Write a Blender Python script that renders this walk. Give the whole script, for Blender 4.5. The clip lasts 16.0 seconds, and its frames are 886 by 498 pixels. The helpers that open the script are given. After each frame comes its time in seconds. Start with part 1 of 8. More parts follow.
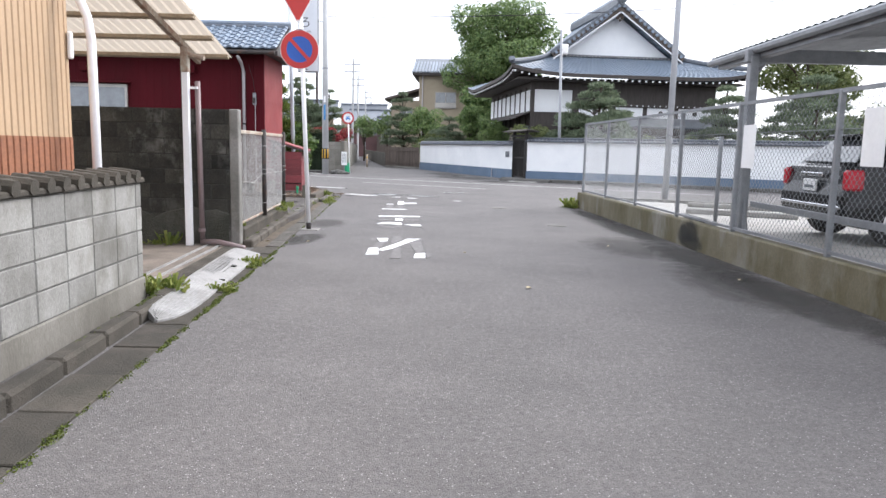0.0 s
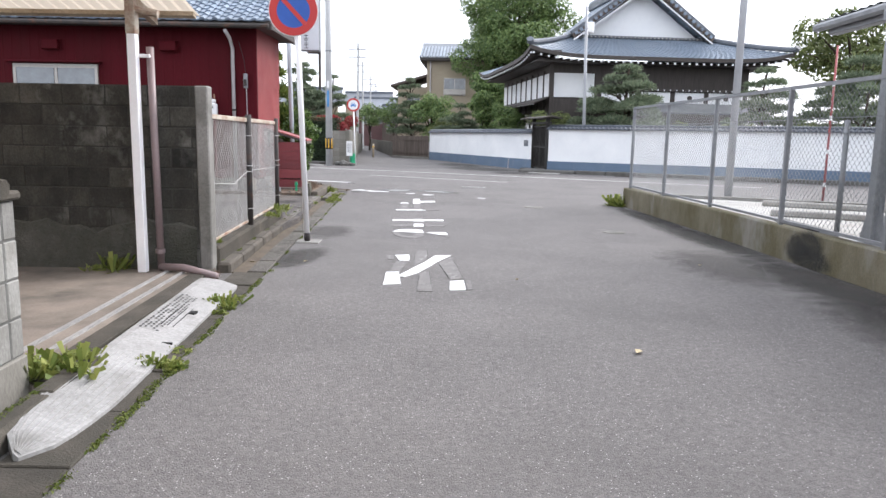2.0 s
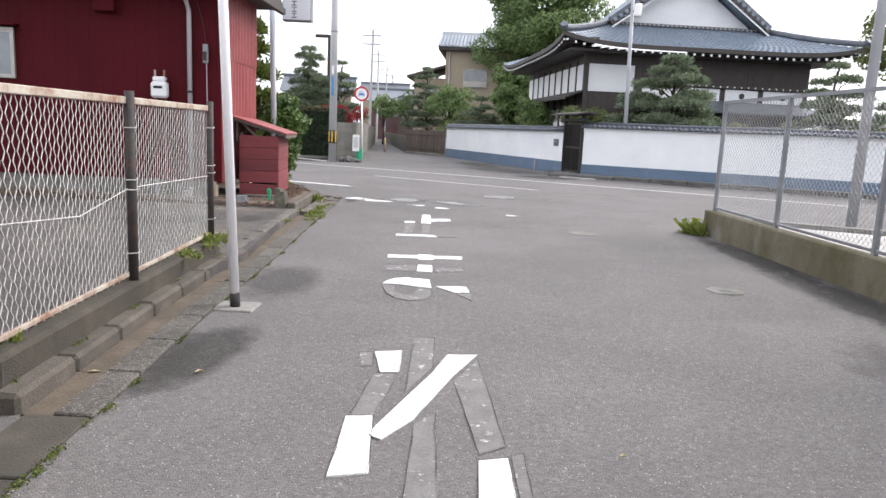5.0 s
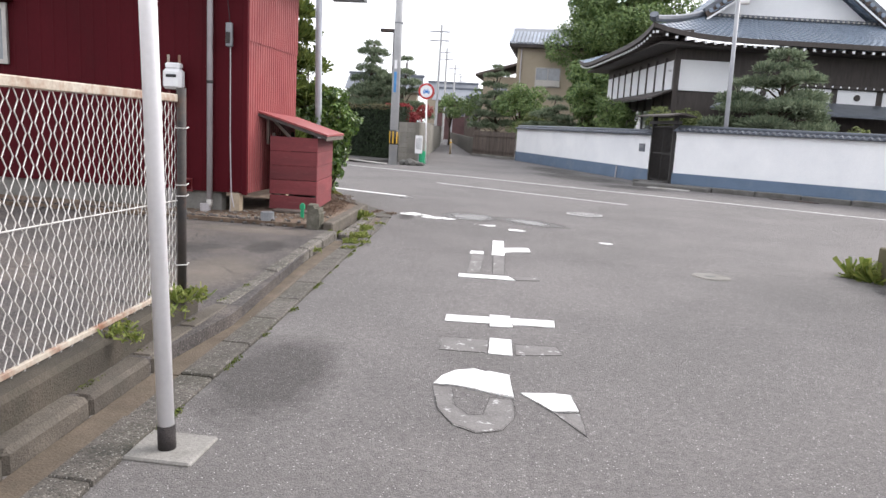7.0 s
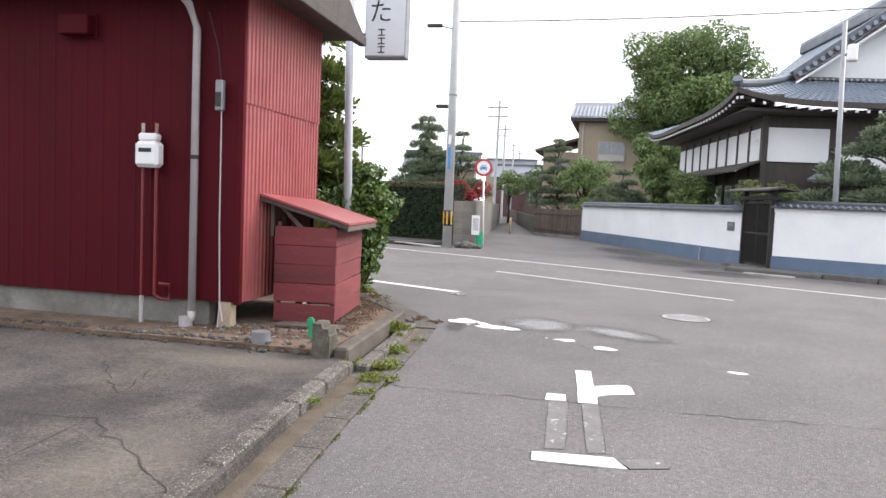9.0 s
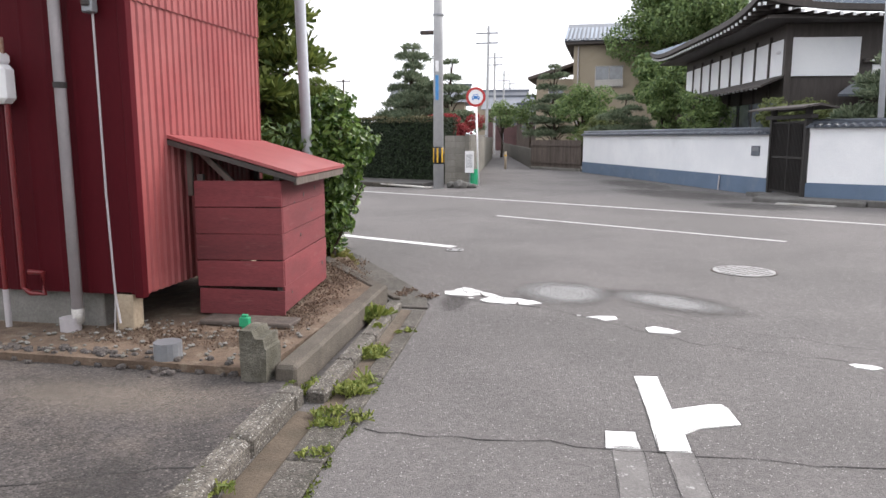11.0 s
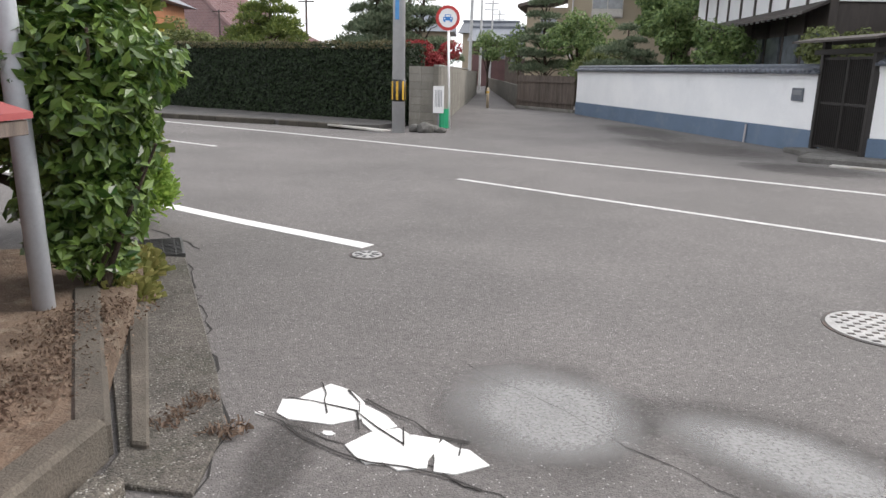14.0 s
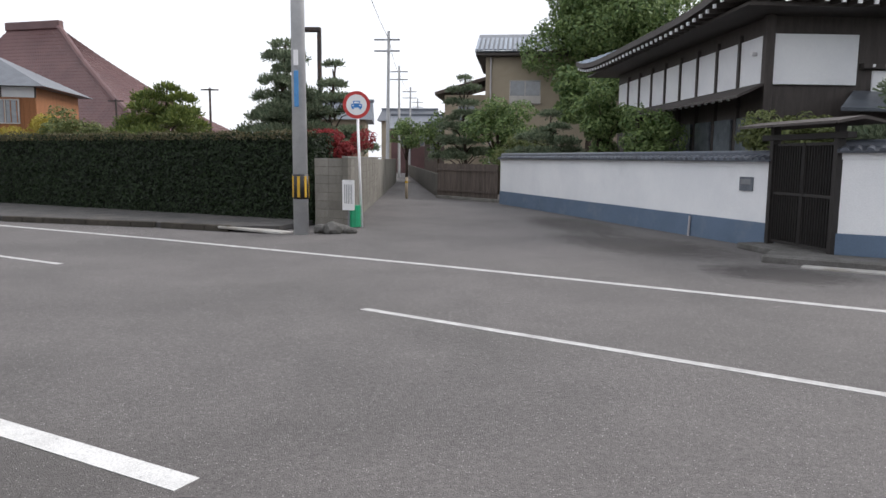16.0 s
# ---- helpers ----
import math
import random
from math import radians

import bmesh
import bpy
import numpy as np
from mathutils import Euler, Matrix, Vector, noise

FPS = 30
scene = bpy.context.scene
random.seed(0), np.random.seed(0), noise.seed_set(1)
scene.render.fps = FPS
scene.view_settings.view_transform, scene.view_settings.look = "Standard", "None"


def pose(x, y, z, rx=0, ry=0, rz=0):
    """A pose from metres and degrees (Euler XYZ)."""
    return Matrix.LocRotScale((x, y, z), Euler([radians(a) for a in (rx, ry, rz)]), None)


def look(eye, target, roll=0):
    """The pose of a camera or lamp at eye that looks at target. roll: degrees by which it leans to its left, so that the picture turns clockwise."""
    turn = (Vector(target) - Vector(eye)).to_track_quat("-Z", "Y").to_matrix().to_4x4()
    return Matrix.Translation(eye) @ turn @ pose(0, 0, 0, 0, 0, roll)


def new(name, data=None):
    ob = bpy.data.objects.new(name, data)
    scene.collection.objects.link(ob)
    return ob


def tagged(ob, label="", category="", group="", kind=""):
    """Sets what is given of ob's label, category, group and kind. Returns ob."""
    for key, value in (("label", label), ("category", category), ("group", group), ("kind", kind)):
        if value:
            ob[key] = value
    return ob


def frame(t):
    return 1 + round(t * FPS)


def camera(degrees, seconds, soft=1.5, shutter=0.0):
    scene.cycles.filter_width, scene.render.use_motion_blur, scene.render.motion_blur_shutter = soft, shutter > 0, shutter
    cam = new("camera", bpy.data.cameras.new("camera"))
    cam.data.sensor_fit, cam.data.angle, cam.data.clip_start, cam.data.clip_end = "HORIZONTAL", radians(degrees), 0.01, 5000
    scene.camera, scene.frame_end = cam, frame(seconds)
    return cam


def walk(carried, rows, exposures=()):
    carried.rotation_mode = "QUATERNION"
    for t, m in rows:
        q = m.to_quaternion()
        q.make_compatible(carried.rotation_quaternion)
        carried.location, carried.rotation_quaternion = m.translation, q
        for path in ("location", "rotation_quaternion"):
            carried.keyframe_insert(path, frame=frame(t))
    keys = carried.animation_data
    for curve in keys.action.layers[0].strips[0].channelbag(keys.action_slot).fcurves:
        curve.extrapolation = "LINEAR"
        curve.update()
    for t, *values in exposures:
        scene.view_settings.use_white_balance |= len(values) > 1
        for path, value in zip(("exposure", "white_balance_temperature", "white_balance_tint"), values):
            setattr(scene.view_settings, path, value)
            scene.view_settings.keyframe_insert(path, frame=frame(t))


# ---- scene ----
PATH = [
    (0, (0.014, -0.125, 1.361), (0.014, 1.856, 1.083), 1.3),
    (0.5, (-0.131, 0.51, 1.364), (-0.141, 2.489, 1.076), 0.8),
    (1, (-0.2, 1.135, 1.358), (-0.221, 3.112, 1.061), 0.8),
    (1.5, (-0.325, 1.756, 1.364), (-0.343, 3.732, 1.056), 0.7),
    (2, (-0.373, 2.38, 1.362), (-0.386, 4.356, 1.053), 1.0),
    (2.5, (-0.448, 3.064, 1.35), (-0.443, 5.039, 1.039), 1.4),
    (3, (-0.475, 3.665, 1.364), (-0.458, 5.64, 1.051), 2.1),
    (3.2, (-0.451, 3.918, 1.382), (-0.435, 5.893, 1.068), 2.4),
    (5.3, (-0.471, 6.627, 1.418), (-0.543, 8.599, 1.091), 2.9),
    (5.5, (-0.495, 6.947, 1.436), (-0.584, 8.918, 1.108), 3.2),
    (6, (-0.582, 7.539, 1.414), (-0.725, 9.505, 1.079), 2.8),
    (6.5, (-0.64, 8.103, 1.426), (-0.832, 10.064, 1.081), 2.8),
    (7, (-0.714, 8.726, 1.43), (-0.94, 10.685, 1.097), 3.3),
    (7.5, (-0.823, 9.367, 1.459), (-1.086, 11.325, 1.148), 3.4),
    (8, (-0.86, 9.983, 1.496), (-1.153, 11.942, 1.216), 3.8),
    (8.5, (-0.947, 10.616, 1.502), (-1.293, 12.575, 1.305), 3.2),
    (8.7, (-0.992, 10.94, 1.512), (-1.374, 12.899, 1.378), 3.1),
    (10.8, (-1.471, 13.304, 1.48), (-1.87, 15.248, 1.228), 0.0),
    (11, (-1.494, 13.555, 1.494), (-1.871, 15.495, 1.187), 0.0),
    (11.5, (-1.499, 14.208, 1.48), (-1.822, 16.141, 1.08), 0.4),
    (12, (-1.526, 14.898, 1.459), (-1.828, 16.825, 1.014), 0.2),
    (12.5, (-1.507, 15.523, 1.467), (-1.793, 17.448, 1.008), 1.2),
    (13, (-1.565, 16.205, 1.44), (-1.856, 18.131, 0.987), 1.3),
    (13.5, (-1.573, 16.9, 1.444), (-1.901, 18.815, 0.971), 1.2),
    (14, (-1.61, 17.574, 1.431), (-1.942, 19.487, 0.952), 1.4),
    (14.5, (-1.627, 18.262, 1.435), (-1.936, 20.187, 0.992), 0.8),
    (15, (-1.603, 18.875, 1.503), (-1.857, 20.82, 1.11), 0.8),
    (15.5, (-1.711, 19.508, 1.539), (-1.898, 21.475, 1.23), 0.3),
    (16, (-1.779, 20.011, 1.563), (-1.916, 21.991, 1.313), 0.5),
]
cam = camera(63.2, 16.0)
walk(cam, [(t, look(eye, target, roll)) for t, eye, target, roll in PATH], [
    (0.0, 1.16, 6250, 13), (3.0, 1.16, 6350, 13), (5.5, 1.03, 6500, 14), (8.0, 1.08, 6550, 14), (9.0, 1.12, 6550, 14), (11.0, 0.97, 6600, 14), (12.5, 1.22, 6700, 14), (13.5, 1.02, 6680, 13), (14.0, 0.82, 6680, 12), (14.5, 0.84, 6630, 12), (16.0, 0.38, 6500, 13)])

# ---- light ----
world = bpy.data.worlds.new("overcast_day")
scene.world = world
world.use_nodes = True
wn, wl = world.node_tree.nodes, world.node_tree.links
wn.clear()
sky = wn.new("ShaderNodeTexSky")
sky.sky_type, sky.sun_disc = "NISHITA", False
sky.sun_elevation, sky.sun_rotation = radians(38), radians(59)
sky.dust_density, sky.air_density = 3.0, 1.0
cloud = wn.new("ShaderNodeTexNoise")
cloud.inputs["Scale"].default_value, cloud.inputs["Detail"].default_value = 2.2, 5.0
ramp = wn.new("ShaderNodeValToRGB")
ramp.color_ramp.elements[0].position, ramp.color_ramp.elements[1].position = 0.3, 0.75
ramp.color_ramp.elements[0].color, ramp.color_ramp.elements[1].color = (0.84, 0.89, 0.96, 1), (0.97, 0.985, 1, 1)
coord = wn.new("ShaderNodeTexCoord")
wl.new(coord.outputs["Generated"], cloud.inputs["Vector"])
wl.new(cloud.outputs["Fac"], ramp.inputs["Fac"])
clear_sky, cover, blend, wout = wn.new("ShaderNodeBackground"), wn.new("ShaderNodeBackground"), wn.new("ShaderNodeMixShader"), wn.new("ShaderNodeOutputWorld")
clear_sky.inputs["Strength"].default_value, cover.inputs["Strength"].default_value = 0.12, 1.05
blend.inputs["Fac"].default_value = 0.88
wl.new(sky.outputs["Color"], clear_sky.inputs["Color"])
wl.new(ramp.outputs["Color"], cover.inputs["Color"])
wl.new(clear_sky.outputs[0], blend.inputs[1])
wl.new(cover.outputs[0], blend.inputs[2])
wl.new(blend.outputs[0], wout.inputs["Surface"])
sun = new("sun", bpy.data.lights.new("sun", "SUN"))
sun.data.energy, sun.data.angle, sun.data.color = 2.0, radians(28), (1.0, 0.97, 0.93)
sun.matrix_world = look((22, 13, 20), (0, 0, 0))


# ---- materials ----
def mat(name, c1, c2=None, rough=0.8, s1=1.5, s2=40.0, bump=0.15, metal=0.0, rnd=0.0, stretch=(1, 1, 1), spec=0.5, c3=None, s3=0.5, amount=0.5, sharp=0.12, dist=0.01, grain=0.18):
    """Two scales of noise between c1 and c2, stains of c3, grain and bump; rnd: difference from piece to piece."""
    m = bpy.data.materials.new(name)
    m.use_nodes = True
    n, l = m.node_tree.nodes, m.node_tree.links
    b = n["Principled BSDF"]
    geo, mapping = n.new("ShaderNodeNewGeometry"), n.new("ShaderNodeMapping")
    mapping.inputs["Scale"].default_value = stretch
    l.new(geo.outputs["Position"], mapping.inputs["Vector"])
    c2 = c2 or tuple(v * 0.8 for v in c1)

    def noise_tex(scale, detail):
        t = n.new("ShaderNodeTexNoise")
        t.inputs["Scale"].default_value, t.inputs["Detail"].default_value, t.inputs["Roughness"].default_value = scale, detail, 0.65
        l.new(mapping.outputs[0], t.inputs["Vector"])
        return t.outputs["Fac"]

    def mix(fac, a, bb, kind="MIX"):
        x = n.new("ShaderNodeMix")
        x.data_type, x.blend_type = "RGBA", kind
        for sock, v in ((0, fac), (6, a), (7, bb)):
            if hasattr(v, "is_linked"):
                l.new(v, x.inputs[sock])
            else:
                x.inputs[sock].default_value = v if sock == 0 else (*v, 1)
        return x.outputs[2]

    def spread(sock, lo, hi, a=0.0, z=1.0):
        r = n.new("ShaderNodeMapRange")
        r.inputs[1].default_value, r.inputs[2].default_value, r.inputs[3].default_value, r.inputs[4].default_value = lo, hi, a, z
        l.new(sock, r.inputs[0])
        return r.outputs[0]

    big, fine = noise_tex(s1, 4), noise_tex(s2, 3)
    col = mix(spread(big, 0.35, 0.65), c1, c2)
    shade = spread(fine, 0.3, 0.7, 1 - grain, 1 + grain)
    grey = n.new("ShaderNodeCombineColor")
    for i in range(3):
        l.new(shade, grey.inputs[i])
    col = mix(1.0, col, grey.outputs[0], "MULTIPLY")
    if c3:
        stain = noise_tex(s3, 6)
        col = mix(spread(stain, 1 - amount - sharp, 1 - amount + sharp), col, c3)
    if rnd:
        info = n.new("ShaderNodeObjectInfo")
        hue = n.new("ShaderNodeHueSaturation")
        l.new(spread(info.outputs["Random"], 0, 1, 1 - rnd, 1 + rnd), hue.inputs["Value"])
        l.new(col, hue.inputs["Color"])
        col = hue.outputs[0]
    l.new(col, b.inputs["Base Color"])
    b.inputs["Roughness"].default_value, b.inputs["Metallic"].default_value = rough, metal
    b.inputs["Specular IOR Level"].default_value = spec
    if bump:
        bp = n.new("ShaderNodeBump")
        bp.inputs["Strength"].default_value, bp.inputs["Distance"].default_value = bump, dist
        l.new(fine, bp.inputs["Height"])
        l.new(bp.outputs[0], b.inputs["Normal"])
    return m


def leaf_mat(name, c1, c2, rough=0.5, spec=0.4, thinness=0.3):
    """Foliage that differs from leaf to leaf."""
    m = bpy.data.materials.new(name)
    m.use_nodes = True
    n, l = m.node_tree.nodes, m.node_tree.links
    b, geo, x = n["Principled BSDF"], n.new("ShaderNodeNewGeometry"), n.new("ShaderNodeMix")
    x.data_type = "RGBA"
    x.inputs[6].default_value, x.inputs[7].default_value = (*c1, 1), (*c2, 1)
    l.new(geo.outputs["Random Per Island"], x.inputs[0])
    l.new(x.outputs[2], b.inputs["Base Color"])
    b.inputs["Roughness"].default_value, b.inputs["Specular IOR Level"].default_value = rough, spec
    thin, both = n.new("ShaderNodeBsdfTranslucent"), n.new("ShaderNodeMixShader")
    l.new(x.outputs[2], thin.inputs["Color"])
    both.inputs[0].default_value = thinness
    l.new(b.outputs[0], both.inputs[1])
    l.new(thin.outputs[0], both.inputs[2])
    l.new(both.outputs[0], n["Material Output"].inputs[0])
    return m


M_ASPHALT_LOT = mat("lot_asphalt", (0.075, 0.072, 0.07), (0.055, 0.053, 0.052), 0.95, 1.2, 90, 0.5, c3=(0.11, 0.10, 0.09), s3=1.8, amount=0.4)
M_PAINT = mat("road_paint", (0.72, 0.72, 0.71), (0.58, 0.58, 0.57), 0.7, 3, 80, 0.3, c3=(0.27, 0.265, 0.26), s3=16, amount=0.33, sharp=0.05)
M_PAINT_MID = mat("thin_road_paint", (0.50, 0.50, 0.49), (0.34, 0.335, 0.33), 0.8, 6, 90, 0.3)
M_TILE_DARK = mat("dark_coping_tile", (0.085, 0.098, 0.12), (0.06, 0.07, 0.088), 0.4, 3, 40, 0.1, rnd=0.25, grain=0.1)
M_PAINT_OLD = mat("worn_road_paint", (0.165, 0.157, 0.152), (0.118, 0.111, 0.108), 0.88, 7, 90, 0.3, c3=(0.48, 0.48, 0.47), s3=14, amount=0.37, sharp=0.05)
M_BLOCK = mat("concrete_block", (0.275, 0.272, 0.255), (0.21, 0.205, 0.19), 0.92, 2.2, 70, 0.4, rnd=0.2, c3=(0.125, 0.118, 0.10), s3=2.6, amount=0.40, stretch=(1, 1, 0.6))
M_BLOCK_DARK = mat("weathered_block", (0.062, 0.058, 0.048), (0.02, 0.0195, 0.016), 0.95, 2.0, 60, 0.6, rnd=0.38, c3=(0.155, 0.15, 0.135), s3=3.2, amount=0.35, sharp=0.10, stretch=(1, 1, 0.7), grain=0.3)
M_MORTAR = mat("mortar", (0.12, 0.118, 0.11), (0.08, 0.08, 0.075), 0.95, 3, 60, 0.3)
M_CONCRETE = mat("old_concrete", (0.24, 0.23, 0.215), (0.15, 0.145, 0.13), 0.92, 1.6, 70, 0.4, c3=(0.075, 0.075, 0.06), s3=2.2, amount=0.38, rnd=0.06)
M_CONCRETE_LIGHT = mat("light_concrete", (0.42, 0.41, 0.39), (0.33, 0.32, 0.30), 0.9, 1.2, 60, 0.3, c3=(0.22, 0.2, 0.16), s3=1.4, amount=0.35)
M_DRIVE = mat("stained_concrete", (0.22, 0.185, 0.155), (0.15, 0.125, 0.105), 0.95, 1.3, 60, 0.4, c3=(0.09, 0.078, 0.066), s3=1.6, amount=0.42)
M_MOSSY = mat("mossy_concrete", (0.165, 0.148, 0.105), (0.085, 0.075, 0.036), 0.95, 1.3, 70, 0.5, c3=(0.235, 0.228, 0.21), s3=1.6, amount=0.36, stretch=(1, 1, 0.5))
M_GUTTER = mat("gutter_concrete", (0.085, 0.073, 0.059), (0.042, 0.037, 0.029), 0.95, 2.2, 80, 0.8, c3=(0.032, 0.029, 0.022), s3=3.4, amount=0.45, sharp=0.25, rnd=0.22)
M_KERB = mat("pale_worn_kerb", (0.13, 0.11, 0.09), (0.072, 0.061, 0.05), 0.95, 2.5, 80, 0.9, c3=(0.062, 0.056, 0.045), s3=7, amount=0.42, sharp=0.25, rnd=0.15, grain=0.3)
M_KERB_DARK = mat("mottled_gutter_concrete", (0.095, 0.078, 0.06), (0.047, 0.039, 0.03), 0.95, 2.2, 80, 0.9, c3=(0.045, 0.042, 0.03), s3=5, amount=0.43, sharp=0.25, rnd=0.2, grain=0.3)
M_SOIL = mat("dry_soil", (0.17, 0.12, 0.085), (0.095, 0.065, 0.045), 1.0, 3, 45, 0.8, c3=(0.25, 0.21, 0.16), s3=9, amount=0.35, dist=0.02)
# Red cladding in two tones: shaded front dark, sunlit side bright.
M_RED = mat("red_metal_shaded", (0.073, 0.0048, 0.009), (0.058, 0.0042, 0.0075), 0.7, 0.9, 30, 0.06, c3=(0.06, 0.009, 0.011), s3=0.9, amount=0.3, stretch=(1, 1, 0.35), spec=0.12, grain=0.07)
M_RED_BRIGHT = mat("red_sheet_lit", (0.285, 0.06, 0.061), (0.225, 0.046, 0.048), 0.5, 1.2, 40, 0.06, c3=(0.34, 0.105, 0.10), s3=2.0, amount=0.35, sharp=0.3, grain=0.07)
M_RED_WOOD = mat("red_painted_plank", (0.185, 0.034, 0.039), (0.125, 0.024, 0.028), 0.72, 2, 50, 0.3, rnd=0.18, c3=(0.25, 0.115, 0.105), s3=7, amount=0.27, stretch=(0.5, 0.5, 2.5))
M_TILE = mat("glazed_roof_tile", (0.20, 0.25, 0.315), (0.14, 0.18, 0.235), 0.30, 2.5, 30, 0.1, rnd=0.2, spec=0.7, grain=0.1)
M_TILE_RIDGE = mat("grey_ridge_tile", (0.12, 0.135, 0.155), (0.08, 0.09, 0.11), 0.4, 2.5, 30, 0.15, rnd=0.2)
M_PLASTER = mat("white_plaster", (0.78, 0.79, 0.80), (0.70, 0.715, 0.735), 0.85, 0.7, 50, 0.08, c3=(0.60, 0.61, 0.62), s3=0.6, amount=0.28, grain=0.05)
M_BLUE = mat("blue_grey_paint", (0.115, 0.165, 0.24), (0.095, 0.14, 0.205), 0.8, 1.0, 50, 0.1, c3=(0.16, 0.20, 0.25), s3=1.5, amount=0.35, grain=0.08)
M_DARKWOOD = mat("dark_stained_wood", (0.062, 0.052, 0.047), (0.042, 0.035, 0.032), 0.7, 3, 40, 0.2, stretch=(4, 4, 0.6))
M_GREYWOOD = mat("weathered_grey_wood", (0.12, 0.095, 0.08), (0.07, 0.055, 0.047), 0.85, 4, 50, 0.3, rnd=0.2, stretch=(4, 4, 0.4))
M_GALV = mat("galvanised_steel", (0.25, 0.26, 0.275), (0.19, 0.20, 0.215), 0.5, 5, 60, 0.05, metal=0.35, grain=0.08)
M_WIRE = mat("plastic_coated_wire", (0.52, 0.51, 0.49), (0.40, 0.39, 0.37), 0.6, 5, 60, 0.0)
M_WIRE_GREY = mat("grey_wire", (0.21, 0.22, 0.23), (0.16, 0.17, 0.18), 0.5, 5, 60, 0.0, metal=0.4)
M_RUSTDARK = mat("dark_rusty_steel", (0.05, 0.04, 0.035), (0.03, 0.028, 0.028), 0.75, 6, 50, 0.2, c3=(0.15, 0.06, 0.03), s3=5, amount=0.35)
M_RUSTPALE = mat("pale_rusty_rail", (0.42, 0.38, 0.32), (0.33, 0.27, 0.21), 0.75, 3, 50, 0.2, c3=(0.19, 0.075, 0.04), s3=6, amount=0.42)
M_WHITEPAINT = mat("white_painted_steel", (0.86, 0.85, 0.86), (0.80, 0.79, 0.81), 0.4, 2, 40, 0.03, c3=(0.5, 0.45, 0.4), s3=3, amount=0.22, grain=0.03)
M_POLE = mat("utility_pole_concrete", (0.46, 0.465, 0.47), (0.38, 0.385, 0.395), 0.75, 2, 60, 0.1, grain=0.08)
M_STEELPOLE = mat("pale_steel_pole", (0.62, 0.65, 0.70), (0.53, 0.56, 0.61), 0.5, 1.5, 50, 0.04, metal=0.0, c3=(0.35, 0.28, 0.24), s3=4, amount=0.25, grain=0.05)
M_GREYPOLE = mat("grey_painted_pole", (0.34, 0.35, 0.37), (0.28, 0.29, 0.31), 0.5, 1.5, 50, 0.04, grain=0.05)
M_GATE = mat("black_brown_lattice", (0.016, 0.013, 0.012), (0.011, 0.009, 0.008), 0.6, 3, 40, 0.1)
M_BLOCK_OLD = mat("aged_block", (0.25, 0.238, 0.212), (0.17, 0.16, 0.138), 0.93, 1.6, 70, 0.4, rnd=0.12, c3=(0.10, 0.092, 0.075), s3=1.7, amount=0.42, sharp=0.25, stretch=(1, 1, 0.4))
M_MORTAR_OLD = mat("aged_mortar", (0.15, 0.14, 0.12), (0.11, 0.10, 0.085), 0.95, 3, 60, 0.3)
M_MORTAR_DARK = mat("dark_mortar", (0.045, 0.043, 0.037), (0.028, 0.027, 0.024), 0.95, 3, 60, 0.3)
M_BLACK = mat("black_plastic", (0.012, 0.012, 0.013), (0.009, 0.009, 0.01), 0.5, 3, 40, 0.0)
M_YELLOW = mat("yellow_band", (0.62, 0.36, 0.02), (0.5, 0.3, 0.03), 0.6, 4, 50, 0.0)
M_SIGNRED = mat("sign_red", (0.50, 0.035, 0.03), (0.44, 0.03, 0.03), 0.45, 3, 30, 0.0, grain=0.03)
M_SIGNBLUE = mat("sign_blue", (0.02, 0.10, 0.42), (0.018, 0.085, 0.37), 0.45, 3, 30, 0.0, grain=0.03)
M_SIGNWHITE = mat("sign_white", (0.80, 0.80, 0.80), (0.74, 0.74, 0.75), 0.45, 3, 30, 0.0, grain=0.03)
M_SIGNCAR = mat("sign_car_blue", (0.03, 0.20, 0.55), (0.03, 0.18, 0.5), 0.45, 3, 30, 0.0, grain=0.03)
M_GREEN = mat("green_plastic", (0.01, 0.32, 0.15), (0.01, 0.26, 0.12), 0.5, 3, 30, 0.0, grain=0.04)
M_BEIGE = mat("beige_render", (0.34, 0.29, 0.215), (0.30, 0.255, 0.19), 0.9, 0.8, 40, 0.1, c3=(0.27, 0.22, 0.15), s3=0.7, amount=0.3, grain=0.06)
M_BEIGESHEET = mat("cream_corrugated_sheet", (0.43, 0.30, 0.185), (0.385, 0.265, 0.16), 0.55, 1.2, 30, 0.05, grain=0.05)
M_BROWNSHEET = mat("brown_sheet", (0.27, 0.11, 0.055), (0.22, 0.09, 0.045), 0.6, 3, 30, 0.05)
M_GLASS = mat("window_glass", (0.16, 0.18, 0.20), (0.12, 0.135, 0.15), 0.06, 1, 5, 0.0, spec=1.0)
M_ALU = mat("aluminium_frame", (0.42, 0.40, 0.37), (0.36, 0.34, 0.32), 0.45, 4, 50, 0.0, metal=0.4)
M_BARK = mat("bark", (0.075, 0.055, 0.04), (0.045, 0.033, 0.026), 0.95, 5, 35, 0.7, stretch=(3, 3, 0.7), dist=0.03)
M_PLASTICROOF = leaf_mat("weathered_polycarbonate", (0.46, 0.40, 0.33), (0.52, 0.455, 0.37), 0.6, 0.3, 0.6)
M_TIMBER = mat("pale_timber", (0.45, 0.37, 0.27), (0.35, 0.28, 0.2), 0.8, 3, 40, 0.1)
M_PIPE_MAUVE = mat("mauve_downpipe", (0.23, 0.17, 0.17), (0.19, 0.145, 0.145), 0.5, 3, 40, 0.0, grain=0.04)
M_PIPE_PALE = mat("pale_grey_downpipe", (0.45, 0.42, 0.43), (0.38, 0.36, 0.37), 0.5, 3, 40, 0.0, grain=0.05)
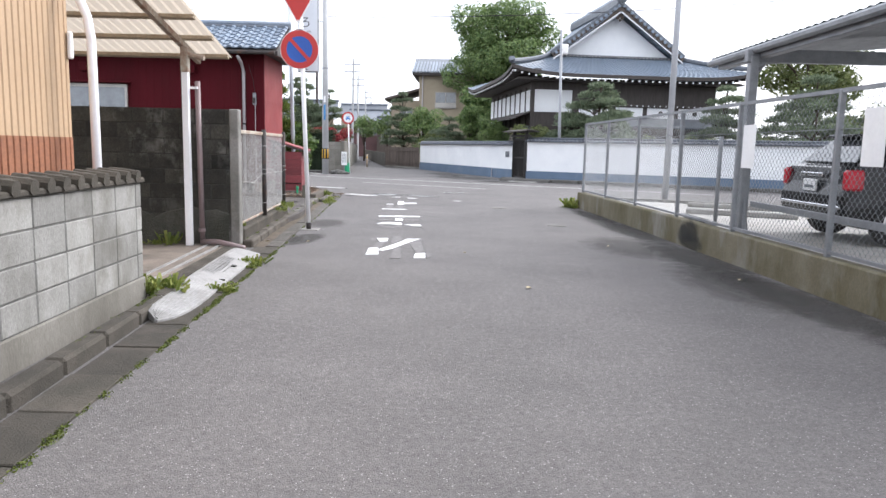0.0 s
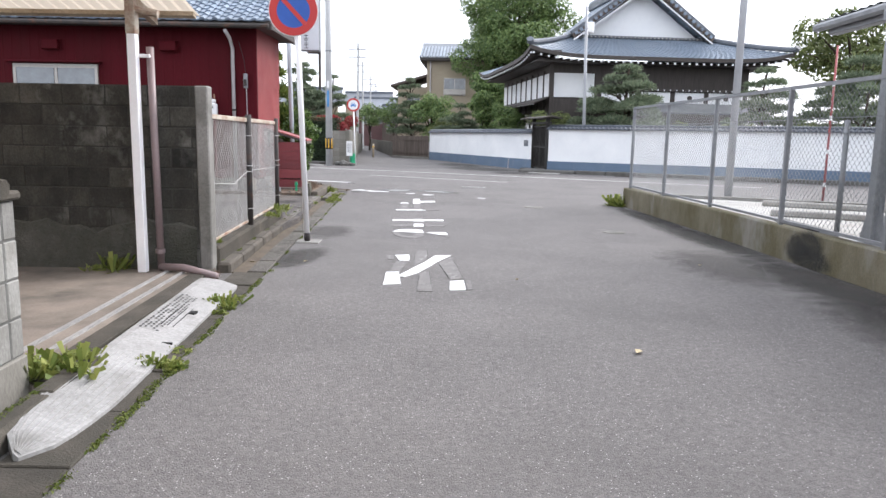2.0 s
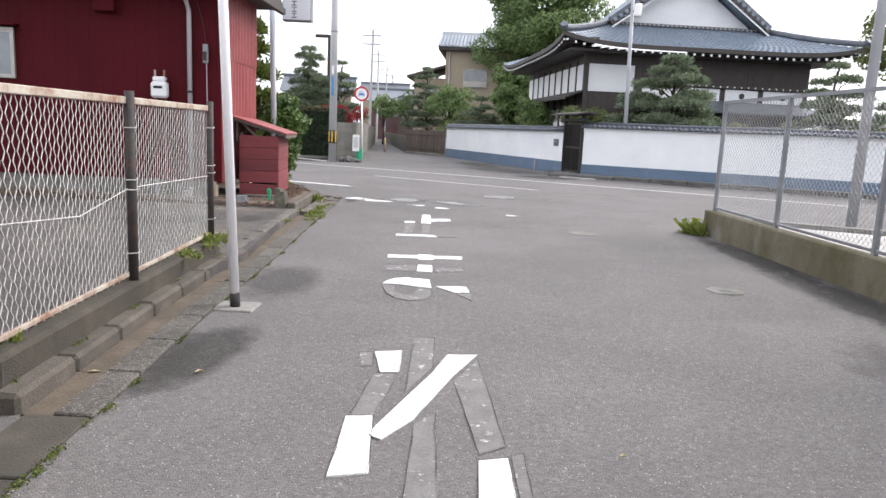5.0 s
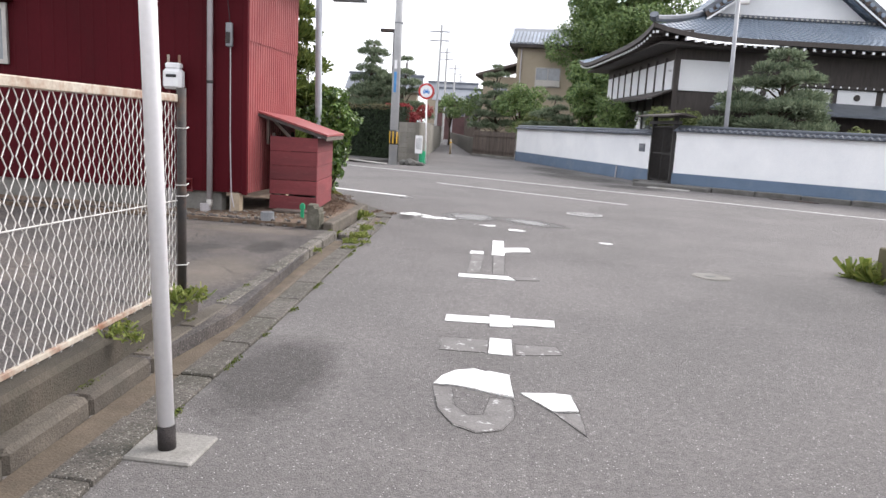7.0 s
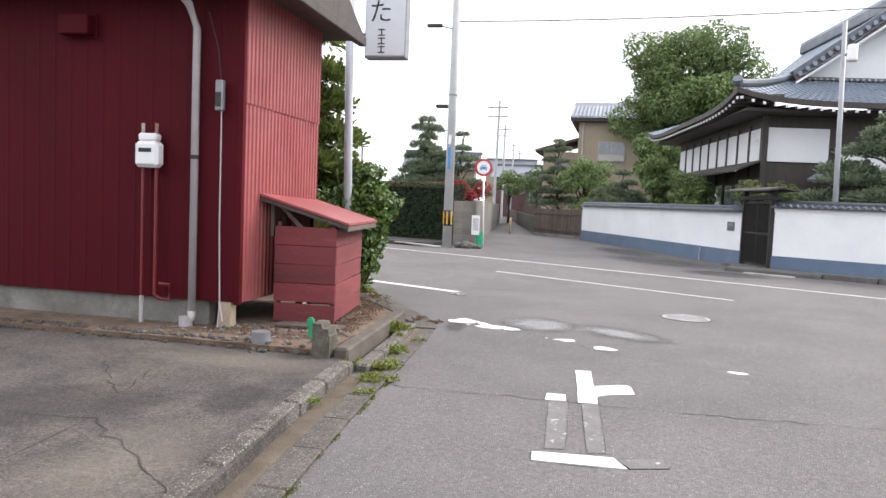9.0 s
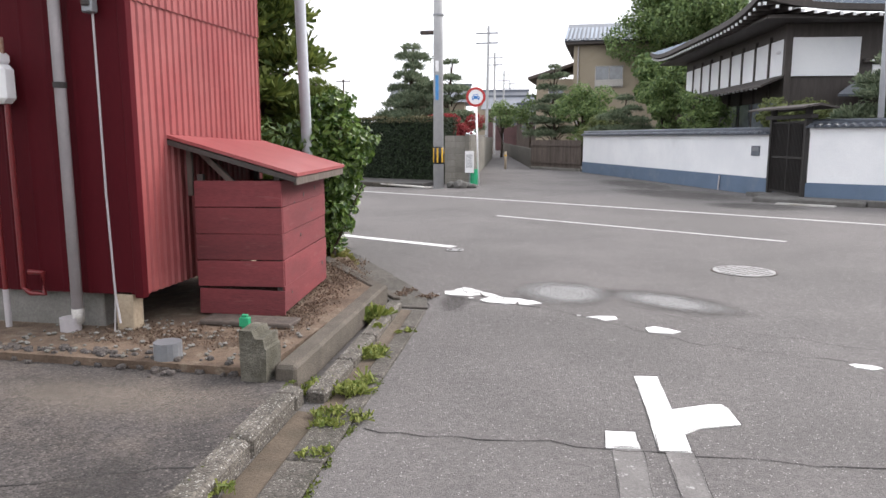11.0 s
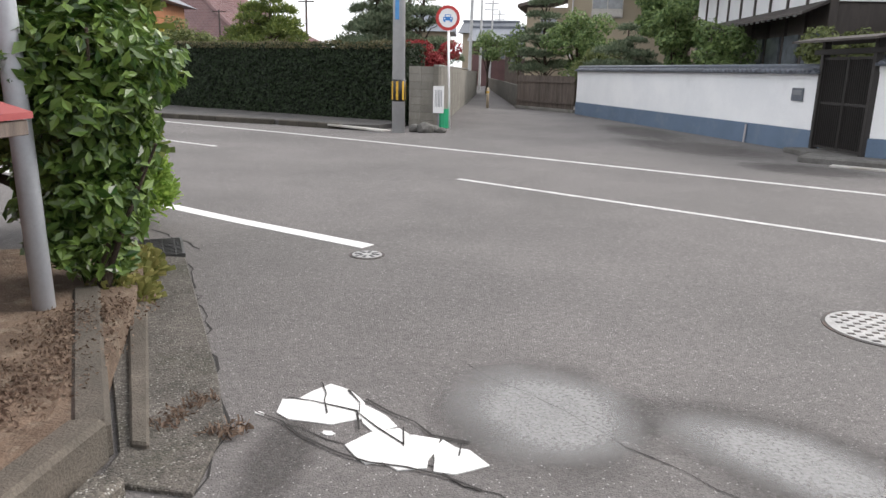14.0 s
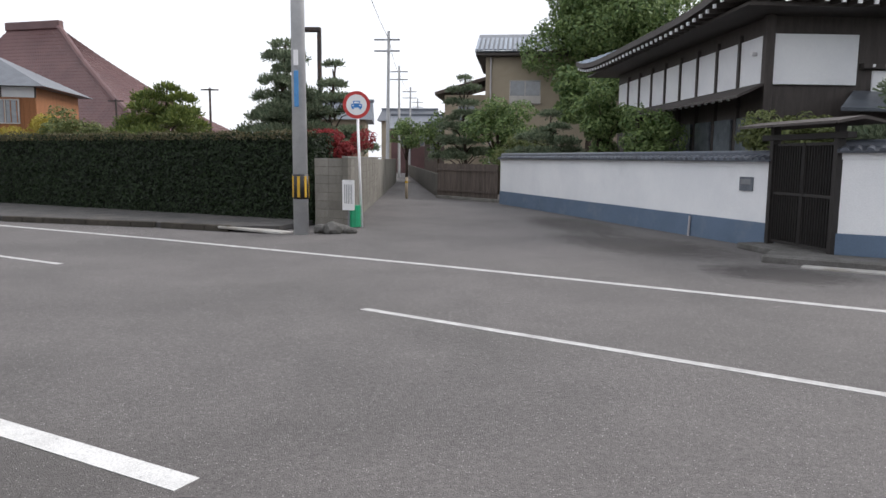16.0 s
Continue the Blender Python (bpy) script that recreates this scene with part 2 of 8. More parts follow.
M_RAMP = mat("white_plastic_ramp", (0.32, 0.315, 0.31), (0.25, 0.246, 0.24), 0.7, 3, 50, 0.4, c3=(0.17, 0.165, 0.155), s3=4, amount=0.36)
M_IRON = mat("cast_iron", (0.38, 0.375, 0.37), (0.28, 0.28, 0.275), 0.6, 6, 60, 0.2, metal=0.4)
M_GRATE = mat("steel_grating", (0.10, 0.10, 0.10), (0.07, 0.07, 0.07), 0.6, 5, 60, 0.1, metal=0.6)
M_STONE = mat("grey_stone", (0.13, 0.125, 0.12), (0.08, 0.078, 0.07), 0.9, 4, 40, 0.5)
M_ROOFRED = mat("brown_red_tile", (0.135, 0.068, 0.066), (0.10, 0.05, 0.05), 0.5, 0.8, 20, 0.1, rnd=0.15)
M_WOODSIDING = mat("orange_wood_siding", (0.28, 0.115, 0.045), (0.22, 0.09, 0.035), 0.8, 1.5, 30, 0.1, stretch=(3, 3, 0.5))
M_SIGN_DIM = mat("translucent_sign_face", (0.62, 0.64, 0.68), (0.58, 0.6, 0.64), 0.4, 2, 30, 0.0, grain=0.03)
M_TEXT = mat("black_lettering", (0.02, 0.02, 0.022), (0.015, 0.015, 0.017), 0.6, 3, 30, 0.0)
L_GRASSDRY = leaf_mat("dry_grass_blade", (0.13, 0.15, 0.04), (0.30, 0.27, 0.10), 0.6, 0.3)
L_CAMELLIA = leaf_mat("camellia_leaf", (0.022, 0.062, 0.012), (0.17, 0.26, 0.06), 0.3, 0.5)
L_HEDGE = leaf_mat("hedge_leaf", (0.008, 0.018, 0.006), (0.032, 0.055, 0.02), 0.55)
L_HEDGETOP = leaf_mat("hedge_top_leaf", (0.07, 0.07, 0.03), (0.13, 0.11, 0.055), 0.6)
L_PINE = leaf_mat("pine_needle", (0.08, 0.115, 0.07), (0.22, 0.26, 0.165), 0.6)
L_PINEBRIGHT = leaf_mat("bright_pine_needle", (0.05, 0.085, 0.02), (0.20, 0.24, 0.06), 0.6)
L_CONIFER = leaf_mat("bright_conifer_spray", (0.14, 0.26, 0.04), (0.34, 0.46, 0.11), 0.6, 0.4, 0.5)
L_BROAD = leaf_mat("broad_leaf", (0.06, 0.115, 0.036), (0.23, 0.31, 0.11), 0.5)
L_OLIVE = leaf_mat("olive_leaf", (0.07, 0.095, 0.03), (0.20, 0.23, 0.085), 0.6)
L_RED = leaf_mat("red_maple_leaf", (0.16, 0.012, 0.018), (0.34, 0.04, 0.04), 0.55)
L_YELLOW = leaf_mat("yellow_leaf", (0.28, 0.22, 0.03), (0.42, 0.36, 0.07), 0.6)
L_WEED = leaf_mat("weed_leaf", (0.085, 0.13, 0.022), (0.27, 0.29, 0.075), 0.6)
L_DRY = leaf_mat("dry_leaf", (0.085, 0.055, 0.04), (0.21, 0.15, 0.11), 0.8)
L_MOSS = leaf_mat("moss", (0.06, 0.09, 0.015), (0.14, 0.16, 0.04), 0.9)


# ---- building helpers ----
def thing(name, label, category, m=None, group="", kind=""):
    ob = new(name)
    ob.empty_display_size = 0.1
    if m is not None:
        ob.matrix_world = m
    return tagged(ob, label, category, group, kind)


def part(name, bm, material, parent=None, label="", smooth=False):
    """Links a bmesh (or a mesh) as one mesh object under a thing or a part."""
    if isinstance(bm, bmesh.types.BMesh):
        me = bpy.data.meshes.new(name)
        bm.normal_update()
        bm.to_mesh(me)
        bm.free()
    else:
        me = bm
    if material and not me.materials:
        me.materials.append(material)
    if smooth:
        me.polygons.foreach_set("use_smooth", [True] * len(me.polygons))
    ob = new(name, me)
    ob.parent = parent
    return tagged(ob, label) if label else ob


def box(x0, x1, y0, y1, z0, z1, bevel=0.0, bm=None):
    own = bmesh.new()
    bmesh.ops.create_cube(own, size=1, matrix=Matrix.Translation(((x0 + x1) / 2, (y0 + y1) / 2, (z0 + z1) / 2)) @ Matrix.Diagonal((x1 - x0, y1 - y0, z1 - z0, 1)))
    if bevel:
        bmesh.ops.bevel(own, geom=own.edges[:], offset=bevel, segments=1, affect="EDGES")
    return add(bm, own)


def add(bm, own, m=None):
    """Joins one bmesh into another."""
    if m is not None:
        own.transform(m)
    if bm is None:
        return own
    me = bpy.data.meshes.new("joined")
    own.to_mesh(me)
    own.free()
    bm.from_mesh(me)
    bpy.data.meshes.remove(me)
    return bm


def prism(points, z0, z1, bm=None, bevel=0.0):
    """A plan outline raised from z0 to z1."""
    own = bmesh.new()
    face = own.faces.new([own.verts.new((x, y, z0)) for x, y in points])
    up = bmesh.ops.extrude_face_region(own, geom=[face])
    bmesh.ops.translate(own, verts=[v for v in up["geom"] if isinstance(v, bmesh.types.BMVert)], vec=(0, 0, z1 - z0))
    bmesh.ops.recalc_face_normals(own, faces=own.faces[:])
    if bevel:
        bmesh.ops.bevel(own, geom=own.edges[:], offset=bevel, segments=1, affect="EDGES")
    return add(bm, own)


def tube(points, r, sides=10, bm=None, r1=None):
    """A round bar along points, tapering from r to r1."""
    own = bmesh.new()
    r1 = r if r1 is None else r1
    pts = [Vector(p) for p in points]
    rings = []
    for i, p in enumerate(pts):
        d = (pts[min(i + 1, len(pts) - 1)] - pts[max(i - 1, 0)]).normalized()
        a = d.cross(Vector((0.31, 0.17, 0.93)) if abs(d.z) < 0.9 else Vector((1, 0.1, 0))).normalized()
        b = d.cross(a)
        rr = r + (r1 - r) * i / max(1, len(pts) - 1)
        rings.append([own.verts.new(p + a * math.cos(k * math.tau / sides) * rr + b * math.sin(k * math.tau / sides) * rr) for k in range(sides)])
    for u, v in zip(rings, rings[1:]):
        for k in range(sides):
            own.faces.new((u[k], u[(k + 1) % sides], v[(k + 1) % sides], v[k]))
    own.faces.new(rings[0][::-1])
    own.faces.new(rings[-1])
    bmesh.ops.recalc_face_normals(own, faces=own.faces[:])
    return add(bm, own)


def disc(x, y, z, r, h, sides=32, bm=None):
    own = bmesh.new()
    bmesh.ops.create_cone(own, cap_ends=True, segments=sides, radius1=r, radius2=r, depth=h, matrix=Matrix.Translation((x, y, z + h / 2)))
    return add(bm, own)


def ribbed(length, z0, z1, pitch, depth, bm=None, duty=0.5, lap=0):
    """Upright ribbed sheet along x, its ribs standing out to -y."""
    own = bmesh.new()
    prof, x, k = [], 0.0, pitch * 0.12
    while x < length - 1e-6:
        w = min(pitch, length - x)
        prof += [(x, 0), (x + w * (1 - duty) - k, 0), (x + w * (1 - duty), -depth), (x + w - k, -depth)]
        x += w
    prof.append((length, 0))
    lo = [own.verts.new((px, py, z0)) for px, py in prof]
    hi = [own.verts.new((px, py, z1)) for px, py in prof]
    for i in range(len(prof) - 1):
        own.faces.new((lo[i], lo[i + 1], hi[i + 1], hi[i]))
    return add(bm, own)


def mesh_of(name, verts, faces, material=None):
    me = bpy.data.meshes.new(name)
    me.from_pydata(verts if isinstance(verts, list) else verts.tolist(), [], faces if isinstance(faces, list) else faces.tolist())
    if material:
        me.materials.append(material)
    return me


def leaves(name, blobs, count, size, material, seed=1, shell=0.55, aspect=0.55, droop=0.3):
    """Folded leaves spread through ellipsoids (x, y, z, rx, ry, rz), most of them near the skin."""
    rng = np.random.default_rng(seed)
    vol = np.array([(b[3] * b[4] * b[5]) ** (2 / 3) for b in blobs])
    pick = rng.choice(len(blobs), count, p=vol / vol.sum())
    bl = np.array(blobs, float)[pick]
    d = rng.normal(size=(count, 3))
    d /= np.linalg.norm(d, axis=1)[:, None]
    wob = 1 + 0.18 * np.sin(d[:, 0] * 5 + pick) * np.cos(d[:, 2] * 4 + pick * 1.7)
    r = (shell + (1 - shell) * rng.random(count) ** 0.6) * wob
    c = bl[:, :3] + d * bl[:, 3:] * r[:, None]
    nrm = d + rng.normal(size=(count, 3)) * 0.7
    nrm[:, 2] += 0.5
    nrm /= np.linalg.norm(nrm, axis=1)[:, None]
    t = rng.normal(size=(count, 3))
    t[:, 2] -= droop
    t -= nrm * (t * nrm).sum(1)[:, None]
    t /= np.linalg.norm(t, axis=1)[:, None]
    s = np.cross(nrm, t)
    L = size * (0.6 + 0.8 * rng.random(count))[:, None]
    w = L * aspect
    v = np.stack([c - t * L / 2, c + s * w / 2 + nrm * L * 0.08, c + t * L / 2, c - s * w / 2 + nrm * L * 0.08], 1).reshape(-1, 3)
    f = np.arange(count * 4).reshape(-1, 4)
    f = np.concatenate([f[:, [0, 1, 2]], f[:, [0, 2, 3]]])
    return mesh_of(name, v, f, material)


def needles(name, pads, count, size, material, seed=1):
    """Tufts of upright needles over flat pads (x, y, z, rx, ry, rz)."""
    rng = np.random.default_rng(seed)
    count = int(count * 2.4)
    area = np.array([b[3] * b[4] for b in pads])
    pick = rng.choice(len(pads), count, p=area / area.sum())
    bl = np.array(pads, float)[pick]
    d = rng.normal(size=(count, 3))
    d[:, 2] = np.abs(d[:, 2]) * 0.9 - 0.25
    d /= np.linalg.norm(d, axis=1)[:, None]
    bump = 1 + 0.22 * np.sin(d[:, 0] * 7 + pick * 2.1) * np.sin(d[:, 1] * 7 + pick)
    c = bl[:, :3] + d * bl[:, 3:] * ((0.6 + 0.4 * rng.random(count)) * bump)[:, None]
    up = d * 0.7 + rng.normal(size=(count, 3)) * 0.55 + np.array([0, 0, 0.55])
    up /= np.linalg.norm(up, axis=1)[:, None]
    side = np.cross(up, rng.normal(size=(count, 3)))
    side /= np.linalg.norm(side, axis=1)[:, None]
    L = size * (0.6 + 0.8 * rng.random(count))[:, None]
    tip = c + up * L
    v = np.stack([c - side * L * 0.05, c + side * L * 0.05, tip + side * L * 0.11, tip - side * L * 0.11], 1).reshape(-1, 3)
    return mesh_of(name, v, np.arange(count * 4).reshape(-1, 4), material)


def soft_stain(name, colour, rough=0.9, edge=0.35, grain=3.0, most=0.85):
    """A film that thins out towards its uneven rim."""
    m = bpy.data.materials.new(name)
    m.use_nodes = True
    n, l = m.node_tree.nodes, m.node_tree.links
    b, co, geo = n["Principled BSDF"], n.new("ShaderNodeTexCoord"), n.new("ShaderNodeNewGeometry")
    b.inputs["Base Color"].default_value, b.inputs["Roughness"].default_value = (*colour, 1), rough
    mp = n.new("ShaderNodeMapping")
    mp.inputs["Location"].default_value, mp.inputs["Scale"].default_value = (-1, -1, 0), (2, 2, 0)
    l.new(co.outputs["Generated"], mp.inputs["Vector"])
    ball, tex, tex2, add_, rng_ = n.new("ShaderNodeTexGradient"), n.new("ShaderNodeTexNoise"), n.new("ShaderNodeTexNoise"), n.new("ShaderNodeMath"), n.new("ShaderNodeMapRange")
    ball.gradient_type = "SPHERICAL"
    l.new(mp.outputs[0], ball.inputs[0])
    for t, s in ((tex, grain), (tex2, 60.0)):
        t.inputs["Scale"].default_value, t.inputs["Detail"].default_value = s, 5.0
        l.new(geo.outputs["Position"], t.inputs["Vector"])
    add_.operation = "MULTIPLY_ADD"
    l.new(tex.outputs["Fac"], add_.inputs[0])
    add_.inputs[1].default_value = 0.7
    l.new(ball.outputs["Fac"], add_.inputs[2])
    rng_.inputs[1].default_value, rng_.inputs[2].default_value, rng_.inputs[4].default_value = 0.42, 0.42 + edge, most
    l.new(add_.outputs[0], rng_.inputs[0])
    mul = n.new("ShaderNodeMath")
    mul.operation = "MULTIPLY"
    g2 = n.new("ShaderNodeMapRange")
    g2.inputs[1].default_value, g2.inputs[2].default_value, g2.inputs[3].default_value = 0.3, 0.6, 0.45
    l.new(tex2.outputs["Fac"], g2.inputs[0])
    l.new(rng_.outputs[0], mul.inputs[0])
    l.new(g2.outputs[0], mul.inputs[1])
    l.new(mul.outputs[0], b.inputs["Alpha"])
    return m


def along(p, q):
    """Pose at p whose x axis points to q; and the distance."""
    a = math.degrees(math.atan2(q[1] - p[1], q[0] - p[0]))
    return pose(p[0], p[1], p[2] if len(p) > 2 else 0, 0, 0, a), math.hypot(q[0] - p[0], q[1] - p[1])


def ribbon(points, width, z0, z1, bm=None):
    """A flat band along plan points, centred on them."""
    own = bmesh.new()
    pts = [Vector((x, y, 0)) for x, y in points]
    left, right = [], []
    for i, p in enumerate(pts):
        d = (pts[min(i + 1, len(pts) - 1)] - pts[max(i - 1, 0)]).normalized()
        nrm = Vector((-d.y, d.x, 0))
        left.append(p + nrm * width / 2)
        right.append(p - nrm * width / 2)
    return prism([(v.x, v.y) for v in left + right[::-1]], z0, z1, bm)


def chainlink(length, z0, z1, pitch, wire, bump=0.006):
    """Diamond wire netting along x, woven of zigzag wires."""
    verts, faces = [], []
    n, rows = int(length / pitch), max(1, int((z1 - z0) / pitch))
    h = (z1 - z0) / rows
    for i in range(n):
        for j in range(rows + 1):
            odd = (i + j) % 2
            x = (i + 0.5) * pitch + (pitch * 0.5 if odd else -pitch * 0.5)
            y, z = (bump if odd else -bump), z0 + j * h
            k = len(verts)
            verts += [(x - wire, y, z), (x + wire, y, z), (x, y + wire * 1.6, z)]
            if j:
                for e in range(3):
                    a, b = k - 3 + e, k - 3 + (e + 1) % 3
                    faces.append((a, b, b + 3, a + 3))
    return mesh_of("netting", verts, faces)


# ---- ground and road ----
def asphalt_material(name, c1, c2, c3, s1, scale, pale, most, vary=0.22):
    """Worn asphalt: pale aggregate in a grey binder, patches, hairline cracks and a polished dip."""
    m = mat(name, c1, c2, 0.88, s1, 22, 0.0, c3=c3, s3=s1 * 0.65, amount=0.36, sharp=0.16)
    n, l = m.node_tree.nodes, m.node_tree.links
    b = n["Principled BSDF"]
    geo = n.new("ShaderNodeNewGeometry")
    base = b.inputs["Base Color"].links[0].from_socket
    stone = n.new("ShaderNodeTexVoronoi")
    stone.inputs["Scale"].default_value = scale
    l.new(geo.outputs["Position"], stone.inputs["Vector"])
    size = n.new("ShaderNodeMapRange")
    size.inputs[1].default_value, size.inputs[2].default_value, size.inputs[3].default_value, size.inputs[4].default_value = 0.25, 0.6, 1.0, 0.0
    l.new(stone.outputs["Distance"], size.inputs[0])
    pick = n.new("ShaderNodeSeparateColor")
    l.new(stone.outputs["Color"], pick.inputs[0])
    tone = n.new("ShaderNodeMapRange")
    tone.inputs[1].default_value, tone.inputs[2].default_value, tone.inputs[3].default_value, tone.inputs[4].default_value = 0.0, 1.0, 0.98 - vary, 0.98 + vary
    l.new(pick.outputs[0], tone.inputs[0])
    few = n.new("ShaderNodeMath")
    few.operation, few.inputs[1].default_value = "GREATER_THAN", most
    l.new(pick.outputs[1], few.inputs[0])
    both = n.new("ShaderNodeMath")
    both.operation = "MULTIPLY"
    l.new(few.outputs[0], both.inputs[0])
    l.new(size.outputs[0], both.inputs[1])
    grey, mul, mix = n.new("ShaderNodeCombineColor"), n.new("ShaderNodeMix"), n.new("ShaderNodeMix")
    for i in range(3):
        l.new(tone.outputs[0], grey.inputs[i])
    mul.data_type, mul.blend_type, mul.inputs[0].default_value = "RGBA", "MULTIPLY", 1.0
    l.new(base, mul.inputs[6])
    l.new(grey.outputs[0], mul.inputs[7])
    mix.data_type = "RGBA"
    l.new(both.outputs[0], mix.inputs[0])
    l.new(mul.outputs[2], mix.inputs[6])
    mix.inputs[7].default_value = pale
    l.new(mix.outputs[2], b.inputs["Base Color"])
    bp = n.new("ShaderNodeBump")
    bp.inputs["Strength"].default_value, bp.inputs["Distance"].default_value = 0.55, 0.006
    l.new(size.outputs[0], bp.inputs["Height"])
    l.new(bp.outputs[0], b.inputs["Normal"])
    return m


M_ASPHALT = asphalt_material("asphalt", (0.138, 0.1285, 0.125), (0.111, 0.1035, 0.101), (0.088, 0.083, 0.08), 0.55, 120, (0.38, 0.37, 0.36, 1), 0.965)
M_FORECOURT = asphalt_material("old_asphalt", (0.078, 0.068, 0.064), (0.044, 0.039, 0.037), (0.125, 0.103, 0.088), 2.6, 85, (0.17, 0.152, 0.138, 1), 0.90, 0.5)
M_STRIP = asphalt_material("gravelly_gutter_concrete", (0.10, 0.089, 0.078), (0.06, 0.054, 0.046), (0.045, 0.044, 0.03), 2.6, 95, (0.23, 0.22, 0.20, 1), 0.86, 0.4)
M_KERB_WORN = asphalt_material("worn_kerb_aggregate", (0.13, 0.116, 0.10), (0.068, 0.06, 0.05), (0.048, 0.046, 0.034), 4.0, 95, (0.33, 0.32, 0.295, 1), 0.80, 0.45)
M_SILT = mat("sandy_silt", (0.125, 0.096, 0.07), (0.078, 0.06, 0.043), 1.0, 3.5, 70, 0.6, c3=(0.07, 0.058, 0.04), s3=4, amount=0.36, sharp=0.2)
bm = bmesh.new()
bmesh.ops.create_grid(bm, x_segments=2, y_segments=2, size=900)
tagged(part("road", bm, M_ASPHALT), "worn grey asphalt street and crossing with pale aggregate", "road", kind="structure")


def marking(name, outline, label, material=M_PAINT, z=0.004):
    ob = part(name, prism(outline, z - 0.003, z), material)
    return tagged(ob, label, "road marking", kind="structure")


def stripe(name, pts, width, label):
    ob = part(name, ribbon(pts, width, 0.001, 0.004), M_PAINT if width > 0.15 else M_PAINT_MID)
    return tagged(ob, label, "road marking", kind="structure")


stripe("edge_line", [(9.0, 24.05), (5.7, 25.9), (2.4, 27.75), (-2.49, 30.38), (-8, 33.1), (-13.25, 35.45), (-22, 39.2)], 0.14, "white painted line along the far road edge")
stripe("centre_line", [(-3.11, 27.29), (1.40, 24.62), (1.41, 24.614)], 0.10, "white painted dash in the road centre")
stripe("centre_line", [(-8.0, 29.88), (-13.0, 32.3)], 0.10, "white painted dash in the road centre")
stripe("side_line", [(-3.22, 23.20), (-4.74, 23.88), (-12.0, 27.5), (-18, 30.2)], 0.16, "white painted line along the near road edge")

# ---- boundary wall of the temple-like house ----
G1, G2 = (3.16, 33.28), (3.54, 31.64)
LW1 = along(G1, (-1.55, 45.3))
LW2 = along(G2, (G2[0] + 0.875 * 18, G2[1] - 0.484 * 18))


def coping_tile():
    """Curved cover tile of a wall top: a half barrel with a raised front rim."""
    verts, faces = [], []
    for y, r, dz in ((-0.02, 0.058, 0.0), (0.02, 0.066, 0.0), (0.15, 0.055, 0.05)):
        for k in range(6):
            a = math.pi * k / 5
            verts.append((math.cos(a) * r, y, math.sin(a) * r * 0.9 + dz))
    for i in range(2):
        for k in range(5):
            a = i * 6 + k
            faces.append((a, a + 1, a + 7, a + 6))
    faces.append((0, 5, 4, 3, 2, 1))
    return mesh_of("coping_tile", verts, faces, M_TILE_DARK)


COPING = coping_tile()


def garden_wall(name, pose_length, side, label, top=1.62):
    """White plaster on a blue-grey plinth with a tiled coping. side: the way from the street into the wall."""
    m, length = pose_length
    w = thing(name, label, "wall", m, kind="structure")
    y0, y1 = (0.0, 0.16) if side > 0 else (-0.16, 0.0)
    part("plaster", box(0, length, y0, y1, 0.45, top, 0.006), M_PLASTER, w)
    part("plaster_rail", box(0, length, y0 - 0.012, y1 + 0.012, top - 0.10, top, 0.004), M_PLASTER, w)
    part("plinth", box(0, length, y0 - 0.02, y1 + 0.02, -0.1, 0.45, 0.006), M_BLUE, w)
    own = bmesh.new()
    yc = (y0 + y1) / 2
    prof = [(-0.2, top + 0.002), (-0.2, top + 0.03), (-0.05, top + 0.10), (-0.05, top + 0.15), (0.05, top + 0.15), (0.05, top + 0.10), (0.2, top + 0.03), (0.2, top + 0.002)]
    a = [own.verts.new((-0.02, yc + p, z)) for p, z in prof]
    b = [own.verts.new((length + 0.02, yc + p, z)) for p, z in prof]
    for i in range(len(prof)):
        j = (i + 1) % len(prof)
        own.faces.new((a[i], a[j], b[j], b[i]))
    own.faces.new(a[::-1]), own.faces.new(b)
    bmesh.ops.recalc_face_normals(own, faces=own.faces[:])
    part("coping", own, M_TILE_DARK, w)
    part("coping_ridge", tube([(-0.03, yc, top + 0.155), (length + 0.03, yc, top + 0.155)], 0.05, 10), M_TILE_DARK, w, smooth=True)
    step = 0.17
    for i in range(min(int(length / step), 110)):
        for s in (-1, 1):
            if s * side > 0:
                continue
            ob = part("coping_tile", COPING, None, w)
            ob.matrix_local = pose(0.08 + i * step, yc + s * 0.2, top + 0.028, 0, 0, 0 if s < 0 else 180)
    return w


garden_wall("wall_1", LW1, -1, "white plaster boundary wall with blue-grey plinth and tiled coping", 1.55)
garden_wall("wall_2", LW2, 1, "long white plaster boundary wall with blue-grey plinth and tiled coping", 1.70)


# ---- left side of the street ----
BLOCK_MESH = {}


def block_piece(length, height, depth, material):
    """One concrete block with softened edges; alike blocks share the mesh."""
    key = (round(length, 3), round(height, 3), round(depth, 3), material.name)
    if key not in BLOCK_MESH:
        me = bpy.data.meshes.new("block")
        own = box(0, length, 0, depth, 0, height, 0.006)
        own.to_mesh(me)
        own.free()
        me.materials.append(material)
        BLOCK_MESH[key] = me
    return BLOCK_MESH[key]


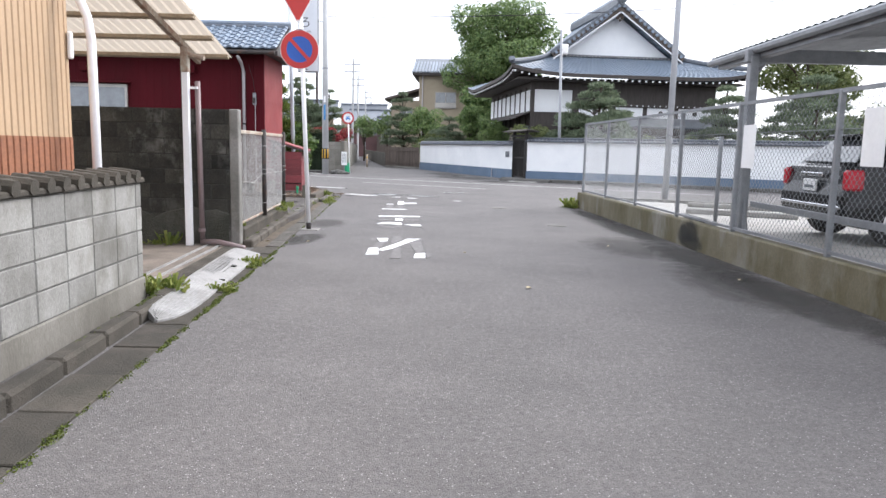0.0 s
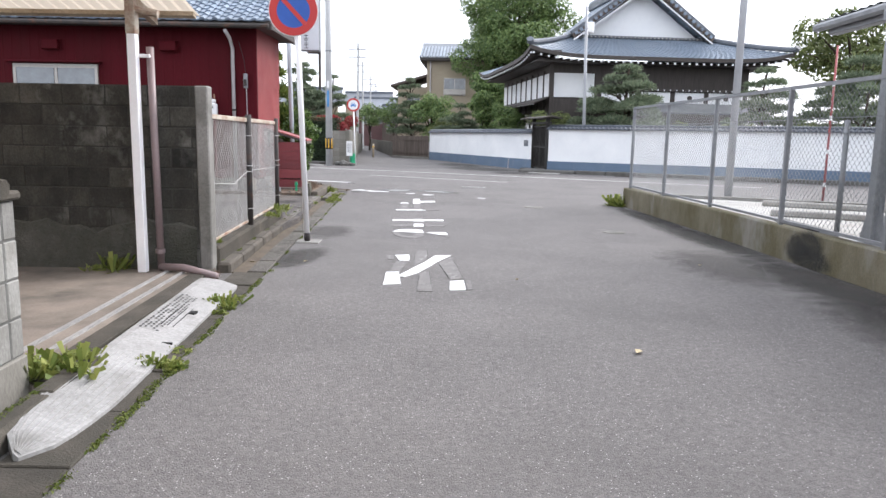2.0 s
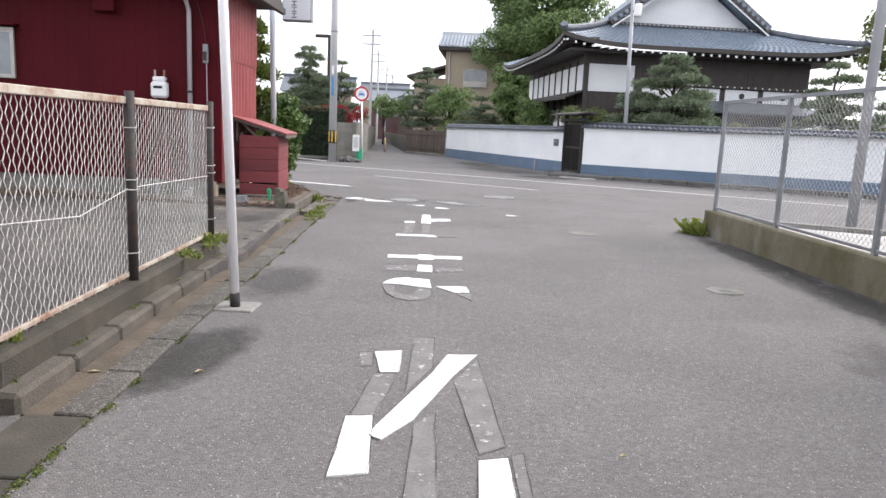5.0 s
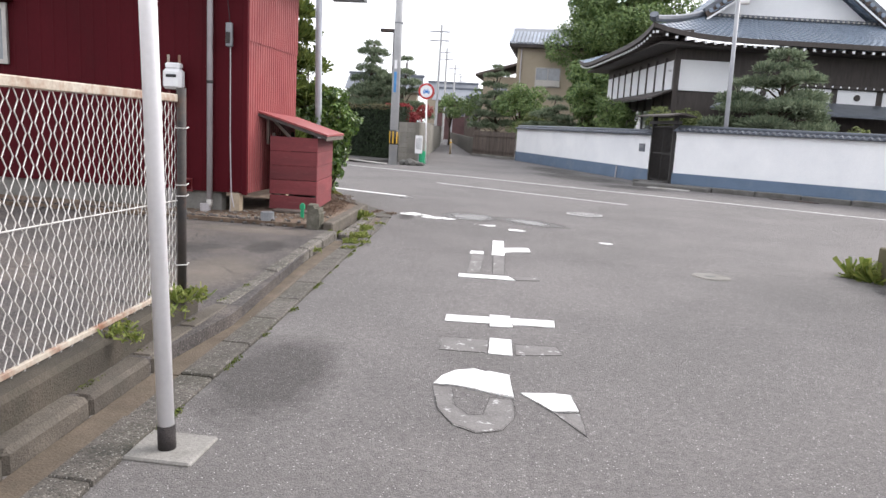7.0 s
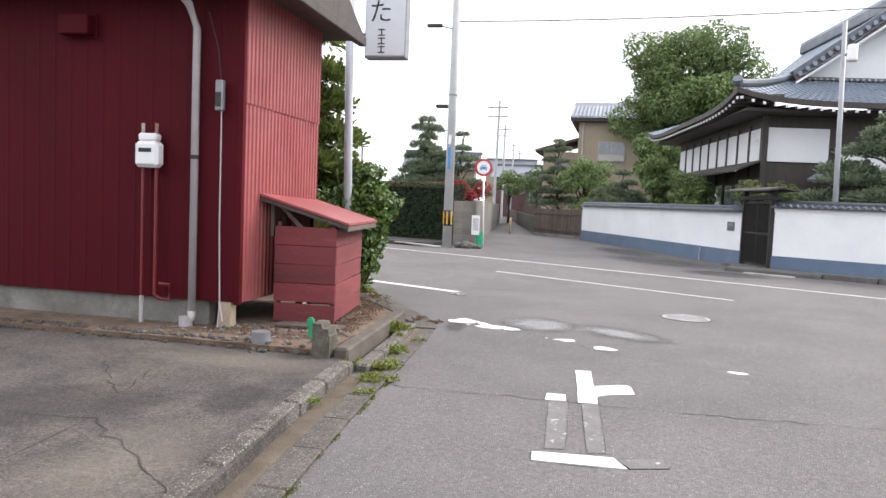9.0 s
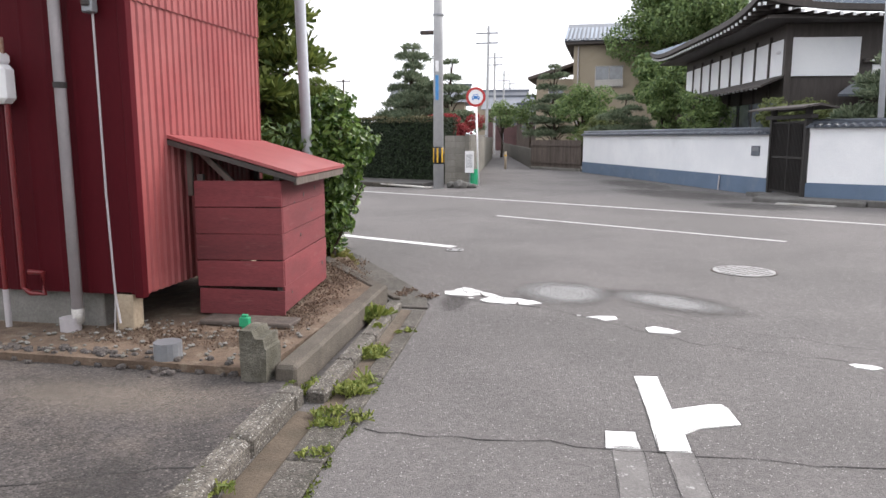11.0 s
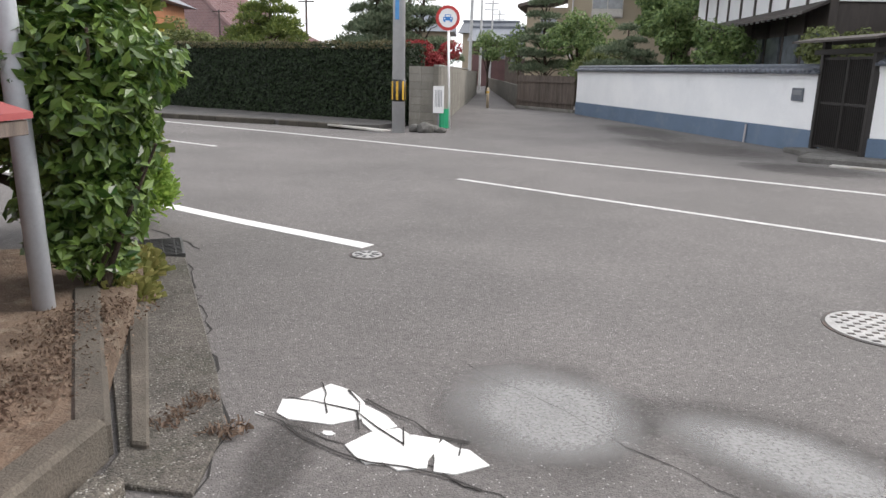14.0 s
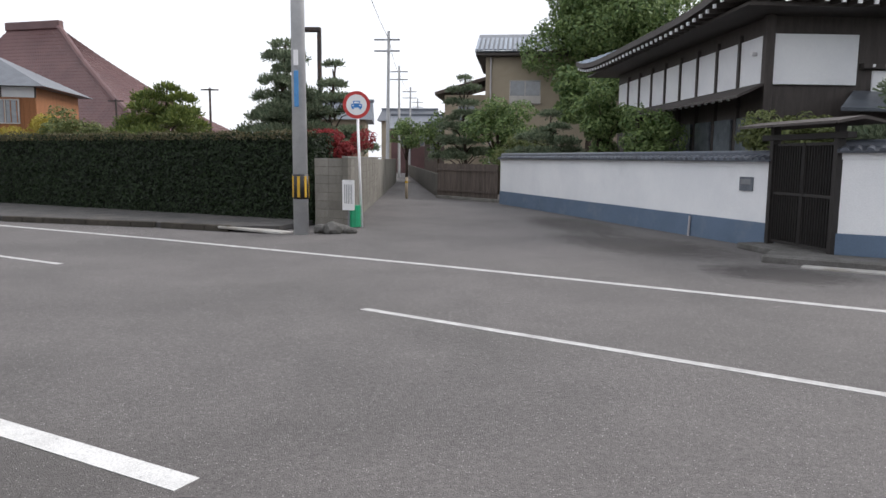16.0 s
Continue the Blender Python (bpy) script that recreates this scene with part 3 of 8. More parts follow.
def block_wall(w, length, z0, courses, depth, material, offset=0.0, mortar=M_MORTAR, bond=0.0, first=0.0, height=0.2):
    """Courses of 0.4 m blocks along x, set 6 mm proud of their mortar. bond: shift of every other course."""
    part("mortar", box(first + 0.004, length - 0.004, 0.006, depth - 0.006, z0, z0 + courses * height), mortar, w)
    for j in range(courses):
        x = first - ((bond if j % 2 else 0.0) + offset) % 0.4
        while x < length - 0.02:
            a, b = max(x, first), min(x + 0.39, length)
            if b - a > 0.03:
                ob = part("block", block_piece(b - a, height - 0.01, depth, material), None, w)
                ob.matrix_local = pose(a, random.uniform(-0.002, 0.002), z0 + j * height + 0.005)
            x += 0.4


# near boundary wall of grey blocks
m, length = along((-2.30, -1.5), (-2.545, 5.95))
w = thing("wall_3", "grey concrete block wall with scalloped cement coping", "wall", m, kind="structure")
part("footing", box(0, length, -0.015, 0.16, -0.05, 0.215, 0.008), M_BLOCK_OLD, w, "dark stained rough footing")
block_wall(w, length, 0.215, 4, 0.15, M_BLOCK, offset=length % 0.4)
own = box(-0.0, length + 0.02, -0.03, 0.18, 1.015, 1.06, 0.012)
i = 0
while 0.1 + i * 0.2 < length:
    prism_x = 0.1 + i * 0.2
    tube([(prism_x, -0.045, 1.072), (prism_x, 0.19, 1.10)], 0.052, 8, own)
    i += 1
box(0, length + 0.02, 0.05, 0.12, 1.06, 1.125, 0.02, own)
part("coping", own, M_GUTTER, w)

# weathered wall across, its end towards the street
w = thing("wall_4", "tall moss-stained dark concrete block wall", "wall", pose(-9.2, 9.22, 0), kind="structure")
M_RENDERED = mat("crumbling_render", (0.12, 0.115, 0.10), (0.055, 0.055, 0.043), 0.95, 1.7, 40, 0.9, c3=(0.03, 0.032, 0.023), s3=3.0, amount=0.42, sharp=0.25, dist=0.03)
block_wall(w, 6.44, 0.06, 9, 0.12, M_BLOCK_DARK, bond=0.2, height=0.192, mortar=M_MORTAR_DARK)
rng = random.Random(17)
edge = [(6.42 * k / 40, 0.46 + 0.05 * math.sin(k * 0.7) + rng.uniform(-0.04, 0.04)) for k in range(41)]
own = bmesh.new()
low = [own.verts.new((x, -0.03, 0.0)) for x, _ in edge]
mid = [own.verts.new((x, -0.026, z)) for x, z in edge]
top = [own.verts.new((x, 0.01, z + 0.02)) for x, z in edge]
for k in range(40):
    own.faces.new((low[k], low[k + 1], mid[k + 1], mid[k]))
    own.faces.new((mid[k], mid[k + 1], top[k + 1], top[k]))
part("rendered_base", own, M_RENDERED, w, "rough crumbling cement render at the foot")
part("wall_end", box(6.44, 6.56, -0.01, 0.13, 0.0, 1.79, 0.012), M_CONCRETE, w)

def sloped_beam(p, q, r):
    """A squared stick between two points."""
    p, q = Vector(p), Vector(q)
    own = box(0, (q - p).length, -r, r, -r, r)
    own.transform(Matrix.Translation(p) @ (q - p).to_track_quat("X", "Z").to_matrix().to_4x4())
    return own


# ---- red house ----
HX, HY = -4.50, 18.0
house = thing("red_house", "old house clad in dark red metal sheet under glazed tiles", "house", pose(HX, HY, 0))
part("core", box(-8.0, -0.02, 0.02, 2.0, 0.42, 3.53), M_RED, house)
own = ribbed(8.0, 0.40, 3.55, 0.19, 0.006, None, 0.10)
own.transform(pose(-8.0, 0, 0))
part("front_cladding", own, M_RED, house, "flat red metal sheet with narrow seams, tinted dark for its shaded face")
# Brighter red puts the light on this side into the sheet colour.
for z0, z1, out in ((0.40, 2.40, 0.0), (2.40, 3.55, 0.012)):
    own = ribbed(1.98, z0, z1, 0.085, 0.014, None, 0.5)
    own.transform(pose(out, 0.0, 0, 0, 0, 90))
    part("side_cladding", own, M_RED_BRIGHT, house, "red ribbed metal sheet, tinted bright for its lit face")
part("corner_flashing", box(-0.05, 0.016, -0.016, 0.05, 0.38, 3.55, 0.004), M_RED, house)
part("foundation", box(-8.0, -0.35, 0.05, 0.2, -0.05, 0.40, 0.01), M_CONCRETE, house)
part("corner_post", box(-0.22, -0.08, 0.0, 0.12, 0.1, 0.42, 0.006), M_TIMBER, house, "short pale stump carrying the corner")
part("corner_post", box(-0.16, -0.06, 1.8, 1.92, 0.1, 0.42, 0.006), M_TIMBER, house)


def tile_roof(w, along_n, rows, x0, y0, z0, dx, dy, dz, parent_part, tile_w=0.265, tile_l=0.235):
    """Lays S-shaped tiles in courses: across dx, up the slope (dy, dz)."""
    run = Vector((0, dy, dz)).normalized()
    prof = [(0.0, 0.0), (0.18, 0.012), (0.36, 0.0), (0.5, 0.006), (0.66, 0.042), (0.8, 0.05), (0.93, 0.035), (1.0, 0.006)]
    verts, faces = [], []
    up = Vector((0, -run.z, run.y)) if run.y > 0 else Vector((0, run.z, -run.y))
    for v, lift in ((0.0, 0.028), (1.12, 0.0)):
        for px, ph in prof:
            verts.append(Vector((px * tile_w, 0, 0)) + run * (v * tile_l) + up * (ph + lift))
    for px, ph in prof:
        verts.append(Vector((px * tile_w, 0, 0)) + up * (ph * 0.4))
    k = len(prof)
    for i in range(k - 1):
        faces.append((i, i + 1, k + i + 1, k + i))
        faces.append((2 * k + i, 2 * k + i + 1, i + 1, i))
    me = mesh_of("roof_tile", [tuple(v) for v in verts], faces, M_TILE)
    for j in range(rows):
        for i in range(along_n):
            p = Vector((x0 + i * tile_w * dx, y0, z0)) + run * (j * tile_l)
            ob = part("roof_tile", me, None, parent_part)
            ob.matrix_local = Matrix.Translation(p)


# roof: eave towards the street side, ridge along x
roof = part("roof", prism([(-8.2, -0.42), (0.42, -0.42), (0.42, 2.42), (-8.2, 2.42)], 3.53, 3.57), M_DARKWOOD, house, "blue-grey glazed tile roof with plain ridge")
own = bmesh.new()
vv = [own.verts.new(p) for p in ((-8.2, -0.42, 3.58), (0.42, -0.42, 3.58), (0.42, 1.0, 4.29), (-8.2, 1.0, 4.29), (0.42, 2.42, 3.58), (-8.2, 2.42, 3.58))]
own.faces.new(vv[:4]), own.faces.new((vv[3], vv[2], vv[4], vv[5])), own.faces.new((vv[1], vv[4], vv[2])), own.faces.new((vv[0], vv[3], vv[5]))
part("roof_deck", own, M_DARKWOOD, roof)
tile_roof(house, 29, 7, -7.26, -0.45, 3.61, 1, 1.42, 0.71, roof)
part("ridge", box(-8.2, 0.46, 0.9, 1.1, 4.27, 4.38, 0.03), M_TILE_RIDGE, roof)
part("ridge", tube([(-8.2, 1.0, 4.41), (0.47, 1.0, 4.41)], 0.075, 10), M_TILE, roof, smooth=True)
part("gutter", tube([(-8.1, -0.50, 3.55), (0.4, -0.50, 3.52)], 0.05, 8), M_RUSTDARK, house)
part("rake", box(0.36, 0.46, -0.46, 2.4, 3.45, 3.57, 0.01), M_DARKWOOD, house)

# ---- wooden lean-to box ----
shed = thing("storage_box", "lean-to box of red painted planks under a sloping lid", "shed", pose(-4.335, 18.46, 0.16, 0, 0, 7))
for i in range(5):
    z0 = 0.02 + i * 0.2
    ob = part("plank", box(0, 0.66, -0.01, 0.01, 0, 0.195, 0.003), M_RED_WOOD, shed)
    ob.matrix_local = pose(0, 0.01 + (0.004, -0.003, 0.002, 0, 0.003)[i], z0 - (0.012 if i == 0 else 0), 0, 1.6 if i == 0 else (0.2, -0.25, 0.15, 0)[i - 1], 0)
    ob = part("plank", box(-0.011, 0.011, 0.022, 1.36, 0, 0.196, 0.003), M_RED_WOOD, shed)
    ob.matrix_local = pose(0.651 + (0, 0.003, -0.002, 0.002, 0)[i], 0, z0, (0.1, -0.15, 0.1, 0.2, 0)[i], 0, 0)
own = bmesh.new()
q = [(-0.19, -0.05, 1.335), (0.80, -0.05, 1.05), (0.80, 1.62, 1.05), (-0.06, 1.62, 1.30)]
a = [own.verts.new(p) for p in q]
b = [own.verts.new((x, y, z + 0.025)) for x, y, z in q]
own.faces.new(a[::-1]), own.faces.new(b)
for i in range(4):
    own.faces.new((a[i], a[(i + 1) % 4], b[(i + 1) % 4], b[i]))
part("lid", own, M_RED_BRIGHT, shed, "sloping red sheet-metal lid")
part("lid_edge", sloped_beam((-0.185, -0.035, 1.305), (0.79, -0.035, 1.025), 0.018), M_DARKWOOD, shed)
part("lid_edge", box(0.765, 0.79, -0.03, 1.6, 0.985, 1.045, 0.004), M_GREYWOOD, shed, "weathered eaves board under the lid")
for k, (yy, zz) in enumerate(((0.2, 0.14), (0.5, 0.55), (0.62, 0.87), (0.34, 0.83), (0.86, 0.72), (1.0, 0.9), (0.98, 0.41), (0.28, 0.33), (1.2, 0.2))):
    part("knot", disc(0, 0, 0, 0.012 + 0.004 * (k % 3), 0.002, 10), M_DARKWOOD, shed).matrix_local = pose(0.662, yy, zz, 0, 90, 0)
for x in (0.02, 0.6):
    part("post", box(x, x + 0.045, 0.02, 0.065, 0, 1.06, 0.004), M_DARKWOOD, shed)
    part("post", box(x, x + 0.045, 1.29, 1.335, 0, 1.06, 0.004), M_DARKWOOD, shed)
part("post", box(-0.06, -0.02, 0.03, 0.07, 0.90, 1.28, 0.004), M_GREYWOOD, shed)
part("brace", sloped_beam((0.0, 0.05, 1.27), (0.30, 0.05, 0.98), 0.02), M_GREYWOOD, shed, "grey diagonal brace under the lid")
for k in range(5):
    part("rafter", sloped_beam((-0.12, 0.05 + k * 0.36, 1.285), (0.76, 0.05 + k * 0.36, 1.03), 0.02), M_GREYWOOD, shed)
part("back_board", box(0.0, 0.64, 1.34, 1.36, 0, 0.95, 0.003), M_DARKWOOD, shed)


# ---- gutter, kerbs, forecourts ----
EDGE = [(-1.50, -2.0), (-1.73, 2.7), (-1.86, 5.0), (-2.03, 7.7), (-2.15, 9.5), (-2.28, 11.2), (-2.42, 13.84), (-2.60, 16.2), (-2.72, 18.6), (-2.80, 19.6)]


def shifted(points, d):
    """The plan line moved d to its left-hand side."""
    out = []
    for i, (x, y) in enumerate(points):
        a, b = points[max(i - 1, 0)], points[min(i + 1, len(points) - 1)]
        L = math.hypot(b[0] - a[0], b[1] - a[1])
        out.append((x - (b[1] - a[1]) / L * d, y + (b[0] - a[0]) / L * d))
    return out


def at_y(points, y):
    for (x0, y0), (x1, y1) in zip(points, points[1:]):
        if y0 <= y <= y1:
            return x0 + (x1 - x0) * (y - y0) / (y1 - y0)
    return points[-1][0]


gutter = thing("gutter", "row of worn concrete gutter covers with mossy joints", "gutter", kind="structure")
y = -1.5
while y < 19.2:
    e = min(y + 0.6, 19.5)
    j = random.uniform(0.006, 0.018)
    inner = 0.33 if y < 17 else 0.22
    if y < 9.2:
        part("slab", prism([(at_y(EDGE, y) - 0.02, y + 0.012), (at_y(EDGE, e) - 0.02, e), (at_y(EDGE, e) - inner, e), (at_y(EDGE, y) - inner, y + 0.012)], -0.05, j, bevel=0.006), M_GUTTER, gutter)
    else:
        part("slab", prism([(at_y(EDGE, y) - 0.01, y + 0.008), (at_y(EDGE, e) - 0.01, e), (at_y(EDGE, e) - 0.6 * inner, e), (at_y(EDGE, y) - 0.6 * inner, y + 0.008)], -0.05, j + 0.012, bevel=0.008), M_STRIP, gutter)
        part("channel", prism([(at_y(EDGE, y) - 0.6 * inner, y), (at_y(EDGE, e) - 0.6 * inner, e), (at_y(EDGE, e) - inner - 0.02, e), (at_y(EDGE, y) - inner - 0.02, y)], -0.05, 0.006 + 0.3 * j), M_SILT, gutter)
    y = e
kerb = thing("kerb_1", "low worn concrete kerb stones along the gutter", "kerb", kind="structure")
y = -1.5
while y < 17.2:
    e = min(y + 0.6, 17.25)
    if not 5.95 < y < 8.9:
        part("kerb_stone", prism([(at_y(EDGE, y) - 0.36, y + 0.006), (at_y(EDGE, e) - 0.36, e), (at_y(EDGE, e) - 0.50, e), (at_y(EDGE, y) - 0.50, y + 0.006)], -0.05, 0.105 + random.uniform(-0.008, 0.008), bevel=0.022), M_KERB_WORN if y > 13 else M_KERB if y > 8.5 else M_GUTTER, kerb)
    y = e
while y < 19.4:
    e = min(y + 0.6, 19.55)
    part("kerb_stone", prism([(at_y(EDGE, y) - 0.23, y + 0.006), (at_y(EDGE, e) - 0.23, e), (at_y(EDGE, e) - 0.36, e), (at_y(EDGE, y) - 0.36, y + 0.006)], -0.05, 0.075 + random.uniform(-0.006, 0.006), bevel=0.018), M_KERB_WORN, kerb)
    y = e
# driveway between the two walls with its gate rail
tagged(part("driveway", prism([(-2.52, 5.95), (-2.66, 9.2), (-9.2, 9.2), (-9.2, 5.95)], -0.05, 0.05), M_DRIVE), "stained brown-grey concrete driveway", "driveway", kind="structure")
rail = thing("gate_rail", "steel sliding gate rail set in the driveway edge", "rail", kind="structure")
for d in (-2.72, -2.88):
    part("rail", prism([(d - 0.01, 6.0), (d + 0.02, 6.0), (d - 0.13, 9.15), (d - 0.16, 9.15)], 0.05, 0.066), M_IRON, rail)
part("sill", prism([(-2.46, 5.98), (-2.62, 5.98), (-2.78, 9.2), (-2.62, 9.2)], -0.05, 0.062, bevel=0.005), M_GUTTER, rail)
# parking forecourt before the red house
tagged(part("forecourt", prism([(-2.66, 13.3), (-3.10, 17.3), (-3.30, 17.45), (-14, 17.5), (-14, 9.4), (-2.86, 9.4)], -0.05, 0.095), M_FORECOURT), "cracked dark asphalt forecourt", "forecourt", kind="structure")
tagged(part("soil_strip", prism([(-3.32, 17.35), (-14, 17.4), (-14, 18.6), (-4.6, 22.2), (-4.25, 21.6), (-3.3, 19.7)], -0.05, 0.145), M_SOIL), "bare brown soil with pebbles round the house", "soil", kind="structure")
# low wall under the netting fence
m, length = along((-2.62, 9.36, 0), (-2.90, 13.3, 0))
w = thing("kerb_2", "low mossy concrete kerb wall under the netting fence", "kerb", m, kind="structure")
part("wall_body", box(0, length, 0.0, 0.22, -0.05, 0.25, 0.025), M_KERB_DARK, w)
rim = thing("crumbled_rim", "crumbled dark asphalt along the edge of the soil", "rubble", kind="stuff")
rng = random.Random(12)
own = bmesh.new()
for k in range(420):
    x = rng.uniform(-9.0, -3.34)
    yy = 17.38 + 0.03 * math.sin(x * 5) + rng.gauss(0, 0.05) + (0.05 if x < -4 else 0)
    r = rng.uniform(0.008, 0.03)
    add(own, box(-r, r, -r * 0.7, r * 0.8, -0.01, r * 0.9, r * 0.35), pose(x, yy, 0.098 + (0.045 if yy > 17.4 else 0), rng.uniform(-15, 15), rng.uniform(-15, 15), rng.uniform(0, 180)))
part("crumbs", own, M_FORECOURT, rim)
# planter kerb beside the lean-to
w = thing("planter_kerb", "weathered concrete edging round a soil bed", "kerb", kind="structure")
part("edging", prism([(-3.09, 17.32), (-3.23, 17.32), (-3.34, 19.68), (-3.20, 19.72)], 0.0, 0.185, bevel=0.02), M_KERB, w)
part("edging", prism([(-3.20, 19.73), (-3.34, 19.69), (-4.42, 21.15), (-4.30, 21.25)], 0.0, 0.16, bevel=0.02), M_KERB, w)
part("apron", prism([(-2.80, 19.57), (-3.16, 19.57), (-3.20, 19.76), (-4.30, 21.28), (-4.95, 22.4), (-4.43, 22.43), (-3.17, 20.48), (-2.91, 20.03)], -0.03, 0.02, bevel=0.005), M_STRIP, w)
part("channel_kerb", prism([(-3.10, 19.80), (-3.18, 19.80), (-4.20, 21.35), (-4.10, 21.40)], 0.0, 0.045, bevel=0.01), M_KERB, w)
M_STUB = mat("broken_block_concrete", (0.20, 0.185, 0.155), (0.11, 0.10, 0.078), 0.95, 5, 70, 0.9, c3=(0.055, 0.055, 0.036), s3=5, amount=0.42, sharp=0.25, dist=0.02)
own = box(-3.41, -3.25, 17.27, 17.47, 0.05, 0.40, 0.0)
bmesh.ops.subdivide_edges(own, edges=own.edges[:], cuts=5, use_grid_fill=True)
for v in own.verts:
    if v.co.z > 0.33 and v.co.x > -3.31:
        v.co.z -= 0.045
        v.co.x -= 0.012
    v.co += noise.noise_vector(v.co * 14) * 0.007
stub = tagged(part("block_stub", own, M_STUB), "broken upright concrete block at the kerb end", "block")
grate = thing("drain_grate", "black steel drain grating at the road corner", "grate", pose(-4.78, 22.62, 0.024, 0, 0, -58))
part("frame", box(-0.29, 0.29, -0.2, -0.18, -0.02, 0.012, bm=box(-0.29, 0.29, 0.18, 0.2, -0.02, 0.012)), M_GRATE, grate)
for i in range(13):
    part("bar", box(-0.28 + i * 0.045, -0.268 + i * 0.045, -0.18, 0.18, -0.02, 0.01), M_GRATE, grate)
for i in range(4):
    part("cross_bar", box(-0.29, 0.29, -0.14 + i * 0.09, -0.13 + i * 0.09, -0.015, 0.006), M_GRATE, grate)
part("pit", box(-0.29, 0.29, -0.19, 0.19, -0.021, -0.0195), M_BLACK, grate)

# ---- lettering on the road, half worn away ----
letters = thing("road_lettering", "worn white stop lettering painted on the asphalt", "road marking", kind="structure")


LAYER = [0.0]


def layer():
    """Coats of paint lie one upon another."""
    LAYER[0] = (LAYER[0] + 0.00023) % 0.0025
    return LAYER[0]


STROKES = []


def stroke(points, worn=False):
    STROKES.append(points)
    part("stroke", prism(points, 0.001, (0.0025 if worn else 0.0055) + layer()), M_PAINT_OLD if worn else M_PAINT, letters, "worn grey stroke" if worn else "")


stroke([(-1.07, 10.52), (-0.99, 10.54), (-0.96, 10.28), (-1.03, 10.26)], True)
stroke([(-0.98, 10.55), (-0.81, 10.60), (-0.79, 10.18), (-0.90, 10.16)])
stroke([(-0.93, 10.15), (-0.80, 10.17), (-0.85, 9.52), (-0.97, 9.5)], True)
stroke([(-0.99, 9.50), (-0.86, 9.53), (-0.80, 8.92), (-0.965, 8.87)])
stroke([(-0.52, 10.56), (-0.33, 10.59), (-0.48, 10.15), (-0.66, 9.50), (-0.79, 9.25), (-0.86, 9.30), (-0.74, 9.72), (-0.60, 10.2)])
stroke([(-0.75, 10.90), (-0.62, 10.92), (-0.60, 10.30), (-0.73, 9.85)], True)
stroke([(-0.65, 9.45), (-0.56, 9.6), (-0.50, 8.63), (-0.64, 8.62)], True)
stroke([(-0.47, 10.08), (-0.33, 10.5), (-0.22, 9.25), (-0.34, 9.15)], True)
stroke([(-0.345, 9.09), (-0.215, 9.13), (-0.20, 8.70), (-0.35, 8.67)])
stroke([(-0.20, 9.15), (-0.14, 9.19), (-0.14, 8.74), (-0.185, 8.71)], True)
stroke([(-1.28, 14.12), (-0.45, 14.20), (-0.45, 14.00), (-0.95, 13.95), (-1.27, 13.93)])
stroke([(-0.95, 14.22), (-0.79, 14.23), (-0.76, 13.9), (-0.93, 13.88)])
stroke([(-1.24, 13.5), (-0.92, 13.53), (-0.91, 13.24), (-1.22, 13.22)], True)
stroke([(-0.91, 13.58), (-0.76, 13.58), (-0.74, 13.22), (-0.90, 13.22)])
stroke([(-0.73, 13.47), (-0.45, 13.5), (-0.42, 13.33), (-0.72, 13.24)], True)
stroke([(-1.17, 12.58), (-1.14, 12.72), (-1.07, 12.84), (-0.96, 12.90), (-0.89, 12.86), (-0.88, 12.88), (-0.75, 12.84), (-0.71, 12.47), (-0.86, 12.52), (-1.03, 12.58)])
stroke([(-1.17, 12.55), (-1.06, 12.55), (-1.02, 12.30), (-0.94, 12.18), (-0.86, 12.2), (-0.84, 12.44), (-0.72, 12.44), (-0.70, 12.2), (-0.76, 12.03), (-0.88, 11.97), (-1.0, 12.04), (-1.1, 12.22)], True)
stroke([(-0.68, 12.56), (-0.5, 12.6), (-0.40, 12.6), (-0.37, 12.36), (-0.50, 12.33)])
stroke([(-0.50, 12.32), (-0.37, 12.34), (-0.35, 12.06)], True)
stroke([(-1.35, 15.74), (-0.86, 15.78), (-0.78, 15.60), (-1.34, 15.58)])
stroke([(-0.85, 15.76), (-0.56, 15.86), (-0.54, 15.70), (-0.77, 15.62)], True)
stroke([(-1.145, 18.07), (-1.0, 18.09), (-0.975, 17.53), (-0.76, 17.65), (-0.69, 17.66), (-0.665, 17.60), (-0.645, 17.37), (-0.86, 17.28), (-0.95, 17.19), (-0.945, 16.97), (-1.10, 16.96), (-1.115, 17.48)])
stroke([(-1.345, 17.16), (-1.195, 17.17), (-1.185, 16.965), (-1.35, 16.95)])
stroke([(-1.32, 16.96), (-1.17, 16.98), (-1.15, 15.85), (-1.28, 15.82)], True)
stroke([(-1.07, 16.96), (-0.94, 16.98), (-0.90, 15.85), (-1.02, 15.82)], True)
stop = thing("stop_line", "broken remains of a white stop line, flaked and cracked", "road marking", kind="structure")


def flake(x, y, rx, ry, seed, turn=0.0):
    rng = random.Random(seed)
    pts = []
    for k in range(14):
        a, r = k * math.tau / 14, rng.uniform(0.7, 1.08)
        u, v = math.cos(a) * rx * r, math.sin(a) * ry * r
        pts.append((x + u * math.cos(turn) - v * math.sin(turn), y + u * math.sin(turn) + v * math.cos(turn)))
    part("flake", prism(pts, 0.001, 0.0045 + layer()), M_PAINT, stop)


def ragged(corners, seed, rough=0.022, step=0.07):
    """A coat of paint with a torn outline."""
    rng = random.Random(seed)
    pts = []
    for (x0, y0), (x1, y1) in zip(corners, corners[1:] + corners[:1]):
        n = max(1, int(math.hypot(x1 - x0, y1 - y0) / step))
        for k in range(n):
            pts.append((x0 + (x1 - x0) * k / n + rng.uniform(-rough, rough), y0 + (y1 - y0) * k / n + rng.uniform(-rough, rough)))
    part("flake", prism(pts, 0.001, 0.0045 + layer()), M_PAINT, stop)


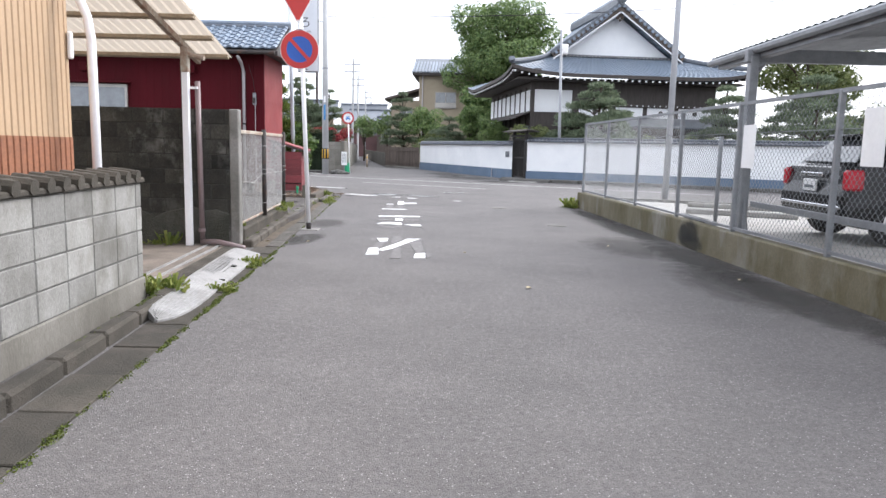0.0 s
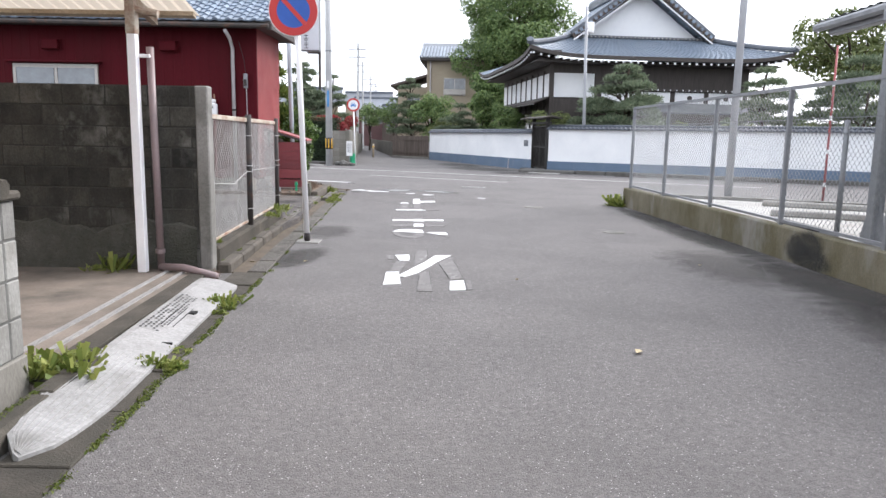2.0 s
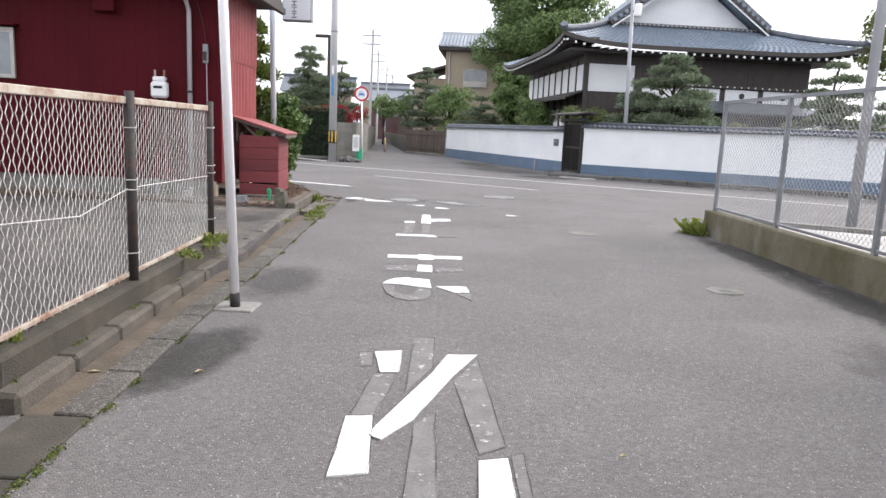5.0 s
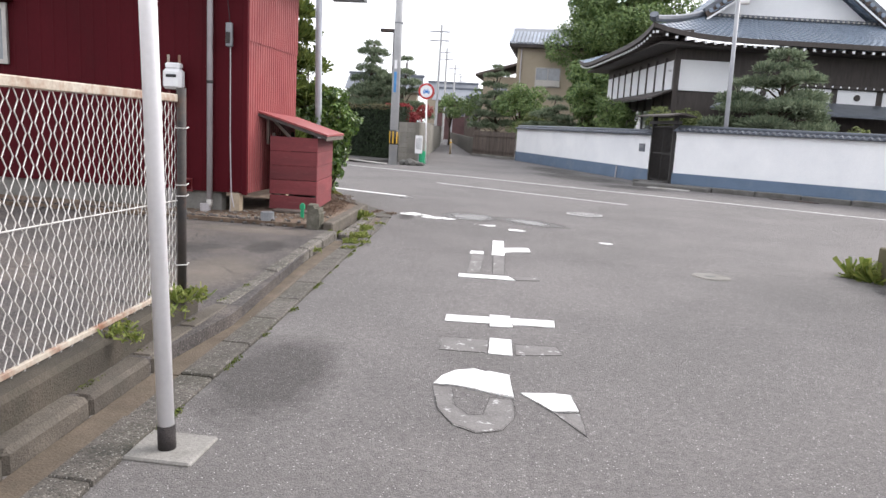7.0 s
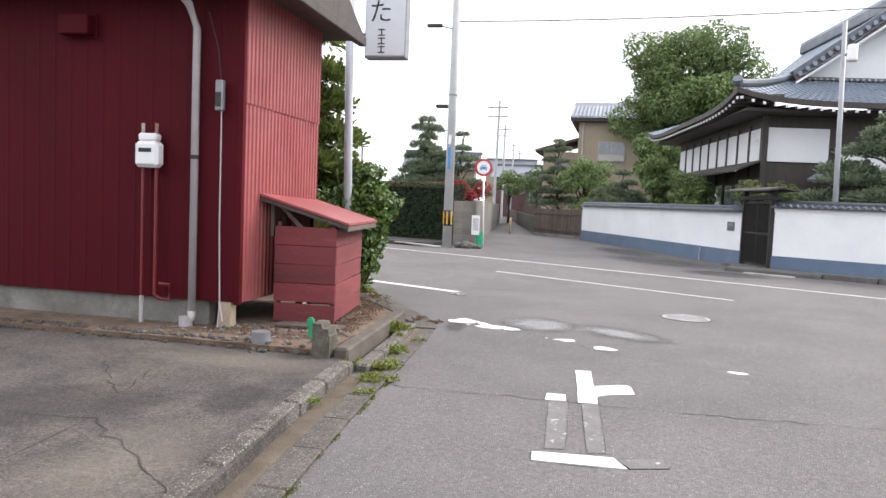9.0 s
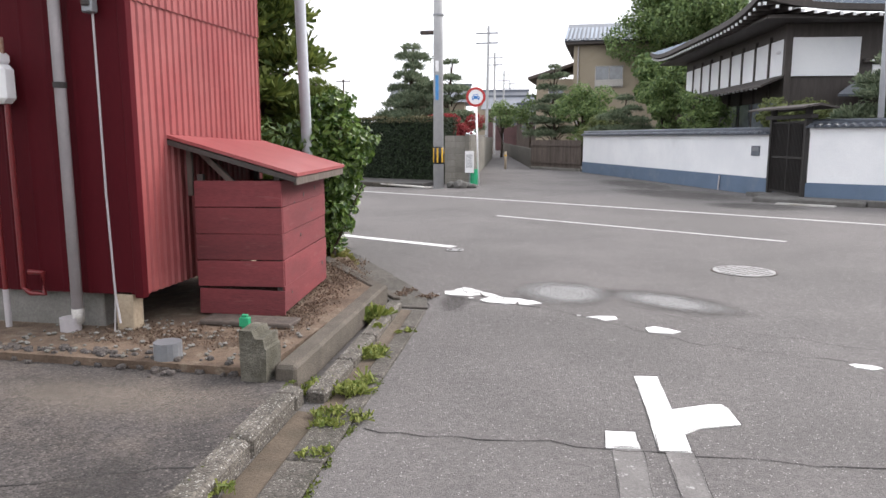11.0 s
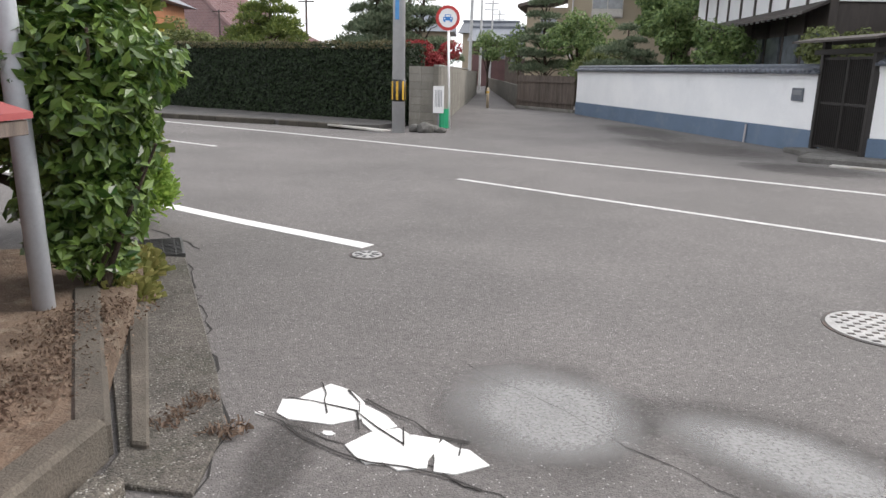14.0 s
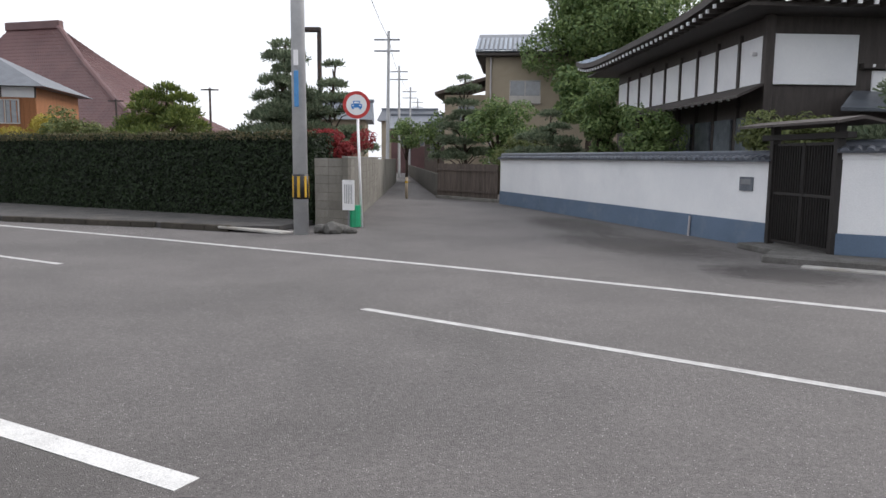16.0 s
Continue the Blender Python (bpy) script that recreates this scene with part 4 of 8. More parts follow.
ragged([(-2.76, 20.22), (-2.79, 20.34), (-2.68, 20.43), (-2.63, 20.56), (-2.44, 20.41), (-2.40, 20.24), (-2.52, 20.19), (-2.62, 20.17)], 3)
ragged([(-2.43, 20.40), (-2.29, 20.30), (-2.26, 20.20), (-2.33, 20.15), (-2.39, 20.22)], 4)
ragged([(-2.41, 20.01), (-2.35, 20.12), (-2.24, 20.18), (-2.07, 20.14), (-2.06, 19.92), (-2.14, 19.90), (-2.30, 19.92)], 5)
ragged([(-2.05, 20.13), (-1.90, 20.08), (-1.83, 19.98), (-1.94, 19.89), (-2.04, 19.91)], 6)
ragged([(-1.43, 19.56), (-1.34, 19.63), (-1.18, 19.62), (-1.16, 19.53), (-1.27, 19.47)], 7)
ragged([(-0.97, 19.26), (-0.89, 19.34), (-0.78, 19.30), (-0.74, 19.23), (-0.79, 19.15), (-0.95, 19.14)], 8)
for k, (x, y, rx, ry) in enumerate([(0.36, 18.55, 0.1, 0.06), (-2.84, 20.2, 0.03, 0.015), (-2.5, 20.1, 0.03, 0.02), (-1.5, 19.6, 0.02, 0.012)]):
    flake(x, y, rx, ry, k + 6, -0.25)


def film(name, x, y, w2, d, turn, material, label, category, z=0.0022):
    own = bmesh.new()
    bmesh.ops.create_circle(own, cap_ends=True, segments=40, radius=1)
    own.transform(Matrix.Diagonal((w2 / 2, d / 2, 1, 1)))
    ob = part(name, own, material)
    ob.matrix_world = pose(x, y, z, 0, 0, turn)
    return tagged(ob, label, category, kind="structure")


S_DAMP = soft_stain("damp_stain", (0.06, 0.057, 0.055), 0.8, 0.5, 2.5, 0.55)
S_MOULD = soft_stain("mould_stain", (0.03, 0.03, 0.027), 0.9, 0.35, 6.0, 0.85)
S_DIRT_SHADE = soft_stain("dirt_shade_film", (0.055, 0.051, 0.048), 0.9, 0.45, 5.0, 0.5)
S_SHADE_GRIME = soft_stain("shade_grime", (0.045, 0.042, 0.038), 0.92, 0.42, 5.5, 0.7)
S_DUST = soft_stain("dust_film", (0.31, 0.31, 0.31), 0.7, 0.5, 1.5, 0.75)
S_SAND = soft_stain("sand_film", (0.26, 0.22, 0.18), 0.95, 0.6, 3.5, 0.4)
film("damp_rim", -1.66, 20.50, 1.25, 1.25, -8, S_DAMP, "dark damp rim of a shallow dip", "stain", 0.002)
film("damp_rim", -0.66, 20.26, 1.55, 0.95, -32, S_DAMP, "dark damp rim of a shallow dip", "stain", 0.0024)
film("dust_film", -1.66, 20.52, 1.05, 1.0, -6, S_DUST, "pale dust film dried in a shallow dip", "stain", 0.003)
film("dust_film", -0.68, 20.28, 1.35, 0.62, -32, S_DUST, "pale dust film dried in a shallow dip", "stain", 0.0034)
# Rows beside the right kerb darken the asphalt for its shadow as well as dirt.
for x, y, a, b, t in ((-2.08, 12.5, 0.9, 1.8, 5), (-2.2, 10.2, 0.5, 1.6, 3), (-2.62, 19.9, 0.3, 1.0, 8), (-2.75, 15.3, 0.35, 1.6, 3), (-4.4, 15.4, 1.6, 1.2, 20), (-3.4, 15.9, 0.5, 1.0, 0), (3.2, 8.2, 0.9, 4.5, 3), (3.15, 13.5, 0.8, 5.0, 1), (0.9, 33.6, 3.0, 5.5, 24), (0.1, 37.5, 2.2, 6.0, 14), (2.2, 30.2, 2.0, 2.6, 50), (3.05, 7.2, 1.2, 3.4, 4), (2.75, 10.2, 1.5, 3.0, 6), (-2.3, 3.2, 0.5, 2.4, 3)):
    film("dark_patch", x, y, a, b, t, S_DIRT_SHADE, "dark dirt and painted shade on the asphalt", "stain", 0.0965 if x < -3.3 and y < 17 else 0.0026)
# First five rows paint the low wall's shadow with its dirt; last is grime.
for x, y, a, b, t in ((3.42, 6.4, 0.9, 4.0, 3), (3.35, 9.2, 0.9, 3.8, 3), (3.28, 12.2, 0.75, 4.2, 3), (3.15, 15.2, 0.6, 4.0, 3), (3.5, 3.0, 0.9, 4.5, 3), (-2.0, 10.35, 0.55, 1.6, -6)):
    film("dark_patch", x, y, a, b, t, S_SHADE_GRIME, "painted shadow and black grime on the asphalt beside the kerb", "stain", 0.0029)
for x, y, a, b, t in ((-2.62, 14.6, 0.25, 3.0, 4), (-2.95, 18.6, 0.25, 2.2, 3), (-4.0, 16.9, 2.2, 0.8, 0), (-3.4, 14.5, 1.0, 2.0, 0)):
    film("sand_film", x, y, a, b, t, S_SAND, "pale sandy dust lying along the edge", "stain", 0.0968 if x < -3.2 and y < 17.4 else 0.022 if x < -2.5 else 0.0028)


def crack(points, width, seed, z=0.0032, wander=0.02):
    rng = random.Random(seed)
    pts = []
    for (x0, y0), (x1, y1) in zip(points, points[1:]):
        n = max(2, int(math.hypot(x1 - x0, y1 - y0) / 0.12))
        for k in range(n):
            pts.append((x0 + (x1 - x0) * k / n + rng.gauss(0, wander), y0 + (y1 - y0) * k / n + rng.gauss(0, wander)))
    own = bmesh.new()
    prev = None
    for i, (x, y) in enumerate(pts):
        w2 = width * rng.uniform(0.25, 1.0)
        cur = (own.verts.new((x - w2 * 0.5, y - w2, z)), own.verts.new((x + w2 * 0.5, y + w2, z)))
        if prev:
            own.faces.new((prev[0], prev[1], cur[1], cur[0]))
        prev = cur
    tagged(part("crack", own, M_CRACK), "thin jagged crack across the asphalt", "crack", kind="structure")


for y0, z0, w2, d in ((10.2, 0.26, 0.75, 0.40), (10.15, 0.10, 1.0, 0.34), (10.45, 0.16, 0.6, 0.36)):
    patch = film("dark_patch", 3.5, y0, w2, d, 0, S_MOULD, "black mould stain on the low wall", "stain")
    xw = 3.46 + (13.2 - y0) * 0.0375
    patch.matrix_world = pose(xw - 0.006, y0, z0, 90, 0, -87.9)
M_CRACK = mat("crack_dirt", (0.022, 0.021, 0.02), (0.03, 0.028, 0.027), 1.0, 5, 50, 0.0)
for k, points in enumerate(STROKES):
    crack(points + points[:1], 0.0035, 200 + k, 0.0085, 0.004)
crack([(-2.6, 16.93), (-2.1, 16.95), (-0.9, 16.93), (0.9, 17.02), (3.2, 17.1)], 0.006, 1)
crack([(-2.75, 20.15), (-1.9, 19.9), (-0.6, 18.9), (0.8, 18.5)], 0.004, 2)
crack([(-2.05, 20.9), (-1.2, 20.2), (-0.2, 19.3), (0.9, 18.9)], 0.003, 3)
crack([(0.62, 22.1), (0.95, 22.4), (1.8, 22.5)], 0.004, 4)
crack([(-2.78, 19.6), (-2.91, 20.03), (-3.17, 20.48), (-4.40, 22.40)], 0.009, 5)
crack([(-5.24, 23.32), (-4.8, 22.98), (-4.33, 22.67)], 0.012, 6)
crack([(-2.3, 9.6), (-2.36, 11.1), (-2.42, 13.0)], 0.007, 7)

def manhole(x, y, r, name, label, rings=True, slot=False):
    mh = thing(name, label, "manhole cover", pose(x, y, 0))
    part("rim", disc(0, 0, -0.02, r + 0.022, 0.024, 40), M_CONCRETE if slot else M_RUSTDARK, mh)
    part("lid", disc(0, 0, -0.02, r, 0.028, 40), M_CONCRETE if slot else M_IRON, mh)
    if slot:
        part("key_slot", box(-0.07, 0.05, -0.025, 0.025, 0.006, 0.0095, 0.0), M_BLACK, mh)
    elif rings:
        bar = mesh_of("stud", [(x, y, z) for z in (0.007, 0.0105) for x, y in ((-0.02, -0.012), (0.02, -0.012), (0.02, 0.012), (-0.02, 0.012))], [(4, 5, 6, 7), (0, 1, 5, 4), (1, 2, 6, 5), (2, 3, 7, 6), (3, 0, 4, 7)], M_RUSTDARK)
        n = int(r / 0.05)
        for i in range(-n, n + 1):
            for j in range(-n, n + 1):
                if math.hypot(i, j) * 0.05 < r - 0.03 and (i + j) % 2 == 0:
                    part("stud", bar, None, mh).matrix_local = pose(i * 0.05, j * 0.05, 0)
    else:
        for k in range(8):
            part("spoke", box(0.35 * r, 0.85 * r, -0.011, 0.011, 0.007, 0.0105), M_BLACK, mh).matrix_local = pose(0, 0, 0, 0, 0, k * 45)


manhole(0.31, 22.03, 0.33, "manhole_cover", "pale cast-iron manhole cover with checker pattern in the road")
manhole(-3.15, 22.93, 0.118, "valve_cover", "small round iron valve cover beside the white line", False)
manhole(2.08, 12.99, 0.15, "valve_cover", "small pale round valve cover in the asphalt", False, True)
manhole(1.30, 16.66, 0.18, "valve_cover", "small pale sunken valve cover in the asphalt", False, True)

for k, line in enumerate([[(-2.85, 20.18), (-2.45, 19.98), (-2.0, 19.85), (-1.75, 19.78)], [(-2.66, 20.55), (-2.60, 20.35), (-2.48, 20.16)], [(-2.55, 20.5), (-2.3, 20.16), (-2.12, 19.9)], [(-2.42, 20.42), (-2.1, 20.16), (-1.8, 20.1)], [(-2.75, 20.36), (-2.5, 20.3), (-2.25, 20.06)], [(-2.2, 20.2), (-2.18, 19.95)], [(-1.98, 20.12), (-1.93, 19.9)]]):
    crack(line, 0.007, 60 + k, 0.0085)
for k, line in enumerate([[(-2.9, 14.3), (-4.0, 15.2), (-5.6, 15.0)], [(-3.1, 16.2), (-4.2, 15.7), (-5.0, 16.6)], [(-3.9, 13.4), (-4.0, 15.2), (-4.6, 17.2)], [(-3.2, 13.2), (-4.8, 14.1), (-6.5, 13.8)], [(-5.6, 15.0), (-6.0, 17.2)]]):
    crack(line, 0.007, 30 + k, 0.0975)

# ---- white drop ramp in the gutter ----
ramp_thing = thing("kerb_ramp", "dirty white plastic kerb ramp lying over the gutter", "ramp", pose(0, 0, 0))
ya, yb = 5.15, 8.72
sec = []
for k in range(29):
    f = k / 28
    yy = ya + (yb - ya) * f
    xc = -2.13 - 0.26 * f
    near, far = min(1.0, (yy - ya) / 0.75), min(1.0, (yb - yy) / 0.22)
    half = 0.012 + 0.158 * math.sqrt(1 - (1 - near) ** 2) * math.sqrt(1 - (1 - far) ** 2)
    sec.append((xc, yy, half))
own = bmesh.new()
rows = []
for xc, yy, half in sec:
    zt = 0.025 + 0.05 * min(1.0, half / 0.15)
    rows.append([own.verts.new((xc + half, yy, 0.012)), own.verts.new((xc + half, yy, 0.03)), own.verts.new((xc - half * 0.7, yy, zt + 0.02)), own.verts.new((xc - half, yy, zt + 0.02)), own.verts.new((xc - half, yy, 0.012))])
for a, b in zip(rows, rows[1:]):
    for i in range(5):
        own.faces.new((a[i], b[i], b[(i + 1) % 5], a[(i + 1) % 5]))
own.faces.new(rows[0]), own.faces.new(rows[-1][::-1])
bmesh.ops.recalc_face_normals(own, faces=own.faces[:])
part("body", own, M_RAMP, ramp_thing)
hole = mesh_of("hole", [(math.cos(k * math.tau / 8) * 0.009, math.sin(k * math.tau / 8) * 0.012, 0) for k in range(8)], [tuple(range(8))], M_BLACK)
for i in range(19):
    for j in range(5):
        yy = 6.95 + i * 0.052 + (0.026 if j % 2 else 0)
        xx = -2.27 - j * 0.027 - (yy - 6.95) * 0.0728
        if (i * 3 + j * 5) % 7 != 3:
            part("hole", hole, None, ramp_thing).matrix_local = pose(xx, yy, 0.0735 + j * 0.0068, 0, 14, 0)
for yy in (6.75, 7.95):
    part("seam", prism([(-2.12 - (yy - 5.15) * 0.0728 + 0.14, yy), (-2.12 - (yy - 5.15) * 0.0728 + 0.14, yy + 0.008), (-2.12 - (yy - 5.15) * 0.0728 - 0.13, yy + 0.03), (-2.12 - (yy - 5.15) * 0.0728 - 0.13, yy + 0.022)], 0.03, 0.05), M_BLACK, ramp_thing)
for j in range(9):
    fr = -0.88 + j * 0.22
    path = []
    for xc, yy, half in sec[:11]:
        drop = max(0.0, (fr + 0.7) / 1.7)
        top = 0.025 + 0.05 * min(1.0, half / 0.15) + 0.02
        path.append((xc + half * fr * 0.97, yy + 0.02, top + (0.03 - top) * drop + 0.001))
    part("rib", tube(path, 0.0045, 5), M_RAMP, ramp_thing)
part("handle_slot", box(-2.25, -2.205, 7.46, 7.53, 0.045, 0.062), M_BLACK, ramp_thing)
for k in range(3):
    part("groove", prism([(-2.22 - k * 0.04, 7.1), (-2.225 - k * 0.04, 7.1), (-2.265 - k * 0.04, 7.6), (-2.26 - k * 0.04, 7.6)], 0.045 + k * 0.011, 0.06 + k * 0.0095), M_BLACK, ramp_thing)
# ---- netting fence on the low wall ----
def left_fence():
    m, length = along((-2.71, 9.40, 0.25), (-2.965, 13.12, 0.25))
    f = thing("netting_fence", "sagging diamond wire netting fence with rusty rail and dark posts", "fence", m)
    part("netting", chainlink(length, 0.02, 1.24, 0.046, 0.0034), M_WIRE, f, "pale coated wire netting")
    part("top_rail", box(-0.02, length, -0.02, 0.02, 1.24, 1.29, 0.006), M_RUSTPALE, f, "pale flaking rail with rust")
    part("bottom_rail", box(-0.02, length, -0.012, 0.012, 0.03, 0.06, 0.004), M_RUSTPALE, f)
    for x, r in ((1.76, 0.034), (length, 0.03)):
        post = part("post", tube([(x, -0.03, -0.1), (x, -0.03, 1.33)], r, 12), M_RUSTDARK, f, smooth=True)
        for z in (0.2, 0.65, 0.72, 1.08):
            part("tie_wire", tube([(x - 0.05, -0.01, z), (x - 0.02, -0.068, z), (x + 0.02, -0.068, z + 0.008), (x + 0.05, -0.01, z - 0.004)], 0.004, 5), M_WIRE, post)
    part("end_post", box(-0.03, 0.01, -0.02, 0.03, -0.05, 1.3, 0.004), M_GALV, f)
    part("tension_wire", tube([(0, -0.012, 0.62), (1.0, -0.012, 0.55), (1.76, -0.012, 0.66), (length, -0.012, 0.62)], 0.004, 5), M_WIRE, f)


left_fence()

# ---- carport canopy and old house on the near side ----
canopy = thing("carport_canopy", "carport canopy of yellowed corrugated plastic on rusty steel rafters", "carport", pose(0, 0, 0))
def slab_at(x0, x1, f0, f1, lift, thick, yy0=9.75, zz0=2.40, yy1=5.2, zz1=3.42):
    own = bmesh.new()
    q = [(x0, f0), (x1, f0), (x1, f1), (x0, f1)]
    lo = [own.verts.new((x, yy0 + (yy1 - yy0) * f, zz0 + (zz1 - zz0) * f + lift)) for x, f in q]
    hi = [own.verts.new((x, yy0 + (yy1 - yy0) * f, zz0 + (zz1 - zz0) * f + lift + thick)) for x, f in q]
    own.faces.new(lo[::-1]), own.faces.new(hi)
    for i in range(4):
        own.faces.new((lo[i], lo[(i + 1) % 4], hi[(i + 1) % 4], hi[i]))
    bmesh.ops.recalc_face_normals(own, faces=own.faces[:])
    return own


own = bmesh.new()
n = 90
lo, hi = [], []
for i in range(n + 1):
    x = -2.86 - i * 5.4 / n
    dz = 0.012 if i % 2 else -0.012
    lo.append(own.verts.new((x, 9.75, 2.50 + dz)))
    hi.append(own.verts.new((x, 5.2, 3.52 + dz)))
for i in range(n):
    own.faces.new((lo[i], lo[i + 1], hi[i + 1], hi[i]))
part("plastic_sheet", own, M_PLASTICROOF, canopy, "yellowed translucent corrugated plastic")
for k in range(8):
    part("purlin", slab_at(-8.2, -2.88, 0.015 + k * 0.14, 0.032 + k * 0.14, 0.045, 0.04), M_TIMBER, canopy)
for x in (-3.28, -5.6):
    part("rafter", slab_at(x - 0.03, x + 0.03, 0.02, 1.0, -0.03, 0.075), M_RUSTPALE, canopy, "pale paint peeling off a rusty rafter")
part("post", box(-3.28, -3.20, 9.0, 9.08, 0.05, 2.52, 0.006), M_WHITEPAINT, canopy, "white painted steel post")
part("rusted_head", box(-3.285, -3.195, 8.995, 9.085, 2.22, 2.53, 0.006), M_RUSTPALE, canopy, "rust-streaked head of the post")
part("post_cap", tube([(-3.24, 9.04, 2.44), (-3.0, 9.04, 2.40)], 0.035, 8), M_RUSTPALE, canopy)
pts = [(-2.98, 6.12, 0.05), (-2.99, 6.12, 2.2)] + [(-2.99 - 0.55 * (1 - math.cos(a)), 6.12, 2.2 + 0.62 * math.sin(a)) for a in (0.3, 0.6, 0.9, 1.2, 1.57)] + [(-4.6, 6.12, 2.95)]
part("arched_leg", tube(pts, 0.038, 12), M_WHITEPAINT, canopy, "white bent steel pipe leg", smooth=True)
dp = thing("downpipe", "mauve plastic downpipe beside the canopy post", "downpipe", pose(0, 0, 0))
part("pipe", tube([(-3.10, 9.12, 0.06), (-3.12, 9.12, 2.12)], 0.034, 12), M_PIPE_MAUVE, dp, smooth=True)
part("pipe_bracket", box(-3.24, -3.10, 9.05, 9.08, 2.02, 2.05, 0.004), M_WHITEPAINT, dp)
part("drain_hose", tube([(-3.10, 9.10, 0.09), (-2.85, 9.02, 0.10), (-2.50, 8.88, 0.05)], 0.036, 10), M_PIPE_MAUVE, dp, smooth=True)
part("pipe_joint", tube([(-3.105, 9.12, 0.22), (-3.105, 9.12, 0.26)], 0.045, 10), M_PIPE_MAUVE, dp)

old = thing("cream_house", "old house wall of cream ribbed sheet over a brown base", "house", pose(0, 0, 0))
m, length = along((-3.05, -1.0, 0), (-3.28, 6.28, 0))
part("wall", box(0, length, 0.05, 3.0, 0, 5.5), M_BEIGESHEET, old).matrix_local = m
own = ribbed(length, 1.38, 5.5, 0.088, 0.014, None, 0.82)
part("cladding", own, M_BEIGESHEET, old, "cream ribbed sheet").matrix_local = m
own = ribbed(length, 0.0, 1.38, 0.088, 0.02, None, 0.82)
part("base_cladding", own, M_BROWNSHEET, old, "brown ribbed sheet").matrix_local = m
meter = part("junction_box", box(length - 0.05, length + 0.0, -0.06, -0.022, 2.05, 2.28, 0.01), M_SIGNWHITE, old)
meter.matrix_local = m

# ---- fittings of the red house ----
M_RED_PIPE = mat("red_painted_pipe", (0.15, 0.012, 0.014), (0.12, 0.01, 0.012), 0.45, 3, 40, 0.05)
gm = thing("gas_meter", "white gas meter on red pipes at the house wall", "gas meter", pose(HX - 0.95, HY - 0.03, 0))
part("case", box(-0.13, 0.13, -0.15, 0.0, 1.72, 1.98, 0.035), M_SIGNWHITE, gm)
part("case_top", box(-0.10, 0.10, -0.13, -0.01, 1.98, 2.06, 0.02), M_SIGNWHITE, gm)
part("dial", box(-0.07, 0.07, -0.156, -0.148, 1.87, 1.91, 0.002), M_TEXT, gm)
for x in (-0.075, 0.075):
    part("connector", tube([(x, -0.07, 2.05), (x, -0.07, 2.16)], 0.018, 8), M_RUSTPALE, gm)
part("pipe", tube([(-0.075, -0.06, 1.73), (-0.075, -0.06, 0.42)], 0.018, 8), M_RED_PIPE, gm)
part("pipe", tube([(0.075, -0.06, 1.73), (0.075, -0.06, 0.44), (0.13, -0.06, 0.40), (0.24, -0.06, 0.40), (0.24, -0.06, 0.55), (0.12, -0.05, 0.55)], 0.02, 8), M_RED_PIPE, gm)
part("pipe_end", tube([(-0.075, -0.06, 0.42), (-0.075, -0.06, 0.10)], 0.022, 8), M_PIPE_PALE, gm)
dp = thing("downpipe", "pale plastic downpipe on the red house front", "downpipe", pose(HX - 0.47, HY - 0.07, 0))
part("pipe", tube([(0, 0, 0.28), (0, 0, 3.1), (-0.02, -0.12, 3.3), (-0.02, -0.42, 3.42)], 0.038, 12), M_PIPE_PALE, dp, smooth=True)
part("shoe", tube([(0, 0, 0.30), (0.0, 0.0, 0.22), (-0.05, -0.02, 0.16), (-0.05, -0.02, 0.10)], 0.045, 10), M_ALU, dp, "dented metal pipe shoe", smooth=True)
part("joint", tube([(0, 0, 1.82), (0, 0, 1.86)], 0.044, 12), M_RUSTDARK, dp)
part("drain_cup", tube([(-0.05, -0.02, 0.08), (-0.05, -0.02, 0.24)], 0.07, 14), M_PIPE_PALE, dp)
for x in (-1.82, -4.3):
    vent = thing("wall_vent", "red painted sheet-metal wall vent hood", "vent", pose(HX + x, HY, 3.04))
    part("hood", prism([(-0.17, -0.14), (0.17, -0.14), (0.17, 0.0), (-0.17, 0.0)], 0, 0.2, bevel=0.01), M_RED, vent)
    part("flange", box(-0.2, 0.2, -0.02, 0.0, -0.02, 0.22, 0.004), M_RED, vent)
win = thing("window_1", "aluminium sliding window with pale sheets behind", "window", pose(HX - 3.85, HY - 0.02, 2.24), kind="structure")
part("window_frame", box(-1.3, 0.5, -0.03, 0.01, 0.42, 0.5, bm=box(-1.3, 0.5, -0.03, 0.01, -0.3, -0.24)), M_ALU, win)
for x in (-1.3, -0.42, 0.44):
    part("mullion", box(x, x + 0.06, -0.035, 0.01, -0.24, 0.42), M_ALU, win)
for x in (-1.24, -0.36):
    part("pane", box(x, x + 0.8, -0.02, -0.012, -0.24, 0.42), M_GLASS, win)
part("hood", box(-1.4, 0.6, -0.16, 0.0, 0.52, 0.56, 0.01), M_RED, win)
eb = thing("cable_terminal", "grey cable terminal box with loose cables on red cladding", "terminal box", pose(HX - 0.21, HY - 0.05, 2.3))
part("case", box(-0.04, 0.04, -0.05, 0.02, 0, 0.3, 0.01), M_GALV, eb)
part("cover", box(-0.03, 0.03, -0.065, -0.05, 0.04, 0.18, 0.008), M_RUSTDARK, eb)
part("cable", tube([(0, 0, 0.3), (-0.03, -0.01, 0.6), (-0.12, -0.05, 0.95)], 0.006, 5), M_BLACK, eb)
part("cable", tube([(0.01, 0.0, 0.0), (0.015, 0.0, -1.2), (0.04, -0.01, -1.9), (0.10, -0.06, -2.08)], 0.008, 5), M_PIPE_PALE, eb)
part("cable", tube([(0.04, -0.01, -1.88), (0.03, -0.03, -2.15)], 0.006, 5), M_PIPE_PALE, eb)
